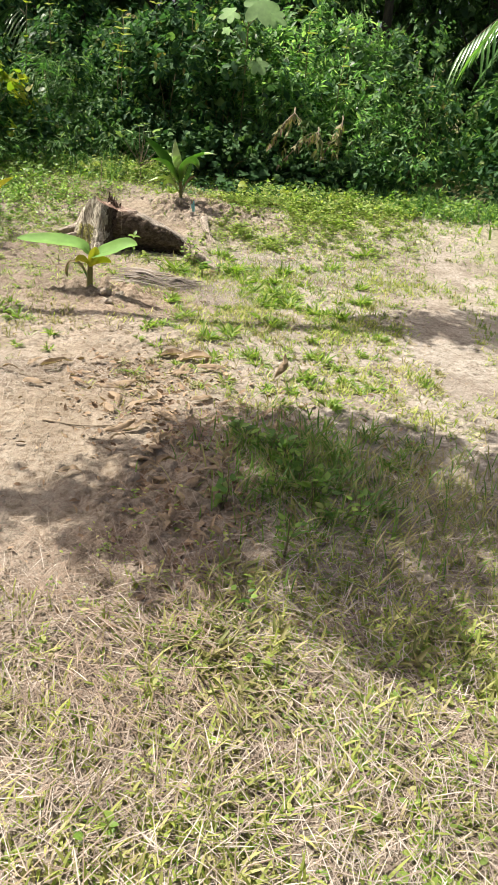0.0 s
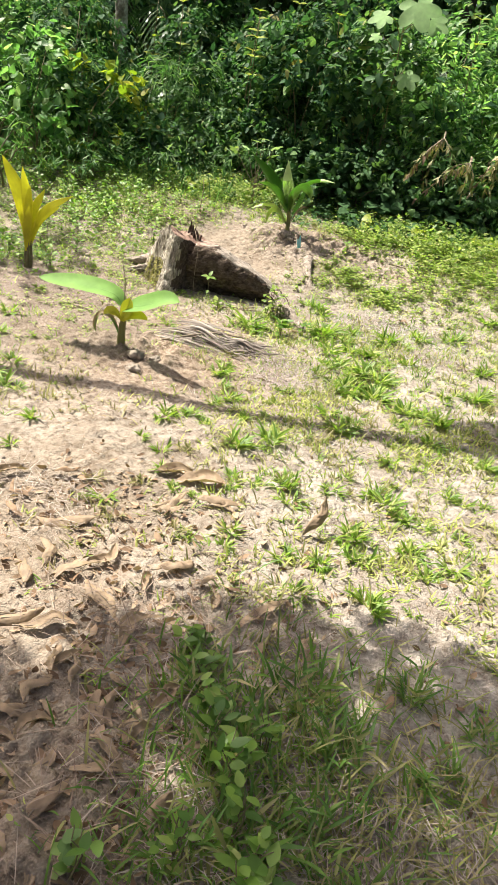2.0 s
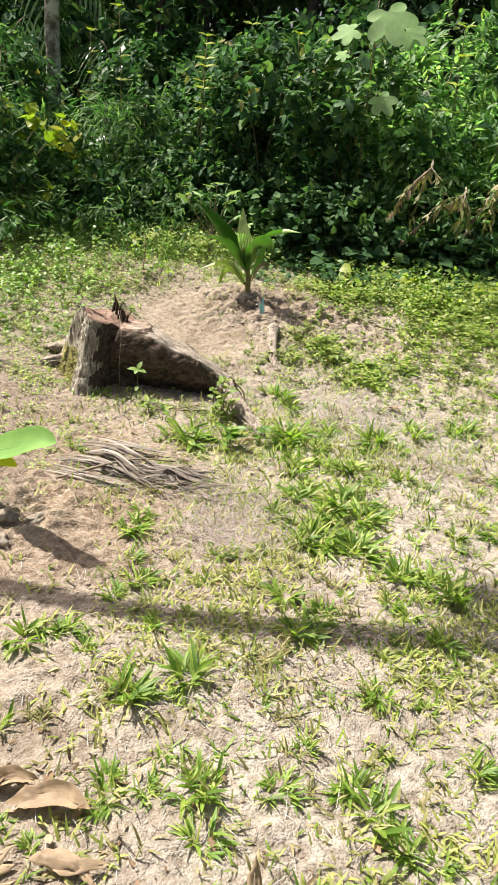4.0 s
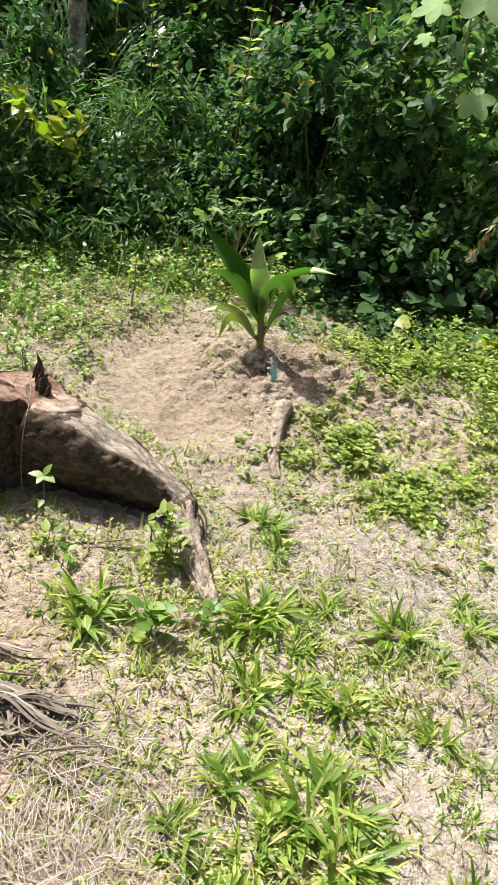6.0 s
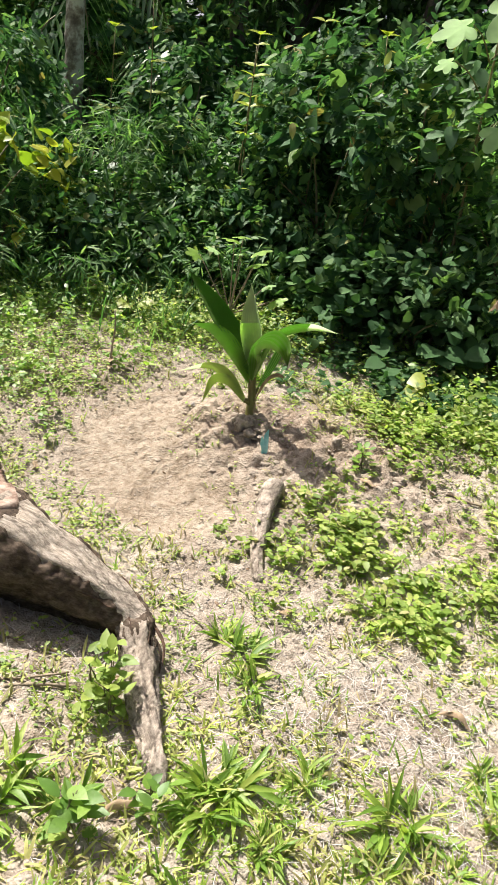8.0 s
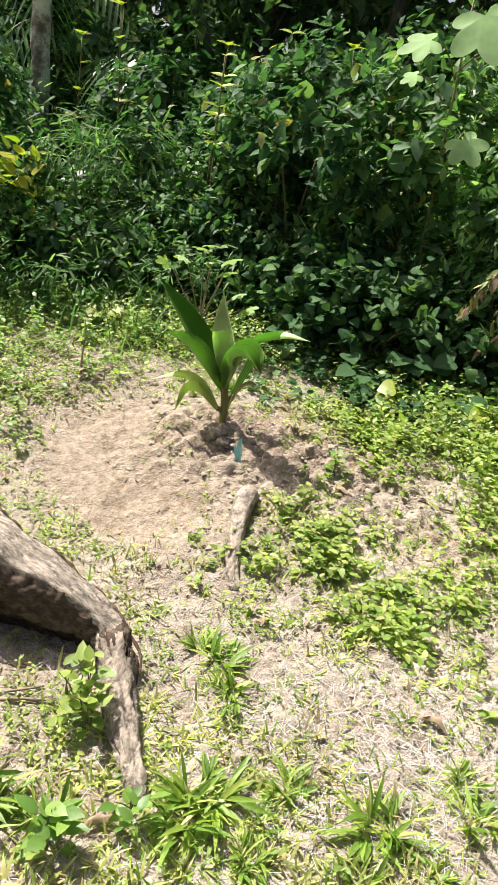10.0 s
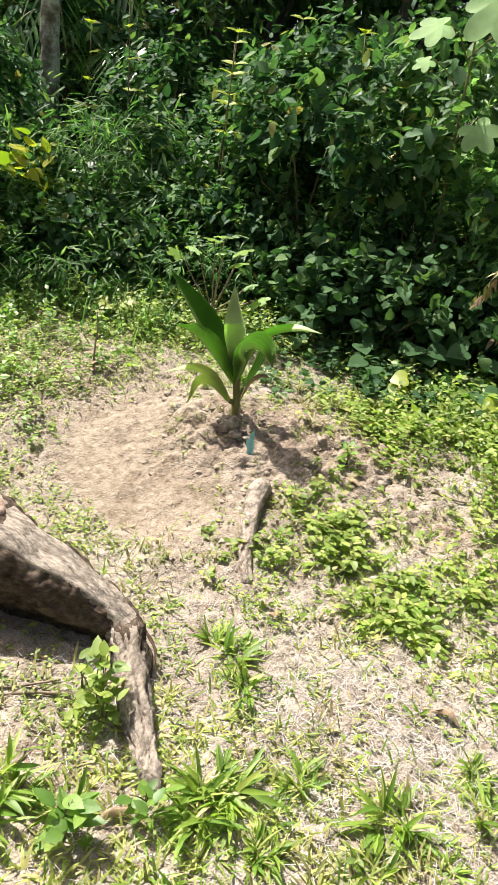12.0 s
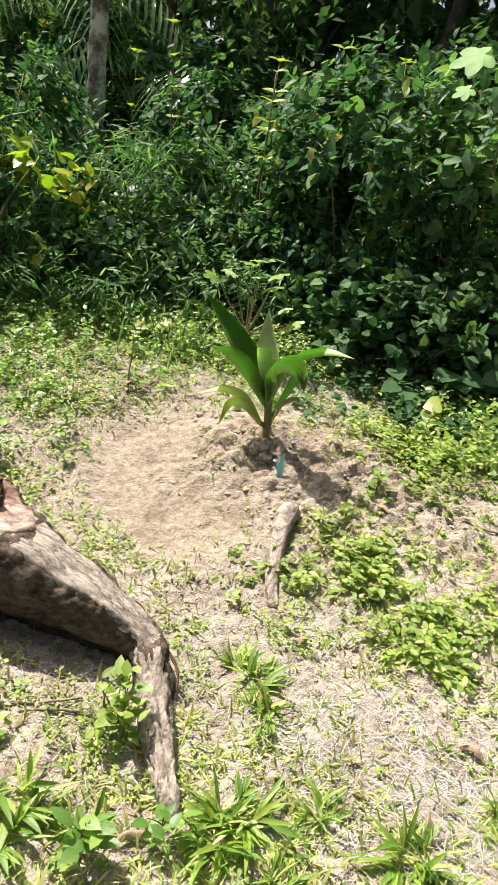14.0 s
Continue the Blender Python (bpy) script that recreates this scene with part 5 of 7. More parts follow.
herb(0.152, 0.577, 0.05, 7, 0.03, 0.02, 50, WEED)
herb(0.52, 1.54, 0.16, 26, 0.036, 0.020, 51, WEED, label="leafy dark green weed in shaded grass")
herb(0.481, 1.872, 0.17, 28, 0.036, 0.020, 52, WEED, label="leafy dark green weed in shaded grass")
herb(0.583, 2.204, 0.15, 24, 0.036, 0.020, 53, WEED, label="leafy dark green weed in shaded grass")
herb(0.772, 1.761, 0.16, 20, 0.036, 0.020, 54, WEED, label="leafy dark green weed in shaded grass")
herb(0.385, 1.285, 0.12, 16, 0.034, 0.018, 55, WEED, label="leafy dark green weed in shaded grass")


for i in range(14):
    herb(0.30 + 0.40 * ((i * 0.618) % 1), 1.70 + 0.85 * ((i * 0.37 + 0.1) % 1), 0.13 + 0.05 * math.sin(i * 2.3), 18, 0.046, 0.027, 560 + i, GRASS_DEEP if i % 4 == 0 else WEED, label="leafy dark green weed in shaded grass")


def yellow_vine(x, y, h, seed, size=0.085, material=YELLOW_LEAF, count=3, label="bright yellow-green vine leaves on thin stalks"):
    top = thing("vine_plant", ground_point(x, y), label, "vine", "broad vine leaves")
    rng = np.random.default_rng(seed)
    for i in range(count):
        a = rng.uniform(0, 6.28)
        e = np.array([0.06 * math.cos(a), 0.04 * math.sin(a) - 0.02, h * rng.uniform(0.75, 1.1)])
        part("stalk", tube(curve([(0, 0, -0.01), e * 0.5 + np.array([0.01, 0, 0.02]), e], 6), np.linspace(0.003, 0.002, 6), 5), STEM, top)
        part("leaf", leaves(e[None], np.array([[math.cos(a), math.sin(a) - 0.3, -0.15]]), np.array([[0.1, -0.5, 1.0]]), size * rng.uniform(0.8, 1.15), size * rng.uniform(0.85, 1.1), HEART, 0.2, 0.12), material, top)


yellow_vine(0.27, 8.02, 0.13, 1, 0.10)
yellow_vine(0.72, 8.05, 0.12, 2, 0.11)
yellow_vine(0.98, 8.12, 0.12, 3, 0.11, VINE)
yellow_vine(1.28, 8.15, 0.12, 4, 0.10)
yellow_vine(0.55, 8.15, 0.12, 5, 0.10, VINE)
yellow_vine(-1.55, 8.12, 0.14, 6, 0.09)
yellow_vine(0.0, 8.15, 0.13, 7, 0.10, VINE, 4, "dull green heart-shaped vine leaves on thin stalks")
yellow_vine(-0.15, 8.35, 0.16, 8, 0.11, VINE, 4, "dull green heart-shaped vine leaves on thin stalks")
yellow_vine(0.2, 8.4, 0.18, 9, 0.11, VINE, 4, "dull green heart-shaped vine leaves on thin stalks")
yellow_vine(0.5, 8.45, 0.2, 10, 0.11, VINE, 4, "dull green heart-shaped vine leaves on thin stalks")
yellow_vine(0.85, 8.4, 0.2, 11, 0.11, VINE, 4, "dull green heart-shaped vine leaves on thin stalks")


# ---- grass tufts ----
def build_tufts():
    fresh = [grass_tuft(500 + i, 5 + i // 2, 0.05, 0.105, 0.0175, GRASS, 0.035, 0.5) for i in range(6)]
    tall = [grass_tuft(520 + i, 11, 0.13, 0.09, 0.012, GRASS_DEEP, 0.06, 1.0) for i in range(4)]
    pale = [grass_tuft(540 + i, 8, 0.05, 0.07, 0.012, GRASS_DRY, 0.06) for i in range(4)]
    rng = np.random.default_rng(77)

    def put(x, y, size, meshes, label):
        ob = new("grass_tuft", meshes[rng.integers(len(meshes))])
        ob.location = ground_point(x, y)
        ob.rotation_euler = (0, 0, rng.uniform(0, 6.28))
        ob.scale = (0.9 * size, 0.9 * size, size * rng.uniform(0.7, 1.0))
        tagged(ob, label, "grass", "grass tufts")

    green = "fresh green tuft of broad-bladed grass on bare soil"
    for x, y, s in TUFTS_FAR + TUFTS_MID + TUFTS_NEAR:
        put(x, y, s * 0.95, fresh, green)
        if s > 0.65:
            put(x + rng.normal() * 0.035 * s, y + rng.normal() * 0.035 * s, s * 0.7, fresh, green)
    for x, y, s in TUFTS_SHADE:
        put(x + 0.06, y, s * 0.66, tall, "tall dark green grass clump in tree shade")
    def dens(x, y):
        d = 0.95 * step(2.8, 3.2, y) * step(5.5, 5.1, y) * step(-0.5, 0.0, x) * step(1.7, 1.2, x) + 0.5 * step(1.9, 1.2, y) * step(0.1, 0.6, x)
        d = d + 0.25 * step(3.6, 4.2, y) * step(6, 5.5, y) * step(-2, -1.2, x) * step(0.2, -0.2, x) + 0.25 * (y > 6.6) * (x > 0.2)
        return np.clip(d, 0, 1) * (1 - 0.7 * spot(x, y, 1.103, 3.034, 0.5, 0.6)) * (waves(x, y, 1.9, 21) > -0.35) * (1 - dug(x, y)) * (1 - scraped(x, y))
    x, y = spread(1100, -2.2, 2.4, 0.2, 7.6, dens, rng)
    for a, b in zip(x[:230], y[:230]):
        put(a, b, rng.uniform(0.28, 0.62), fresh if rng.random() < 0.6 else pale, green)
    for x, y, s in ((-1.14, 3.79, 1.1), (-1.0, 3.74, 0.9), (-1.36, 3.85, 0.8), (-1.14, 3.20, 1.25), (-1.28, 3.16, 1.0), (-0.88, 3.3, 0.45), (-0.7, 3.28, 0.45), (-1.12, 4.0, 0.6), (-0.95, 3.74, 0.5), (-0.74, 3.52, 0.55), (-1.5, 4.6, 0.8), (-1.35, 4.3, 0.6)):
        put(x, y, s, fresh, green)
    for x, y, s in ((-0.27, 5.42, 1.25), (-0.22, 5.33, 1.0), (-0.33, 5.36, 0.8), (-0.08, 5.42, 0.7)):
        put(x, y, s, fresh, "tall fresh green grass clump before the root")
    for a, d in ((-0.2, 7.62), (-0.05, 7.7), (0.08, 7.55), (-0.3, 7.8), (0.0, 7.9), (-0.12, 7.45), (0.15, 7.75), (-0.55, 7.75), (0.22, 7.6), (-0.68, 7.55)):
        put(a, d, rng.uniform(0.7, 1.0), pale if rng.random() < 0.6 else fresh, "thin yellowing grass tuft behind the palm seedling")
    x, y = spread(260, -0.6, 1.6, -0.2, 1.5, lambda x, y: 0.15 + 0.4 * step(0.0, 0.5, x), rng)
    for a, b in zip(x[:50], y[:50]):
        put(a, b, rng.uniform(0.6, 1.1), pale, "thin yellowing grass tuft among straw")


build_tufts()


# ---- ground cover that nobody could count ----
def on_ground(x, y, lift):
    return np.stack([x, y, height(x, y) + lift], 1)


def build_cover():
    rng = np.random.default_rng(91)

    def heap(x, y):
        """The crumbling heap of dead leaves under the tree."""
        return spot(x, y, 0.20, 1.74, 0.20, 0.42)

    def clear(x, y):
        """Nothing grows on the trodden path, the scraped patch, the dug holes or under the stump."""
        path = spot(x, y, -0.707, 2.481, 0.62, 0.75) + spot(x, y, -0.295, 3.422, 0.45, 0.35) + spot(x, y, 1.673, 4.03, 0.35, 1.3) + spot(x, y, 2.2, 6.4, 0.28, 0.35) + spot(x, y, 1.85, 5.1, 0.2, 0.5)
        stump = spot(x, y, -0.75, 5.97, 0.38, 0.16)
        path = path + 0.8 * spot(x, y, -0.05, 1.85, 0.30, 0.42) + spot(x, y, -0.45, 1.75, 0.3, 0.35) + 0.8 * spot(x, y, -0.25, 1.55, 0.22, 0.2)
        return np.clip(1 - 1.3 * path, 0, 1) * (1 - scraped(x, y)) * (1 - 0.8 * dug(x, y)) * np.clip(1 - 1.6 * stump, 0, 1)

    # short grass everywhere
    def dens(x, y):
        return clear(x, y) * (1 - 0.65 * spot(x, y, 1.103, 3.034, 0.55, 0.7)) * np.clip(0.22 + 0.20 * step(3.6, 4.2, y) + 0.35 * waves(x, y, 1.6, 31) + 0.5 * waves(x, y, 5, 32) + 0.25 * step(-0.2, 0.4, x), 0.04, 1) * np.clip(0.7 + 0.5 * step(1.9, 1.0, y), 0, 1)
    x, y = spread(24000, -2.6, 2.8, 0.1, 8.4, dens, rng)
    x, y = np.repeat(x, 6), np.repeat(y, 6)
    n = len(x)
    x, y = x + rng.normal(scale=0.014, size=n), y + rng.normal(scale=0.014, size=n)
    turn, l0 = rng.uniform(0, 6.28, n), rng.uniform(0.3, 1.3, n)
    v = blades(on_ground(x, y, -0.003), turn, rng.uniform(0.02, 0.07, n), rng.uniform(0.0035, 0.009, n), l0, l0 + rng.uniform(0.2, 0.9, n), 3)
    tagged(part("short_grass", v, GRASS), "short patchy green grass on sandy soil", "grass", kind="stuff")
    x, y = spread(9500, -1.2, 2.2, 0.1, 7.8, lambda x, y: clear(x, y) * (1 - 0.7 * spot(x, y, 1.103, 3.034, 0.55, 0.7)) * np.clip(0.25 + 0.3 * step(2.0, 1.4, y) * step(0.1, 0.5, x) + 0.4 * waves(x, y, 2.2, 35), 0, 1), rng)
    x, y = np.repeat(x, 6), np.repeat(y, 6)
    n = len(x)
    x, y = x + rng.normal(scale=0.018, size=n), y + rng.normal(scale=0.018, size=n)
    l0 = rng.uniform(0.2, 1.25, n)
    v = blades(on_ground(x, y, -0.003), rng.uniform(0, 6.28, n), rng.uniform(0.025, 0.075, n), rng.uniform(0.004, 0.011, n), l0, l0 + rng.uniform(0.2, 0.9, n), 3)
    tagged(part("yellow_grass", v, GRASS_DRY), "sparse yellowing dry grass", "grass", kind="stuff")

    x, y = spread(9000, -0.6, 2.0, 2.8, 5.9, lambda x, y: clear(x, y) * np.clip(0.10 + 0.75 * step(-0.1, 0.5, x + 0.35 * waves(x, y, 1.4, 101)) * (0.45 + 1.1 * waves(x, y, 3.4, 102)), 0, 1) * (1 - 0.6 * spot(x, y, 1.103, 3.034, 0.45, 0.5)), rng)
    x, y = np.repeat(x, 5), np.repeat(y, 5)
    n = len(x)
    x, y = x + rng.normal(scale=0.016, size=n), y + rng.normal(scale=0.016, size=n)
    l0 = rng.uniform(0.4, 1.3, n)
    v = blades(on_ground(x, y, -0.003), rng.uniform(0, 6.28, n), rng.uniform(0.025, 0.065, n), rng.uniform(0.006, 0.012, n), l0, l0 + rng.uniform(0.2, 0.8, n), 3)
    tagged(part("yellow_green_grass", v, GRASS_YELLOW), "low yellow-green grass spreading between the tufts", "grass", kind="stuff")

    x, y = spread(2700, -0.4, 1.7, 0.1, 1.45, lambda x, y: clear(x, y) * np.clip(0.30 + 0.35 * step(0.0, 0.6, x) + 0.7 * waves(x, y, 3.1, 105), 0, 1), rng)
    x, y = np.repeat(x, 4), np.repeat(y, 4)
    n = len(x)
    x, y = x + rng.normal(scale=0.02, size=n), y + rng.normal(scale=0.02, size=n)
    l0 = rng.uniform(0.2, 1.2, n)
    v = blades(on_ground(x, y, -0.003), rng.uniform(0, 6.28, n), rng.uniform(0.03, 0.10, n), rng.uniform(0.005, 0.012, n), l0, l0 + rng.uniform(0.2, 1.0, n), 3)
    tagged(part("near_grass", v, GRASS_YELLOW), "yellow-green grass growing through dry straw", "grass", kind="stuff")

    # deep grass under the tree's shade
    x, y = spread(8500, -0.1, 1.5, 1.3, 3.0, lambda x, y: np.clip(1.2 * spot(x, y, 0.60, 2.10, 0.27, 0.42) + 0.3 * spot(x, y, 1.176, 1.927, 0.4, 0.4), 0, 1), rng)
    n = len(x)
    l0 = rng.uniform(0.05, 0.7, n)
    v = blades(on_ground(x, y, -0.003), rng.uniform(0, 6.28, n), rng.uniform(0.05, 0.15, n), rng.uniform(0.004, 0.009, n), l0, l0 + rng.uniform(0.2, 1.1, n), 4)
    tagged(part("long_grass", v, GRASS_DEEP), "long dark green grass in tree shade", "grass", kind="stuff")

    # thin bleached grass beside it, in the same shade
    x, y = spread(6000, 0.5, 2.0, 1.2, 2.9, lambda x, y: np.clip(0.9 * spot(x, y, 1.1, 2.0, 0.4, 0.5), 0, 1), rng)
    n = len(x)
    l0 = rng.uniform(0.4, 1.3, n)
    v = blades(on_ground(x, y, -0.003), rng.uniform(0, 6.28, n), rng.uniform(0.05, 0.15, n), rng.uniform(0.003, 0.007, n), l0, l0 + rng.uniform(0.1, 0.8, n), 4)
    tagged(part("bleached_grass", v, GRASS_DRY), "bleached half-dry grass in tree shade", "grass", kind="stuff")

    # straw
    def straw(name, count, area, d, material, label, lift=0.012, lo=0.04, hi=0.16, thin=1.0):
        x, y = spread(count, *area, d, rng)
        n = len(x)
        turn = rng.uniform(0, 6.28, n) * 0.6 + 3 * waves(x, y, 1.8, 44)
        l0 = rng.uniform(1.15, 1.62, n)
        v = blades(on_ground(x, y, rng.uniform(0.002, lift, n)), turn, rng.uniform(lo, hi, n), rng.uniform(0.0010, 0.0026, n) * thin, l0, np.clip(l0 + rng.uniform(-0.1, 0.35, n), 1.3, 1.75), 3)
        tagged(part(name, v, material), label, "straw", kind="stuff")
    straw("straw", 52000, (-1.3, 1.9, 0.0, 2.4), lambda x, y: (1 - 0.9 * heap(x, y)) * clear(x, y) * np.clip(0.5 * step(1.9, 1.5, y - 0.5 * step(0.2, 0.5, x)) + 0.5 * waves(x, y, 3, 41), 0.0, 1), STRAW_TAN, "thick layer of pale dry straw", 0.04, 0.03, 0.12, 1.0)
    straw("reddish_straw", 30000, (-1.2, 0.8, 0.3, 3.1), lambda x, y: np.clip(1.5 * spot(x, y, 0.03, 1.36, 0.24, 0.17) + 0.55 * spot(x, y, -0.005, 0.986, 0.40, 0.45) + 0.3 * spot(x, y, 0.236, 1.816, 0.2, 0.4) + 0.5 * spot(x, y, 0.256, 2.536, 0.35, 0.25), 0, 1), STRAW_RED, "matted reddish brown straw beside the trodden path", 0.05, 0.04, 0.15, 0.9)
    straw("straw_litter", 60000, (-2.2, 2.2, 3.0, 8.3), lambda x, y: (1 - scraped(x, y)) * np.clip(0.08 + 1.2 * spot(x, y, 0.55, 5.95, 0.32, 0.22) + 0.8 * spot(x, y, 0.003, 4.695, 0.25, 0.2) + 0.35 * waves(x, y, 2.4, 47) + 0.5 * step(7.6, 8.2, y), 0.02, 1), STRAW, "scattered pale dry straw and grass stems", 0.008, 0.012, 0.055, 0.6)

    straw("matted_straw", 60000, (-0.7, 1.6, 3.2, 8.2), lambda x, y: np.clip(0.09 * step(3.2, 4.2, y) * step(6.5, 6.0, y) * (1 + waves(x, y, 3, 91)) + 1.5 * spot(x, y, 0.55, 5.98, 0.26, 0.24) + 0.5 * spot(x, y, 0.95, 5.7, 0.3, 0.3) + 0.35 * spot(x, y, -0.1, 7.85, 0.5, 0.25) + 0.04 * (x > 0), 0, 1), STRAW_PALE, "matted bleached straw on sandy soil", 0.012, 0.015, 0.075, 0.42)
    straw("straw_nest", 9000, (-0.4, 0.5, 4.3, 5.1), lambda x, y: np.clip(1.4 * spot(x, y, 0.132, 4.65, 0.16, 0.15) + 0.5 * spot(x, y, 0.096, 4.9, 0.2, 0.12), 0, 1), STRAW, "tangled nest of dry grass on the soil", 0.035, 0.03, 0.10, 0.6)
    straw("dry_debris", 9000, (-1.6, -0.2, 2.3, 3.4), lambda x, y: np.clip(1.1 * spot(x, y, -0.92, 2.85, 0.28, 0.22) + 0.6 * spot(x, y, -0.55, 3.02, 0.3, 0.12) + 0.5 * spot(x, y, -0.2, 2.95, 0.3, 0.15), 0, 1), STRAW_TAN, "dry stalks and debris beside the trodden soil", 0.03, 0.02, 0.09, 0.8)
    straw("brown_debris", 40000, (-2.2, 2.2, 1.6, 8.4), lambda x, y: (1 - 0.85 * scraped(x, y)) * np.clip(0.10 + 1.0 * spot(x, y, -0.7, 5.68, 0.5, 0.14) + 0.3 * spot(x, y, -0.691, 4.584, 0.8, 1.1) + 0.5 * spot(x, y, -0.3, 4.6, 0.4, 0.4) + 0.55 * dug(x, y) + 0.25 * waves(x, y, 3.1, 49) + 0.3 * step(7.4, 8.0, y), 0.03, 1), STRAW_RED, "scattered brown plant debris on the soil", 0.012, 0.008, 0.045)

    def fragments(name, count, area, d, material, lo, hi, label):
        x, y = spread(count, *area, d, rng)
        n = len(x)
        a = rng.uniform(0, 6.28, n)
        size = rng.uniform(lo, hi, n)
        v = leaves(on_ground(x, y, rng.uniform(0.003, 0.012, n)), np.stack([np.cos(a), np.sin(a), rng.normal(0.1, 0.35, n)], 1), np.array([0, 0, 1.0]) + rng.normal(scale=0.6, size=(n, 3)), size, size * rng.uniform(0.25, 0.6, n), SMALL, rng.uniform(-0.4, 0.6, n), rng.uniform(-0.6, 0.8))
        tagged(part(name, v, material), label, "leaf litter", kind="stuff")
    fragments("leaf_litter", 9000, (-0.5, 1.2, 1.1, 3.5), lambda x, y: np.clip(1.3 * heap(x, y) + 1.2 * spot(x, y, 0.169, 1.982, 0.20, 0.45) + 0.5 * spot(x, y, 0.039, 2.647, 0.35, 0.25) + 0.5 * spot(x, y, -0.182, 3.09, 0.45, 0.16) + 0.05, 0, 1), RUSSET, 0.012, 0.05, "dark brown crumbled leaf litter")
    fragments("leaf_crumbs", 5200, (-2.0, 1.8, 1.6, 8.2), lambda x, y: np.clip(0.25 + 0.2 * spot(x, y, -0.58, 4.363, 0.8, 1.2) + 0.5 * waves(x, y, 2.2, 93), 0.08, 1) * (1 - 0.7 * scraped(x, y)), DEAD, 0.008, 0.026, "tiny crumbs of dead leaves on the soil")

    # creeping weeds with small bright leaves
    def mat_of(name, count, area, d, material, label, h, length, per):
        x, y = spread(count, *area, d, rng)
        n = len(x)
        i = np.repeat(np.arange(n), per)
        hh = h * rng.uniform(0.35, 1.1, n)
        lev = rng.random(n * per)
        a = rng.uniform(0, 6.28, n * per)
        base = on_ground(x, y, 0.0)[i] + np.stack([rng.normal(scale=0.014, size=n * per), rng.normal(scale=0.014, size=n * per), hh[i] * lev], 1)
        go = np.stack([np.cos(a), np.sin(a), rng.uniform(-0.1, 0.45 if h < 0.1 else 0.9, n * per)], 1)
        k = rng.uniform(0.45, 1.25, n * per) * (0.8 + 0.45 * rng.random(n))[i]
        up = np.array([0, 0, 1.0]) + rng.normal(scale=0.18 if h < 0.1 else 0.4, size=(n * per, 3)) - np.array([0.0, 0.3 if h > 0.1 else 0.0, 0.0])
        v = leaves(base, go, up, length * k, length * 0.58 * k, SMALL, rng.uniform(0, 0.35, n * per), 0.15)
        tagged(part(name, v, material), label, "weeds", kind="stuff")

    def carpet(x, y):
        d = 1.0 * spot(x, y, 0.45, 6.55, 0.38, 0.22) + 0.8 * spot(x, y, 0.15, 6.75, 0.2, 0.25) + 1.6 * spot(x, y, 0.75, 7.7, 0.45, 0.32) + 1.1 * spot(x, y, 0.25, 7.8, 0.3, 0.3) + 0.9 * spot(x, y, 1.25, 7.5, 0.6, 0.6)
        return np.clip(d * (0.65 + 1.0 * waves(x, y, 4, 51) + 0.5 * waves(x, y, 9, 52)), 0, 1) * (1 - 0.9 * spot(x, y, 0.62, 6.97, 0.25, 0.1))
    mat_of("tall_creeping_weeds", 1500, (0.15, 2.2, 7.3, 8.5), lambda x, y: np.clip(1.3 * spot(x, y, 0.8, 7.85, 0.5, 0.28) + 1.0 * spot(x, y, 1.5, 8, 0.6, 0.3), 0, 1), CARPET, "dense bright yellow-green weeds before the thicket", 0.16, 0.036, 10)
    mat_of("creeping_weeds", 7000, (-0.25, 2.4, 6.1, 8.3), carpet, CARPET, "dense bright yellow-green carpet of creeping weeds", 0.085, 0.034, 7)

    def sparse(x, y):
        d = 0.8 * spot(x, y, -1.7, 7.1, 0.7, 0.75) + 0.6 * spot(x, y, -1.35, 6.3, 0.35, 0.4) + 0.5 * spot(x, y, -2, 5.9, 0.5, 0.5) + 0.3 * spot(x, y, -0.1, 7.75, 0.5, 0.25) + 0.5 * spot(x, y, -0.72, 6.33, 0.25, 0.1) + 0.7 * spot(x, y, -0.65, 5.68, 0.45, 0.10) + 0.4 * spot(x, y, 0.15, 6.4, 0.3, 0.1) + 1.0 * spot(x, y, -1.2, 5.76, 0.22, 0.14) + 0.25 * spot(x, y, -1.215, 5, 0.6, 0.6) + (0.035 + 0.04 * step(-0.7, 0.0, x)) * step(4.2, 4.9, y) + 0.17 * step(5.9, 6.4, y) + 0.25 * spot(x, y, -0.3, 5.6, 0.5, 0.12) + 0.5 * step(7.7, 8.1, y)
        return np.clip(d * (0.8 + 0.6 * waves(x, y, 5, 53)), 0, 1) * (1 - scraped(x, y)) * (1 - 0.6 * dug(x, y))
    mat_of("low_weeds", 19000, (-2.8, 1.8, 4.0, 8.4), sparse, CARPET, "sparse low weeds with tiny yellow-green leaves", 0.045, 0.018, 7)
    mat_of("hedge_foot_weeds", 2600, (-3.4, 2.6, 7.7, 9.2), lambda x, y: np.clip(0.9 * step(7.9 + 0.25 * step(-1.2, -0.4, x), 8.5, y + 0.12 * waves(x, y, 2, 55)) + 0.8 * step(-1.9, -2.5, x), 0, 1), WEED, "leafy green weeds along the foot of the thicket", 0.15, 0.036, 8)

    def edge(x, y):
        d = step(-0.9, -1.5, x) * step(6.7, 7.6, y - 0.35 * (x + 1.6)) + 0.8 * step(-1.7, -2.4, x) * step(6.0, 7.0, y) + 0.5 * step(7.75, 8.15, y) * (x < -0.5)
        return np.clip(d * (0.8 + 0.5 * waves(x, y, 3, 58)), 0, 1)
    mat_of("edge_weeds", 2600, (-3.6, -0.4, 5.8, 8.5), edge, CARPET, "bright low weeds spreading from the thicket edge", 0.08, 0.021, 10)
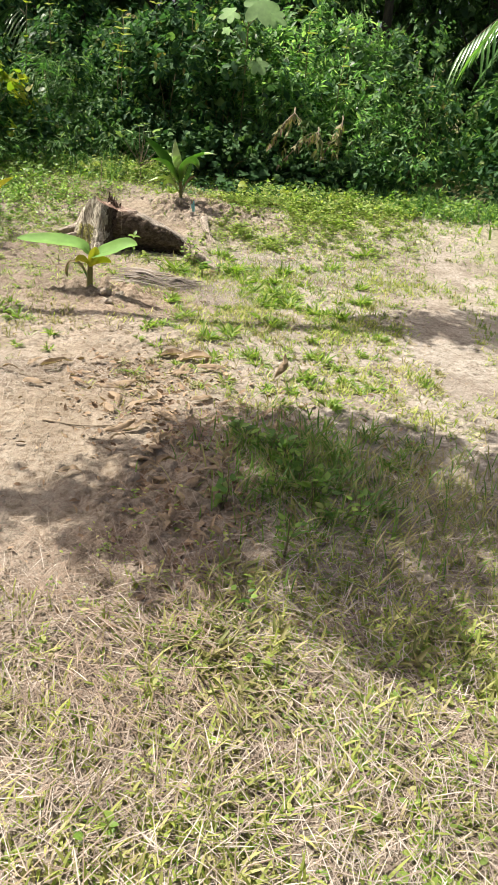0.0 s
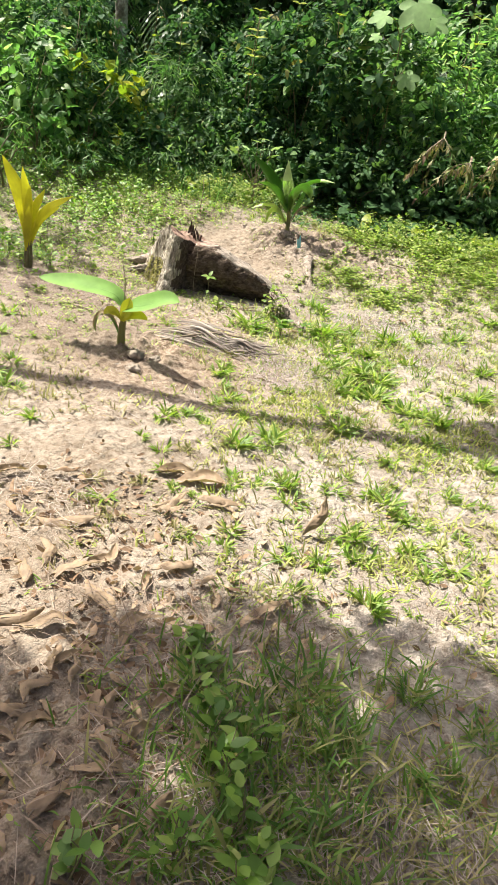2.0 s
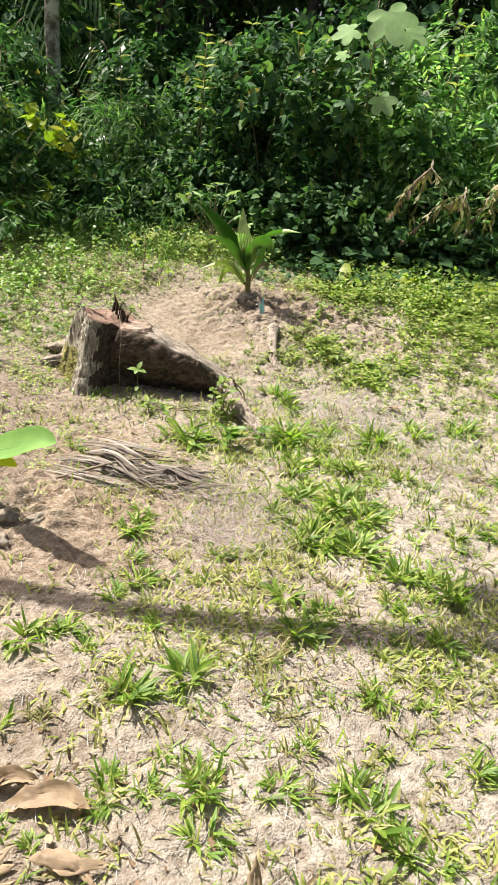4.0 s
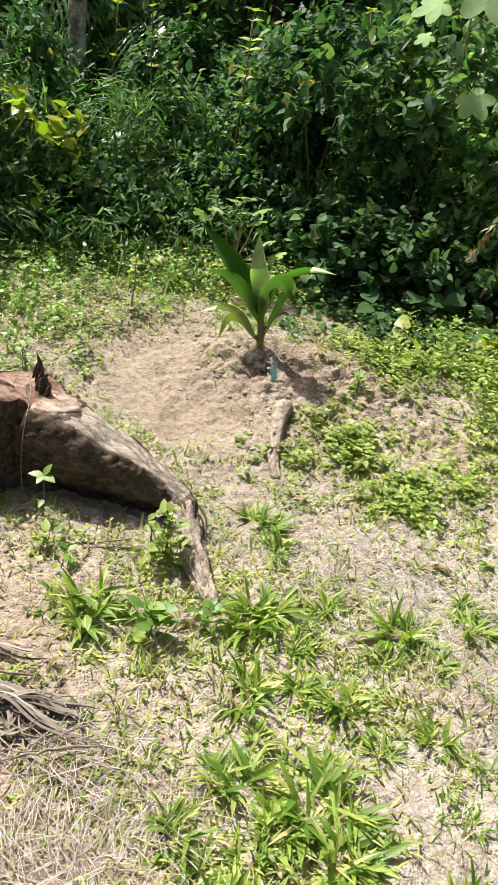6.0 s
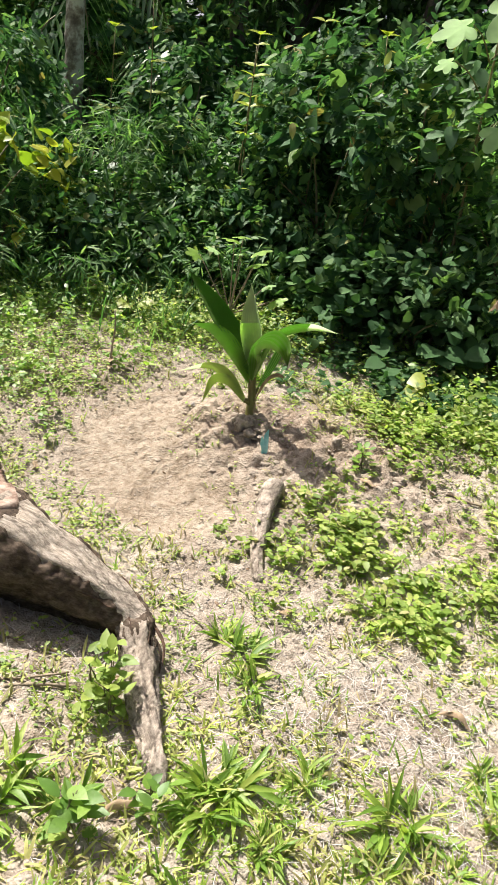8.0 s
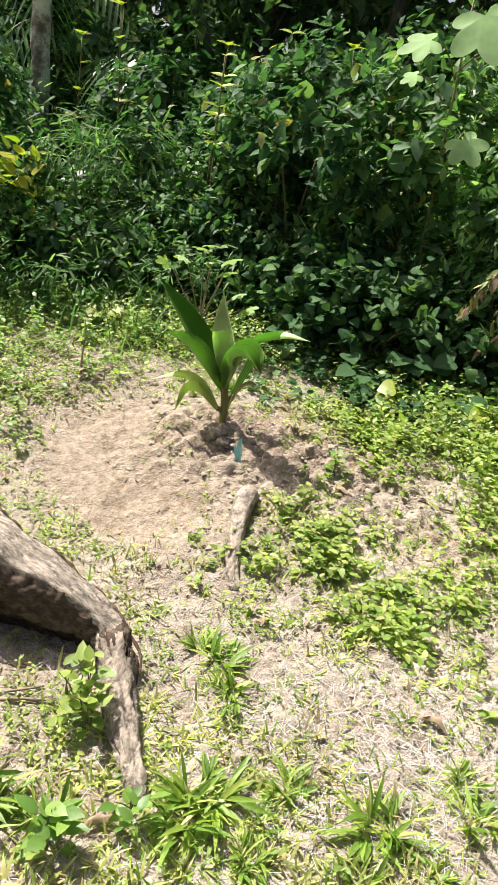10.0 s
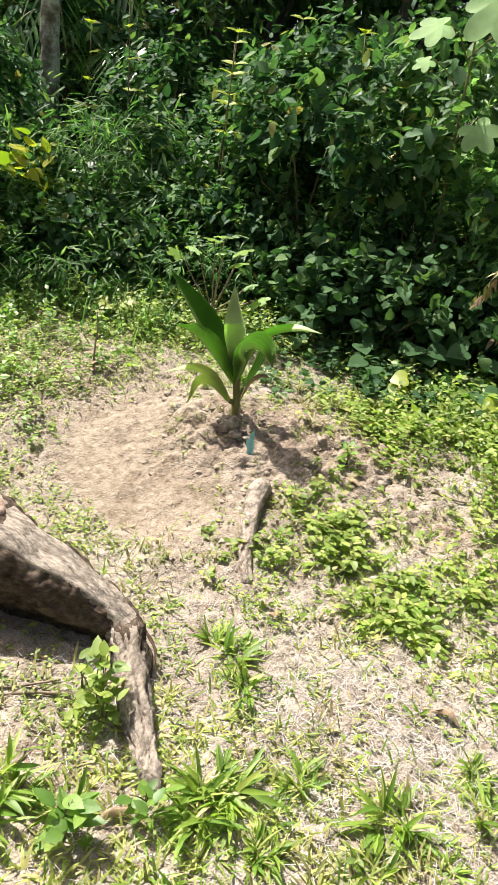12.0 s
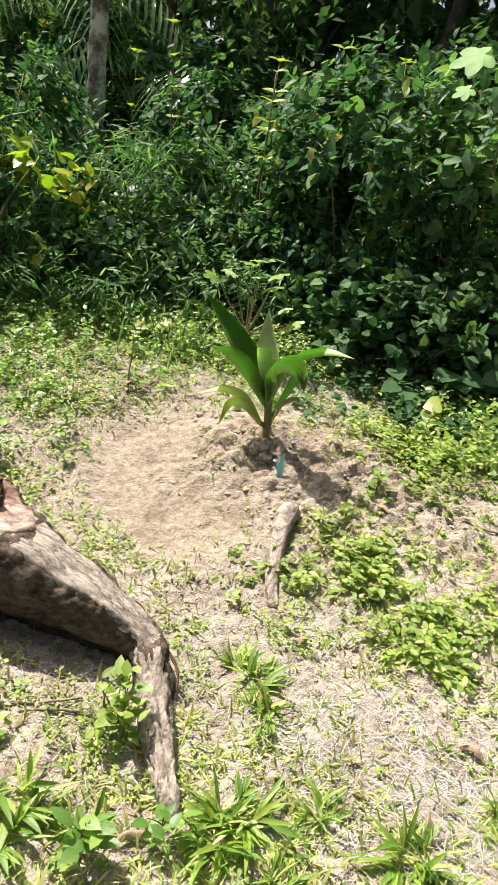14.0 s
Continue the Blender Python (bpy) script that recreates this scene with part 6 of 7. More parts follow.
    mat_of("clearing_weeds", 1000, (-3.0, -1.0, 5.3, 8.0), lambda x, y: np.clip((0.9 * spot(x, y, -2.05, 7.2, 0.6, 0.65) + 0.9 * spot(x, y, -2.2, 6.3, 0.45, 0.5) + 0.5 * spot(x, y, -1.6, 7.5, 0.4, 0.3) + 0.8 * spot(x, y, -1.95, 5.62, 0.25, 0.18)) * (0.75 + 0.7 * waves(x, y, 3.5, 59)), 0, 1), WEED, "leafy green weeds spreading into the clearing", 0.12, 0.034, 9)
    mat_of("edge_herbs", 1300, (-3.6, -0.6, 6.4, 8.6), lambda x, y: 0.8 * edge(x, y - 0.2), WEED, "leafy green herbs at the thicket edge", 0.17, 0.036, 12)
    mat_of("sunny_weeds", 2200, (-2.0, -0.4, 7.8, 8.95), lambda x, y: np.clip(1.2 * spot(x, y, -1.3, 8.3, 0.45, 0.28) + 1.1 * spot(x, y, -0.8, 8.45, 0.3, 0.2), 0, 1), CARPET, "sunlit yellow-green weeds at the thicket foot", 0.20, 0.028, 12)
    mat_of("shaded_weeds", 1300, (-0.7, 1.0, 7.6, 8.7), lambda x, y: np.clip(0.8 * spot(x, y, 0.05, 8.2, 0.5, 0.32) * (0.8 + 0.6 * waves(x, y, 4, 71)), 0, 1), VINE, "dull green weeds in the shade of the thicket", 0.12, 0.055, 7)
    mat_of("pale_weeds", 1500, (-0.2, 1.6, 0.3, 1.9), lambda x, y: np.clip(0.15 + 0.7 * step(0.25, 0.8, x) + 0.5 * waves(x, y, 4, 73), 0, 1), CARPET, "pale green weeds among dry straw", 0.04, 0.019, 6)
    mat_of("right_edge_herbs", 800, (0.3, 3.6, 7.6, 8.9), lambda x, y: np.clip(step(7.8, 8.2, y), 0, 1), WEED, "leafy green herbs at the thicket edge", 0.20, 0.05, 10)
    x, y = spread(7000, -3.4, 3.4, 7.4, 8.9, lambda x, y: np.clip(step(7.7, 8.3, y) * step(-1.0, -1.3, x) + step(7.8, 8.4, y) * step(0.9, 1.3, x), 0, 1), rng)
    n = len(x)
    l0 = rng.uniform(0.05, 0.6, n)
    v = blades(on_ground(x, y, -0.003), rng.uniform(0, 6.28, n), rng.uniform(0.10, 0.32, n), rng.uniform(0.005, 0.011, n), l0, l0 + rng.uniform(0.3, 1.3, n), 5)
    tagged(part("edge_grass", v, BAMBOO), "long arching grass at the thicket edge", "grass", kind="stuff")

    # rough grass on the rest of the clearing
    x, y = spread(46000, -16, 16, -14, 9, lambda x, y: step(0.05, 0.5, np.hypot(np.maximum(np.abs(x) - 2.5, 0), np.maximum(np.abs(y - 4.2) - 4.1, 0))) * np.clip(0.5 + 0.5 * waves(x, y, 0.9, 81), 0, 1), rng)
    n = len(x)
    l0 = rng.uniform(0.2, 0.9, n)
    v = blades(on_ground(x, y, -0.005), rng.uniform(0, 6.28, n), rng.uniform(0.08, 0.24, n), rng.uniform(0.02, 0.05, n), l0, l0 + rng.uniform(0.3, 1.1, n), 2)
    tagged(part("rough_grass", v, GRASS), "rough patchy grass over the rest of the clearing", "grass", kind="stuff")

    # loose clods and stones
    def lump(seed):
        bm = bmesh.new()
        bmesh.ops.create_icosphere(bm, subdivisions=1, radius=1.0)
        for p in bm.verts:
            p.co *= 0.9 + 0.5 * noise.noise(p.co * 1.3 + Vector((seed * 5.1, 0, 0))) + 0.45 * noise.noise(p.co * 3.3 + Vector((0, seed, 0)))
            p.co.z *= 0.55
        v = np.array([p.co[:] for p in bm.verts])
        f = np.array([[p.index for p in q.verts] for q in bm.faces])
        bm.free()
        return v, f
    def rugged(size, seed):
        """A larger crumbly clod."""
        bm = bmesh.new()
        bmesh.ops.create_icosphere(bm, subdivisions=4, radius=1.0)
        for p in bm.verts:
            q = p.co + Vector((seed * 0.37, 0, 0))
            p.co *= 0.85 + 0.45 * noise.noise(q * 1.1) + 0.22 * noise.noise(q * 2.9) + 0.10 * noise.noise(q * 8.5) + 0.06 * noise.noise(q * 18)
            p.co.z *= 0.75
        v = np.array([p.co[:] for p in bm.verts]) * size
        f = np.array([[p.index for p in q.verts] for q in bm.faces])
        bm.free()
        return v, f
    forms = [lump(i) for i in range(6)]
    x, y = spread(90000, -1.9, 1.9, 1.3, 8.1, lambda x, y: np.clip(0.9 * dug(x, y) + 0.20 + 0.2 * waves(x, y, 3, 63) + 0.25 * spot(x, y, -0.8, 5.72, 0.6, 0.15) + 0.4 * spot(x, y, -0.235, 3.034, 0.5, 0.3), 0.02, 1) * (1 - 0.55 * scraped(x, y)), rng)
    x, y = x[:15000], y[:15000]
    n = len(x)
    size = 0.002 + 0.008 * rng.random(n) ** 5.0
    px, py = spread(14000, -1.0, 0.5, 6.5, 7.8, lambda x, y: np.clip(0.8 * spot(x, y, -0.42, 7.12, 0.30, 0.28) + 0.5 * spot(x, y, 0.2, 7.2, 0.3, 0.2) + 0.03, 0, 1) * (1 - 0.9 * scraped(x, y)), rng)
    px, py = np.concatenate([x, px]), np.concatenate([y, py])
    size = np.concatenate([size, 0.003 + 0.018 * rng.random(len(px) - n) ** 4])
    x, y, n = px, py, len(px)
    kind = rng.integers(6, size=n)
    turn = rng.uniform(0, 6.28, n)
    pieces = []
    for k in range(6):
        v, f = forms[k]
        m = kind == k
        c, s = np.cos(turn[m])[:, None], np.sin(turn[m])[:, None]
        w = np.stack([v[None, :, 0] * c - v[None, :, 1] * s, v[None, :, 0] * s + v[None, :, 1] * c, np.repeat(v[None, :, 2], m.sum(), 0)], -1) * size[m][:, None, None]
        w += on_ground(x[m], y[m], size[m] * 0.15 + 0.002)[:, None]
        pieces.append((w.reshape(-1, 3), (f[None] + (np.arange(m.sum()) * len(v))[:, None, None]).reshape(-1, 3)))
    tagged(new("soil_clods", mesh_from("soil_clods", *joined(*pieces), CLOD, False)), "loose crumbly soil clods", "soil clods", kind="stuff")
    for a, b, size, mat, label in ((-0.42, 7.155, 0.055, DARK_CLOD, "large grey soil clod under the palm seedling"), (-0.37, 7.13, 0.032, DARK_CLOD, "grey crumbly clod of dug soil"), (-0.72, 7.28, 0.016, STONE, "small pale stone on soil"), (-0.62, 4.36, 0.045, CLOD, "dug soil clod beside the banana plant"),
                                   (-0.52, 4.40, 0.035, CLOD, "dug soil clod beside the banana plant"), (-0.58, 4.25, 0.04, CLOD, "dug soil clod beside the banana plant"), (-0.02, 7.30, 0.03, CLOD, "brown crumbly clod of dug soil"), (0.07, 7.36, 0.035, CLOD, "brown crumbly clod of dug soil"), (0.3, 7.2, 0.03, CLOD, "brown crumbly clod of dug soil"), (1.16, 5.9, 0.03, STONE, "small pale stone on soil")):
        v, f = forms[rng.integers(6)]
        ob = part("stone" if mat is STONE else "soil_clod", rugged(size, int(a * 100)), mat)
        ob.location = ground_point(a, b, size * 0.25)
        tagged(ob, label, "stone" if mat is STONE else "clod", "clods")


build_cover()


# ---- the thicket ----
DARK = "dense dark green shrub in a tangled thicket"
LIT = "leafy shrub with slender sunlit leaves in a thicket"
front = [
    ("shrub", -0.75, 9.32, 0.75, 0.60, 1.62, 430, 9, 0.115, 0.054, SMALL, HEDGE, DARK),
    ("shrub", -0.05, 9.28, 0.60, 0.58, 1.60, 260, 9, 0.118, 0.052, SMALL, HEDGE_MID, DARK),
    ("shrub", 0.50, 9.18, 0.45, 0.45, 1.50, 180, 9, 0.095, 0.040, SMALL, HEDGE_BRIGHT, LIT),
    ("shrub", 0.72, 8.92, 0.42, 0.36, 0.72, 120, 8, 0.115, 0.034, LANCE, HEDGE_BRIGHT, LIT),
    ("shrub", 1.35, 8.88, 0.45, 0.38, 0.78, 126, 8, 0.115, 0.034, LANCE, HEDGE_BRIGHT, LIT),
    ("shrub", 2.00, 8.95, 0.45, 0.38, 0.80, 120, 8, 0.115, 0.034, LANCE, HEDGE_BRIGHT, LIT),
    ("shrub", 0.85, 9.38, 0.50, 0.40, 1.18, 156, 9, 0.120, 0.036, LANCE, HEDGE_BRIGHT, LIT),
    ("shrub", 1.58, 9.36, 0.50, 0.42, 1.25, 156, 9, 0.120, 0.036, LANCE, HEDGE_BRIGHT, LIT),
]
front += [
    ("shrub", 2.35, 9.50, 0.55, 0.45, 1.25, 144, 9, 0.090, 0.042, SMALL, HEDGE_MID, DARK),
    ("shrub", 0.65, 9.92, 0.60, 0.50, 1.75, 180, 9, 0.125, 0.038, LANCE, HEDGE_BRIGHT, LIT),
    ("shrub", 1.45, 9.95, 0.60, 0.50, 1.80, 180, 9, 0.125, 0.038, LANCE, HEDGE_BRIGHT, LIT),
    ("shrub", 2.30, 10.05, 0.65, 0.50, 1.80, 168, 9, 0.100, 0.042, SMALL, HEDGE_MID, DARK),
    ("shrub", -1.50, 9.80, 0.65, 0.60, 1.45, 370, 9, 0.108, 0.052, SMALL, HEDGE, DARK),
    ("shrub", -2.25, 9.9, 0.65, 0.60, 1.40, 330, 9, 0.108, 0.052, SMALL, HEDGE, DARK),
    ("shrub", -3.30, 8.7, 0.75, 0.65, 1.35, 420, 9, 0.085, 0.042, SMALL, HEDGE, DARK),
    ("shrub", -4.30, 8.6, 0.90, 0.8, 1.5, 420, 9, 0.09, 0.045, SMALL, HEDGE_BRIGHT, LIT),
]
for i, a in enumerate(front):
    shrub(*a, seed=20 + i, group="thicket shrubs", lean=-0.15)
for i, (x, y, rx, ry, h) in enumerate([(-1.75, 8.90, 0.45, 0.30, 0.56), (-2.3, 8.88, 0.45, 0.4, 0.95), (-1.35, 8.6, 0.35, 0.25, 0.30), (-2.9, 8.45, 0.45, 0.45, 0.95), (-2.5, 7.7, 0.35, 0.35, 0.28), (-3.5, 7.7, 0.6, 0.6, 1.0), (-2.0, 8.2, 0.3, 0.25, 0.25), (-3.1, 7.1, 0.45, 0.45, 0.55), (-2.1, 9.25, 0.45, 0.35, 1.0), (-1.1, 8.75, 0.3, 0.2, 0.32)]):
    shrub("slender_grass", x, y, rx, ry, h, 95 if h > 0.55 else 60, 7, 0.17 if h > 0.55 else 0.12, 0.019, SLIM, BAMBOO, "tall slender-leaved grass clump with arching pale blades", "grass", seed=60 + i, group="tall grass clumps", droop=0.5, stems=9)
for i, (x, y, rx, ry, h) in enumerate([(-1.1, 9.0, 0.3, 0.25, 0.6), (-1.6, 8.95, 0.32, 0.25, 0.65), (-2.05, 8.9, 0.32, 0.25, 0.75), (-2.5, 8.6, 0.3, 0.25, 0.75), (-1.35, 8.72, 0.32, 0.2, 0.36), (-1.85, 8.62, 0.35, 0.2, 0.4), (-2.25, 8.45, 0.3, 0.25, 0.42), (-2.75, 8.35, 0.35, 0.3, 0.6), (-1.35, 9.2, 0.35, 0.25, 0.95), (-1.9, 9.25, 0.35, 0.25, 1.0)]):
    shrub("leafy_weed", x, y, rx, ry, h, 130, 7, 0.075, 0.038, OVATE, HEDGE_MID, "leafy weed with small bright leaves in tall grass", "weed", seed=280 + i, group="tall leafy weeds", stems=5)
for i, (x, y, rx, ry, h) in enumerate([(-2.72, 8.25, 0.40, 0.35, 1.0), (-3.2, 7.95, 0.5, 0.4, 1.1)]):
    shrub("yellow_shrub", x, y, rx, ry, h, 90 if i else 34, 5, 0.11, 0.08, HEART, HEDGE_BRIGHT if i else YELLOW_LEAF, "shrub with broad yellow-green leaves at the thicket edge", seed=80 + i, group="broad-leaved shrubs", stems=6)
for i, (x, y, h) in enumerate([(-0.45, 8.68, 0.42), (0.05, 8.72, 0.45), (0.55, 8.75, 0.34), (1.05, 8.72, 0.32), (1.6, 8.75, 0.32), (-0.75, 8.9, 0.40)]):
    shrub("vine_mound", x, y, 0.40, 0.28, h, 100, 6, 0.076, 0.073, HEART, VINE, "mound of heart-shaped vine leaves at the thicket foot", "vine", seed=90 + i, group="vine mounds", stems=4)
for i, (x, y) in enumerate([(-5.2, 10.2), (-3.9, 10.4), (-2.6, 10.6), (-1.5, 10.5), (-0.4, 10.7), (0.7, 10.7), (1.8, 10.9), (4.2, 10.4), (5.4, 9.4), (-5.6, 8.4), (3.5, 12.4), (5.0, 12.0)]):
    shrub("shrub", x, y + 0.4, 0.95, 0.8, 1.75 + 0.25 * math.sin(i * 1.7), 330, 8, 0.14, 0.068, SMALL, (HEDGE_MID if x > 0.3 else HEDGE) if i % 3 else FAR, "tall dark shrub behind the thicket", seed=120 + i, group="back shrubs", stems=6)


def withered_branch(x, y, z, seed):
    """A broken, drooping branch with half-dead leaves."""
    rng = np.random.default_rng(seed)
    top = thing("withered_branch", (x, y, z), "broken pale branch with withered yellow-brown leaves", "branch", "withered branches")
    for i in range(4):
        e = np.array([rng.normal() * 0.2, -0.1 - 0.1 * rng.random(), -0.15 - 0.25 * rng.random()])
        line = curve([(0, 0.1, 0.05), (0, 0, 0), e * 0.5 + np.array([0, -0.05, 0.04]), e], 9)
        part("twig", tube(line, np.linspace(0.006, 0.002, 9), 5), TWIG, top)
        at = line[3:]
        part("foliage", sprigs(at, np.tile(e, (len(at), 1)), np.full(len(at), 0.08), 3, 0.10, 0.030, LANCE, rng, 0.9), DEAD if i == 1 else GRASS_DRY, top)


for i, (x, y, z) in enumerate([(0.68, 8.62, 1.22), (0.98, 8.6, 1.05), (1.25, 8.7, 1.2)]):
    withered_branch(x, y, z, 140 + i)


def broad_leaf_sapling():
    """The big pale lobed leaves that stand over the thicket."""
    top = thing("broad_leaf_sapling", ground_point(0.05, 9.05), "slim sapling with very large pale green lobed leaves", "sapling")
    part("stem", tube(curve([(0, 0, -0.03), (0.02, 0, 0.6), (0.0, -0.05, 1.3), (-0.02, -0.1, 2.0)], 14), np.linspace(0.014, 0.005, 14), 7), STEM, top)
    for x, y, z, gx, size in ((-0.14, -0.25, 1.77, -0.9, 0.17), (0.05, -0.28, 1.93, 0.2, 0.27), (0.20, -0.25, 1.79, 1.0, 0.18), (0.10, -0.30, 1.32, 0.35, 0.16), (-0.20, -0.2, 1.6, -0.6, 0.09)):
        e = np.array([x, y, z])
        s = np.array([-0.01 - 0.02 * (z > 1.5), -0.06, min(z, 1.95) - 0.15])
        part("leaf_stalk", tube(curve([s, (s + e) / 2 + np.array([0, 0, 0.03]), e], 6), np.linspace(0.005, 0.003, 6), 5), STEM, top)
        lobed_leaf(e, (gx, -0.25, -0.30), (0.1 * gx - 0.15, -0.75, 0.75), size, BIG_LEAF, top, lobes=5)


broad_leaf_sapling()


def yellow_spray(x, y, z, seed):
    top = thing("leafy_shoot", (x, y, float(height(x, y))), "young shoot with bright yellow-green tip leaves", "shoot", "young shoots")
    rng = np.random.default_rng(seed)
    h = z - float(height(x, y))
    line = curve([(0, 0, -0.03), (0.03 * rng.normal(), 0, h * 0.5), (0.05 * rng.normal(), -0.05, h)], 10)
    part("stem", tube(line, np.linspace(0.008, 0.003, 10), 6), STEM, top)
    at = line[-4:]
    for p in at:
        for k in range(3):
            a = rng.uniform(0, 6.28)
            part("leaf", leaves(p[None], np.array([[math.cos(a), math.sin(a), 0.3]]), np.array([[0, -0.4, 1.0]]), 0.10 * rng.uniform(0.7, 1.2), 0.055, OVATE), YELLOW_LEAF, top)


for i, (x, y, z) in enumerate([(-1.45, 9.15, 2.02), (-1.32, 9.05, 1.95), (-2.55, 9.3, 1.98), (-2.35, 9.4, 2.2), (0.75, 9.1, 2.25), (-0.55, 9.2, 2.1), (1.2, 9.2, 2.15), (-1.0, 9.3, 2.15)]):
    yellow_spray(x, y, z, 150 + i)


# ---- trees and palms behind ----
def leaf_cloud(centres, radius, count, length, width, rng, shape=FAR_LEAF):
    c = np.asarray(centres, float)
    i = rng.integers(len(c), size=count)
    d = unit(rng.normal(size=(count, 3))) * (rng.random(count) ** 0.4)[:, None]
    at = c[i] + d * np.asarray(radius)[i][:, None] * np.array([1, 1, 0.7])
    way = unit(d + rng.normal(scale=0.5, size=(count, 3)))
    return sprigs(at, way, np.full(count, 0.22), 5, length, width, shape, rng, 0.4)


def tree(x, y, h, r, seed, label, bark=TRUNK_DARK, crown_from=0.45, clumps=9, twigs=260, leaf=0.16, material=FAR, wide=0.35, name="tree", group="wood trees"):
    rng = np.random.default_rng(seed)
    top = thing(name, ground_point(x, y), label, "tree", group)
    line = curve([(0, 0, -0.1), (0.03 * rng.normal(), 0.03 * rng.normal(), h * 0.35), (0.06 * rng.normal(), 0.06 * rng.normal(), h * 0.7), (0.1 * rng.normal(), 0.1 * rng.normal(), h * 0.97)], 20)
    part("trunk", tube(line, np.interp(np.linspace(0, 1, 20), [0, 0.06, 1], [r * 1.5, r, r * 0.3]), 14, r * 0.12, seed, 1, 7), bark, top)
    cs, rs = [], []
    for i in range(clumps):
        z = h * rng.uniform(crown_from, 1.0)
        a = rng.uniform(0, 6.28)
        d = h * wide * rng.uniform(0.2, 0.6)
        c = np.array([d * math.cos(a), d * math.sin(a), z])
        cs.append(c)
        rs.append(h * 0.12 * rng.uniform(0.8, 1.4))
        s = line[int(19 * min(1, max(0.2, z / h - 0.15)))]
        part("limb", tube(curve([s, (s + c) / 2 + np.array([0, 0, 0.08]), c], 8), np.linspace(r * 0.35, 0.008, 8), 6), bark, top)
    part("crown", leaf_cloud(cs, np.array(rs), twigs, leaf, leaf * 0.5, rng), material, top)
    return top


def snag():
    top = thing("dead_trunk", ground_point(-3.06, 9.52), "pale lichen-spotted bare dead tree trunk behind the thicket", "tree trunk")
    line = curve([(0.03, 0, -0.1), (0.0, 0, 0.8), (-0.015, 0, 1.6), (0.0, 0, 2.75)], 30)
    part("trunk", tube(line, np.linspace(0.085, 0.062, 30), 20, 0.014, 3, 1, 8), TRUNK, top)
    part("dead_stub", tube(curve([(0.0, 0, 1.9), (0.1, -0.06, 2.05), (0.16, -0.1, 2.25)], 8), np.linspace(0.022, 0.006, 8), 8, 0.004, 3, 1, 20), TRUNK, top)


snag()
wood_a = tree(-1.2, 13.2, 5.6, 0.10, 4, "dark wood tree in deep shade", twigs=420, clumps=14, crown_from=0.25)
wood_b = tree(0.6, 13.8, 6.2, 0.12, 5, "dark wood tree in deep shade", twigs=420, clumps=14, crown_from=0.22)
wood_c = tree(-4.4, 12.8, 5.8, 0.11, 6, "dark wood tree in deep shade", twigs=420, clumps=14, crown_from=0.25)
kinds = (wood_a, wood_b, wood_c)
rng = np.random.default_rng(17)
for i, (x, y) in enumerate([(-2.9, 12.1), (-4.8, 12.0), (-2.8, 13.6), (2.2, 13.4), (4.2, 14.2), (-6.2, 12.2), (-7.4, 10.6), (6.2, 13.2), (7.6, 11.4), (-0.3, 15.6), (-3.6, 15.4), (2.9, 15.8), (5.6, 16.0), (-6.6, 15.0), (-9.0, 12.0), (9.2, 13.5)]):
    k = copy_thing(kinds[i % 3], pose(*ground_point(x, y), 0, 0, rng.uniform(0, 360)))
    k.scale = (1, 1, rng.uniform(0.9, 1.15))


def wall_of_woods():
    """Undergrowth and deep wood behind the shrubs."""
    rng = np.random.default_rng(24)
    n = 9500
    at = np.stack([rng.uniform(-9, 9, n), rng.uniform(13.4, 18, n), 7.5 * rng.random(n) ** 0.8], 1)
    at[:, 2] += height(at[:, 0], at[:, 1])
    v = sprigs(at, rng.normal(size=(n, 3)), np.full(n, 0.4), 5, 0.30, 0.20, FAR_LEAF, rng, 0.5)
    tagged(part("deep_wood", v, FAR), "deep dark undergrowth of the wood", "woods", kind="stuff")
    n = 3500
    at = np.stack([rng.uniform(-7, 7, n), rng.uniform(9.0, 13.5, n), 0.6 * rng.random(n)], 1)
    at[:, 2] += height(at[:, 0], at[:, 1])
    v = sprigs(at, rng.normal(size=(n, 3)), np.full(n, 0.25), 5, 0.13, 0.08, FAR_LEAF, rng, 0.2)
    tagged(part("undergrowth", v, HEDGE), "dark leafy undergrowth beneath the thicket", "undergrowth", kind="stuff")


wall_of_woods()


def ring_of_woods():
    rng = np.random.default_rng(23)
    cs, rs = [], []
    for i in range(130):
        a = rng.uniform(0, 2 * np.pi)
        d = rng.uniform(20, 38)
        x, y = d * math.cos(a), 4 + d * math.sin(a)
        for k in range(3):
            cs.append((x + rng.normal(), y + rng.normal(), float(height(x, y)) + 1.2 + 2.0 * k))
            rs.append(1.7)
    v = leaf_cloud(cs, np.array(rs), 3600, 0.75, 0.5, rng)
    tagged(part("far_woods", v, FAR), "distant green woods round the clearing", "woods", kind="stuff")


ring_of_woods()


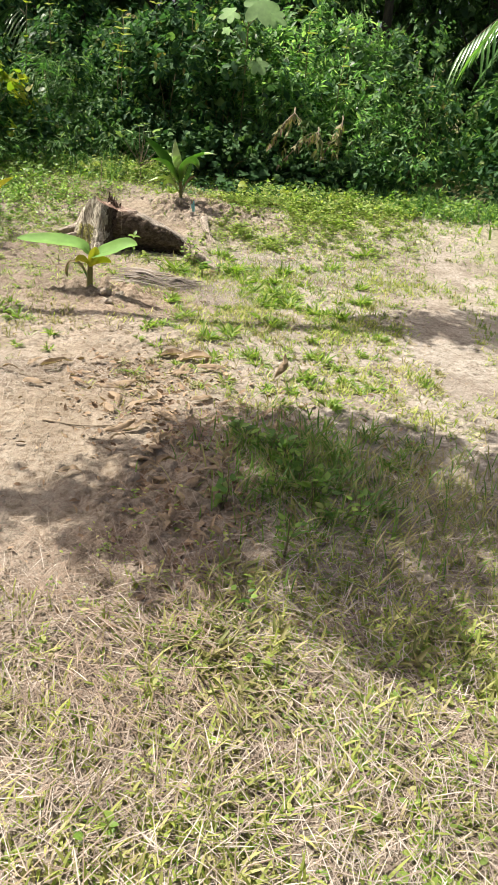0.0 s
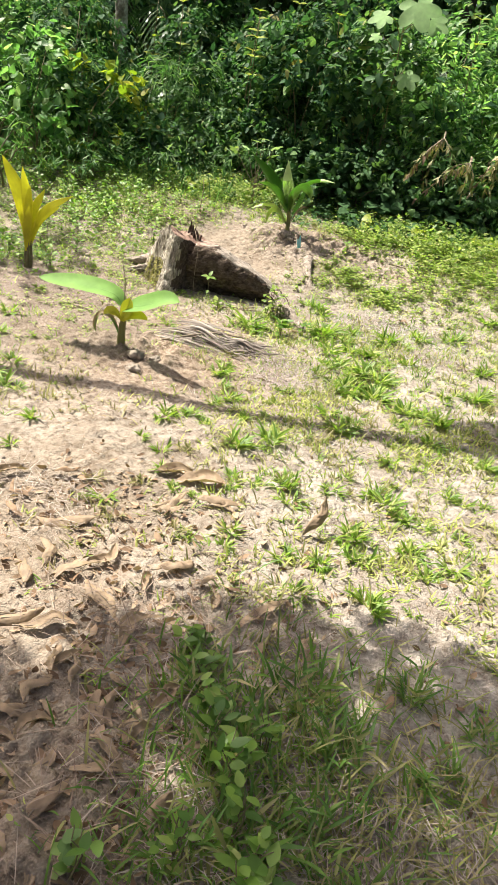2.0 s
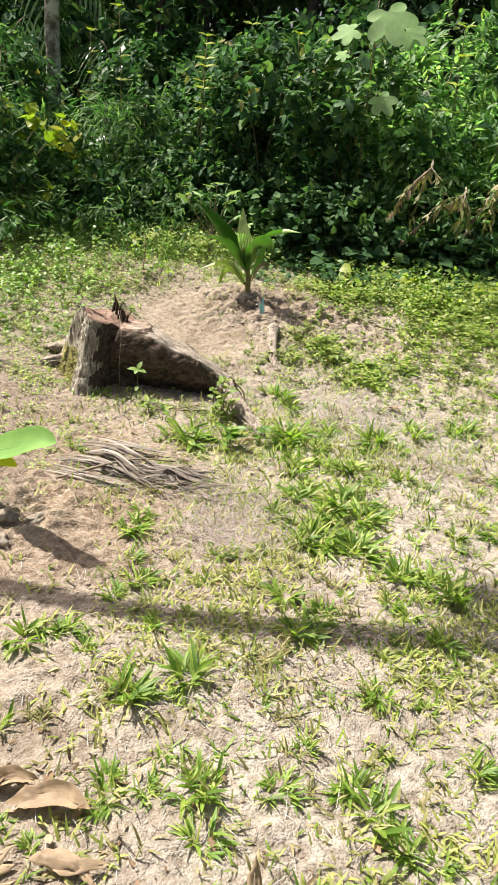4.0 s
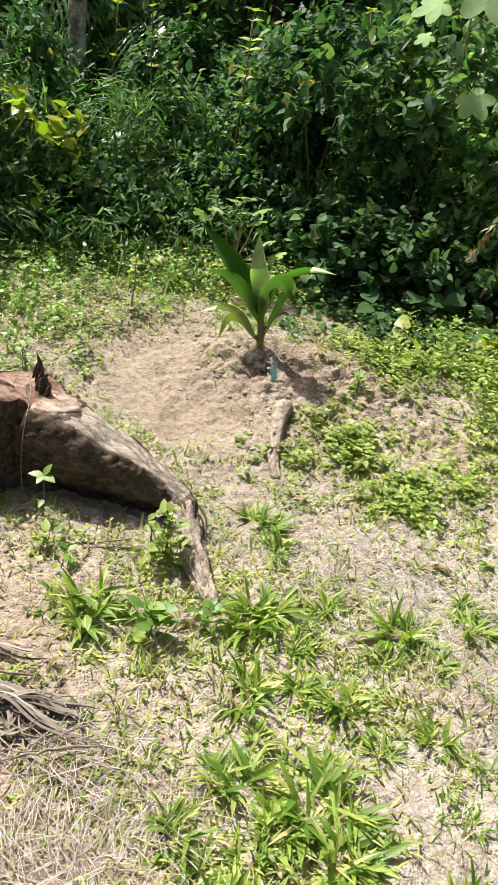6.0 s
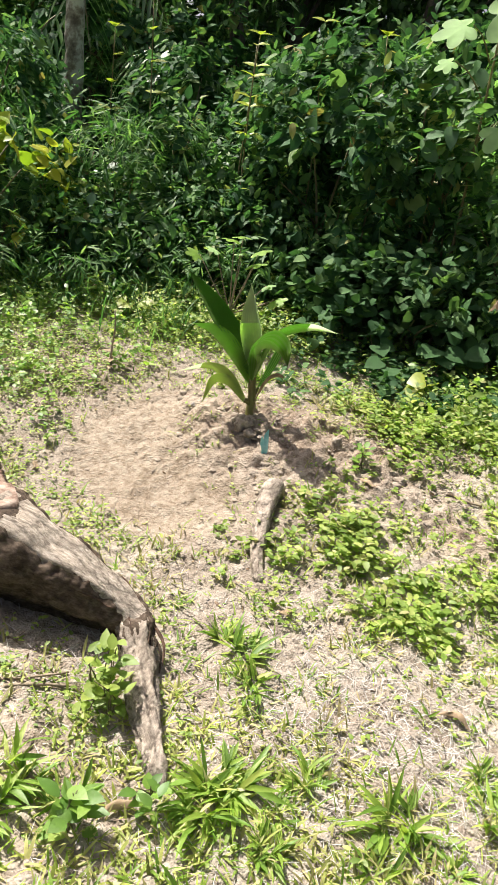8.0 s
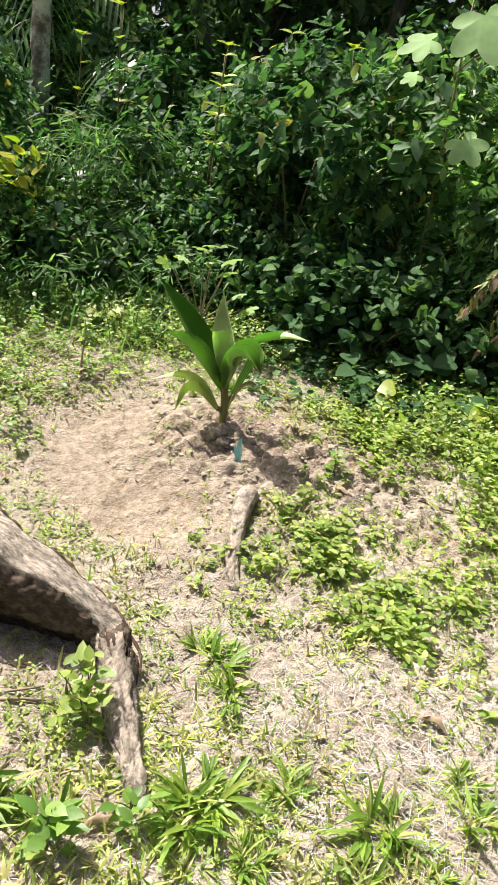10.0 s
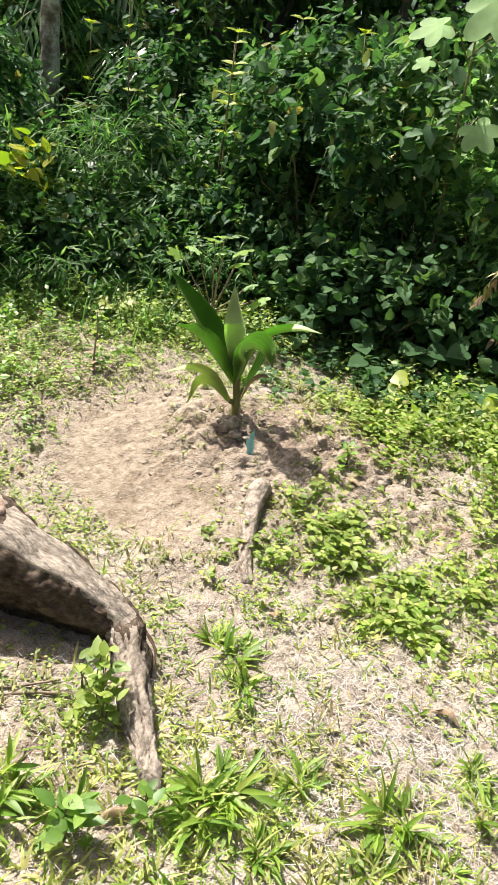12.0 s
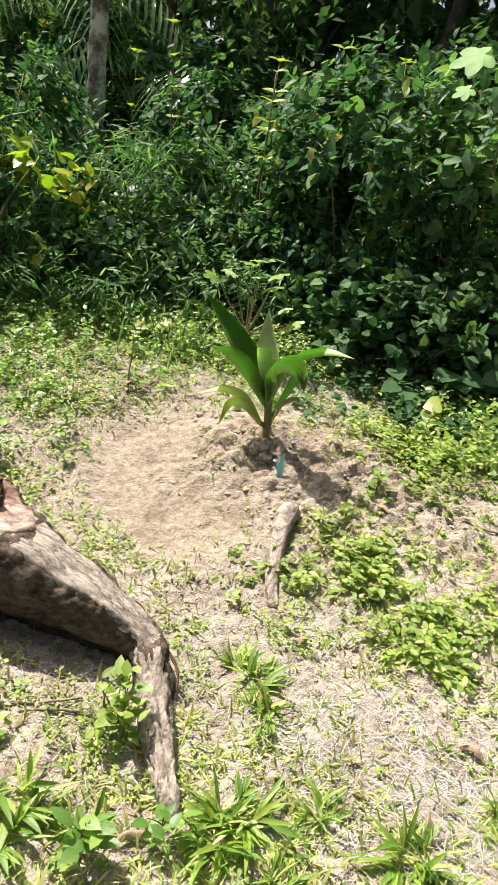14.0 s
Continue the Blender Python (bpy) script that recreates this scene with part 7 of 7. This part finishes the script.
def feather_palm(x, y, trunk_h, fronds, seed, reach, label, lo=-0.2, hi=6.1):
    rng = np.random.default_rng(seed)
    top = thing("feather_palm", ground_point(x, y), label, "palm", "understorey palms")
    part("trunk", tube(curve([(0, 0, -0.05), (0.02, 0, trunk_h * 0.5), (0, 0, trunk_h)], 10), np.linspace(0.07, 0.05, 10), 10, 0.006, seed, 1, 10), TRUNK_DARK, top)
    for i in range(fronds):
        a = lo + (hi - lo) * (i + 0.5 * rng.random()) / fronds
        out = np.array([math.cos(a), math.sin(a), 0])
        rise = rng.uniform(0.25, 0.75)
        s = np.array([0, 0, trunk_h])
        line = curve([s, s + out * reach * 0.3 + np.array([0, 0, reach * rise * 0.5]), s + out * reach * 0.7 + np.array([0, 0, reach * rise * 0.45]), s + out * reach + np.array([0, 0, -reach * 0.15])], 26)
        fr = part("frond", tube(line, np.linspace(0.014, 0.003, 26), 5), STEM, top)
        way = unit(np.gradient(line, axis=0))[4:]
        at = np.repeat(line[4:], 2, 0)
        w2 = np.repeat(way, 2, 0)
        side = unit(np.cross(w2, np.array([0, 0, 1.0]))) * np.where(np.arange(len(at)) % 2, 1, -1)[:, None]
        go = side + w2 * 0.6 - np.array([0, 0, 0.45])
        part("foliage", leaves(at, go, np.array([0, 0, 1.0]) + 0 * go, reach * 0.36 * rng.uniform(0.85, 1.1, len(at)), 0.038, LANCE, 0.3, 0.3), PALM_LEAF, fr)


feather_palm(-4.6, 10.9, 1.6, 9, 5, 1.7, "dark feather palm with glossy drooping leaflets in the wood")
feather_palm(-3.6, 11.2, 1.1, 8, 6, 1.5, "dark feather palm with glossy drooping leaflets in the wood")
feather_palm(4.2, 9.5, 2.0, 9, 7, 1.5, "feather palm with pale drooping leaflets at the clearing edge")


# ---- the tree that shades the near ground ----
def shade_tree():
    top = thing("shade_tree", ground_point(-6.0, 5.9), "broad-leaved tree overhanging the clearing", "tree")
    rng = np.random.default_rng(29)
    part("trunk", tube(curve([(0, 0, -0.1), (0.05, 0.0, 1.2), (0.1, -0.05, 2.4), (0.0, 0.0, 4.4)], 18), np.linspace(0.15, 0.06, 18), 14, 0.02, 3, 1, 7), TRUNK, top)
    base = np.array(top.location)

    def over(x, y, h):
        """The place at height h whose shadow falls on (x, y)."""
        return np.array([x + SUN_WAY.x / SUN_WAY.z * h, y + SUN_WAY.y / SUN_WAY.z * h, h]) - base

    def bough(points, r0, r1):
        part("limb", tube(curve(points, 18), np.linspace(r0, r1, 18), 8, r1 * 0.2, 4, 1, 9), TRUNK, top)

    fork = np.array([0.1, -0.05, 2.4])
    bough([fork, over(-1.933, 3.809, 3.0), over(-1.085, 3.909, 3.05), over(-0.317, 4.03, 3.1), over(0.558, 4.152, 3.1), over(1.346, 4.385, 3.1), over(1.955, 4.717, 3.1)], 0.062, 0.040)
    bough([fork, over(-1.6, 1.80, 3.3), over(-0.7, 1.74, 3.5), over(-0.2, 1.77, 3.5), over(0.4, 1.90, 3.5), over(1.1, 2.1, 3.5)], 0.14, 0.03)
    cs = [over(*c) for c in ((0.02, 1.76, 3.5), (0.10, 2.10, 3.5), (0.26, 1.58, 3.4), (0.32, 1.90, 3.5), (0.30, 2.26, 3.5), (0.50, 2.48, 3.6), (0.55, 1.62, 3.4), (0.60, 2.02, 3.5), (0.75, 2.45, 3.6), (0.85, 1.70, 3.4), (0.88, 2.10, 3.5),
                             (1.00, 2.60, 3.6), (1.22, 1.75, 3.4), (1.30, 2.28, 3.5), (1.50, 2.60, 3.5), (1.50, 2.0, 3.4), (0.90, 1.32, 3.4), (1.75, 2.3, 3.5))]
    rs = np.array([0.15, 0.11, 0.18, 0.22, 0.17, 0.19, 0.22, 0.24, 0.22, 0.24, 0.22, 0.18, 0.24, 0.22, 0.18, 0.24, 0.13, 0.24])
    part("crown", leaf_cloud(cs, rs, 600, 0.15, 0.075, rng), HEDGE, top)
    tail = [over(*c) for c in ((-0.45, 1.76, 3.5), (-0.30, 1.80, 3.5), (-0.15, 1.82, 3.5), (-0.08, 1.66, 3.5))]
    part("crown", leaf_cloud(tail, np.array([0.04, 0.05, 0.08, 0.10]), 36, 0.13, 0.05, rng), HEDGE, top)
    far = [over(*c) for c in ((1.397, 4.473, 3.1), (1.755, 4.717, 3.1), (2.142, 4.8, 3.1), (2.408, 4.95, 3.1), (1.914, 4.529, 3.1))]
    part("crown", leaf_cloud(far, np.array([0.16, 0.22, 0.22, 0.24, 0.2]), 220, 0.14, 0.07, rng), HEDGE, top)
    own = [np.array([rng.normal() * 0.7, rng.normal() * 0.7, rng.uniform(3.4, 5.2)]) for i in range(10)]
    part("crown", leaf_cloud(own, np.full(10, 0.5), 380, 0.16, 0.08, rng), HEDGE, top)


shade_tree()
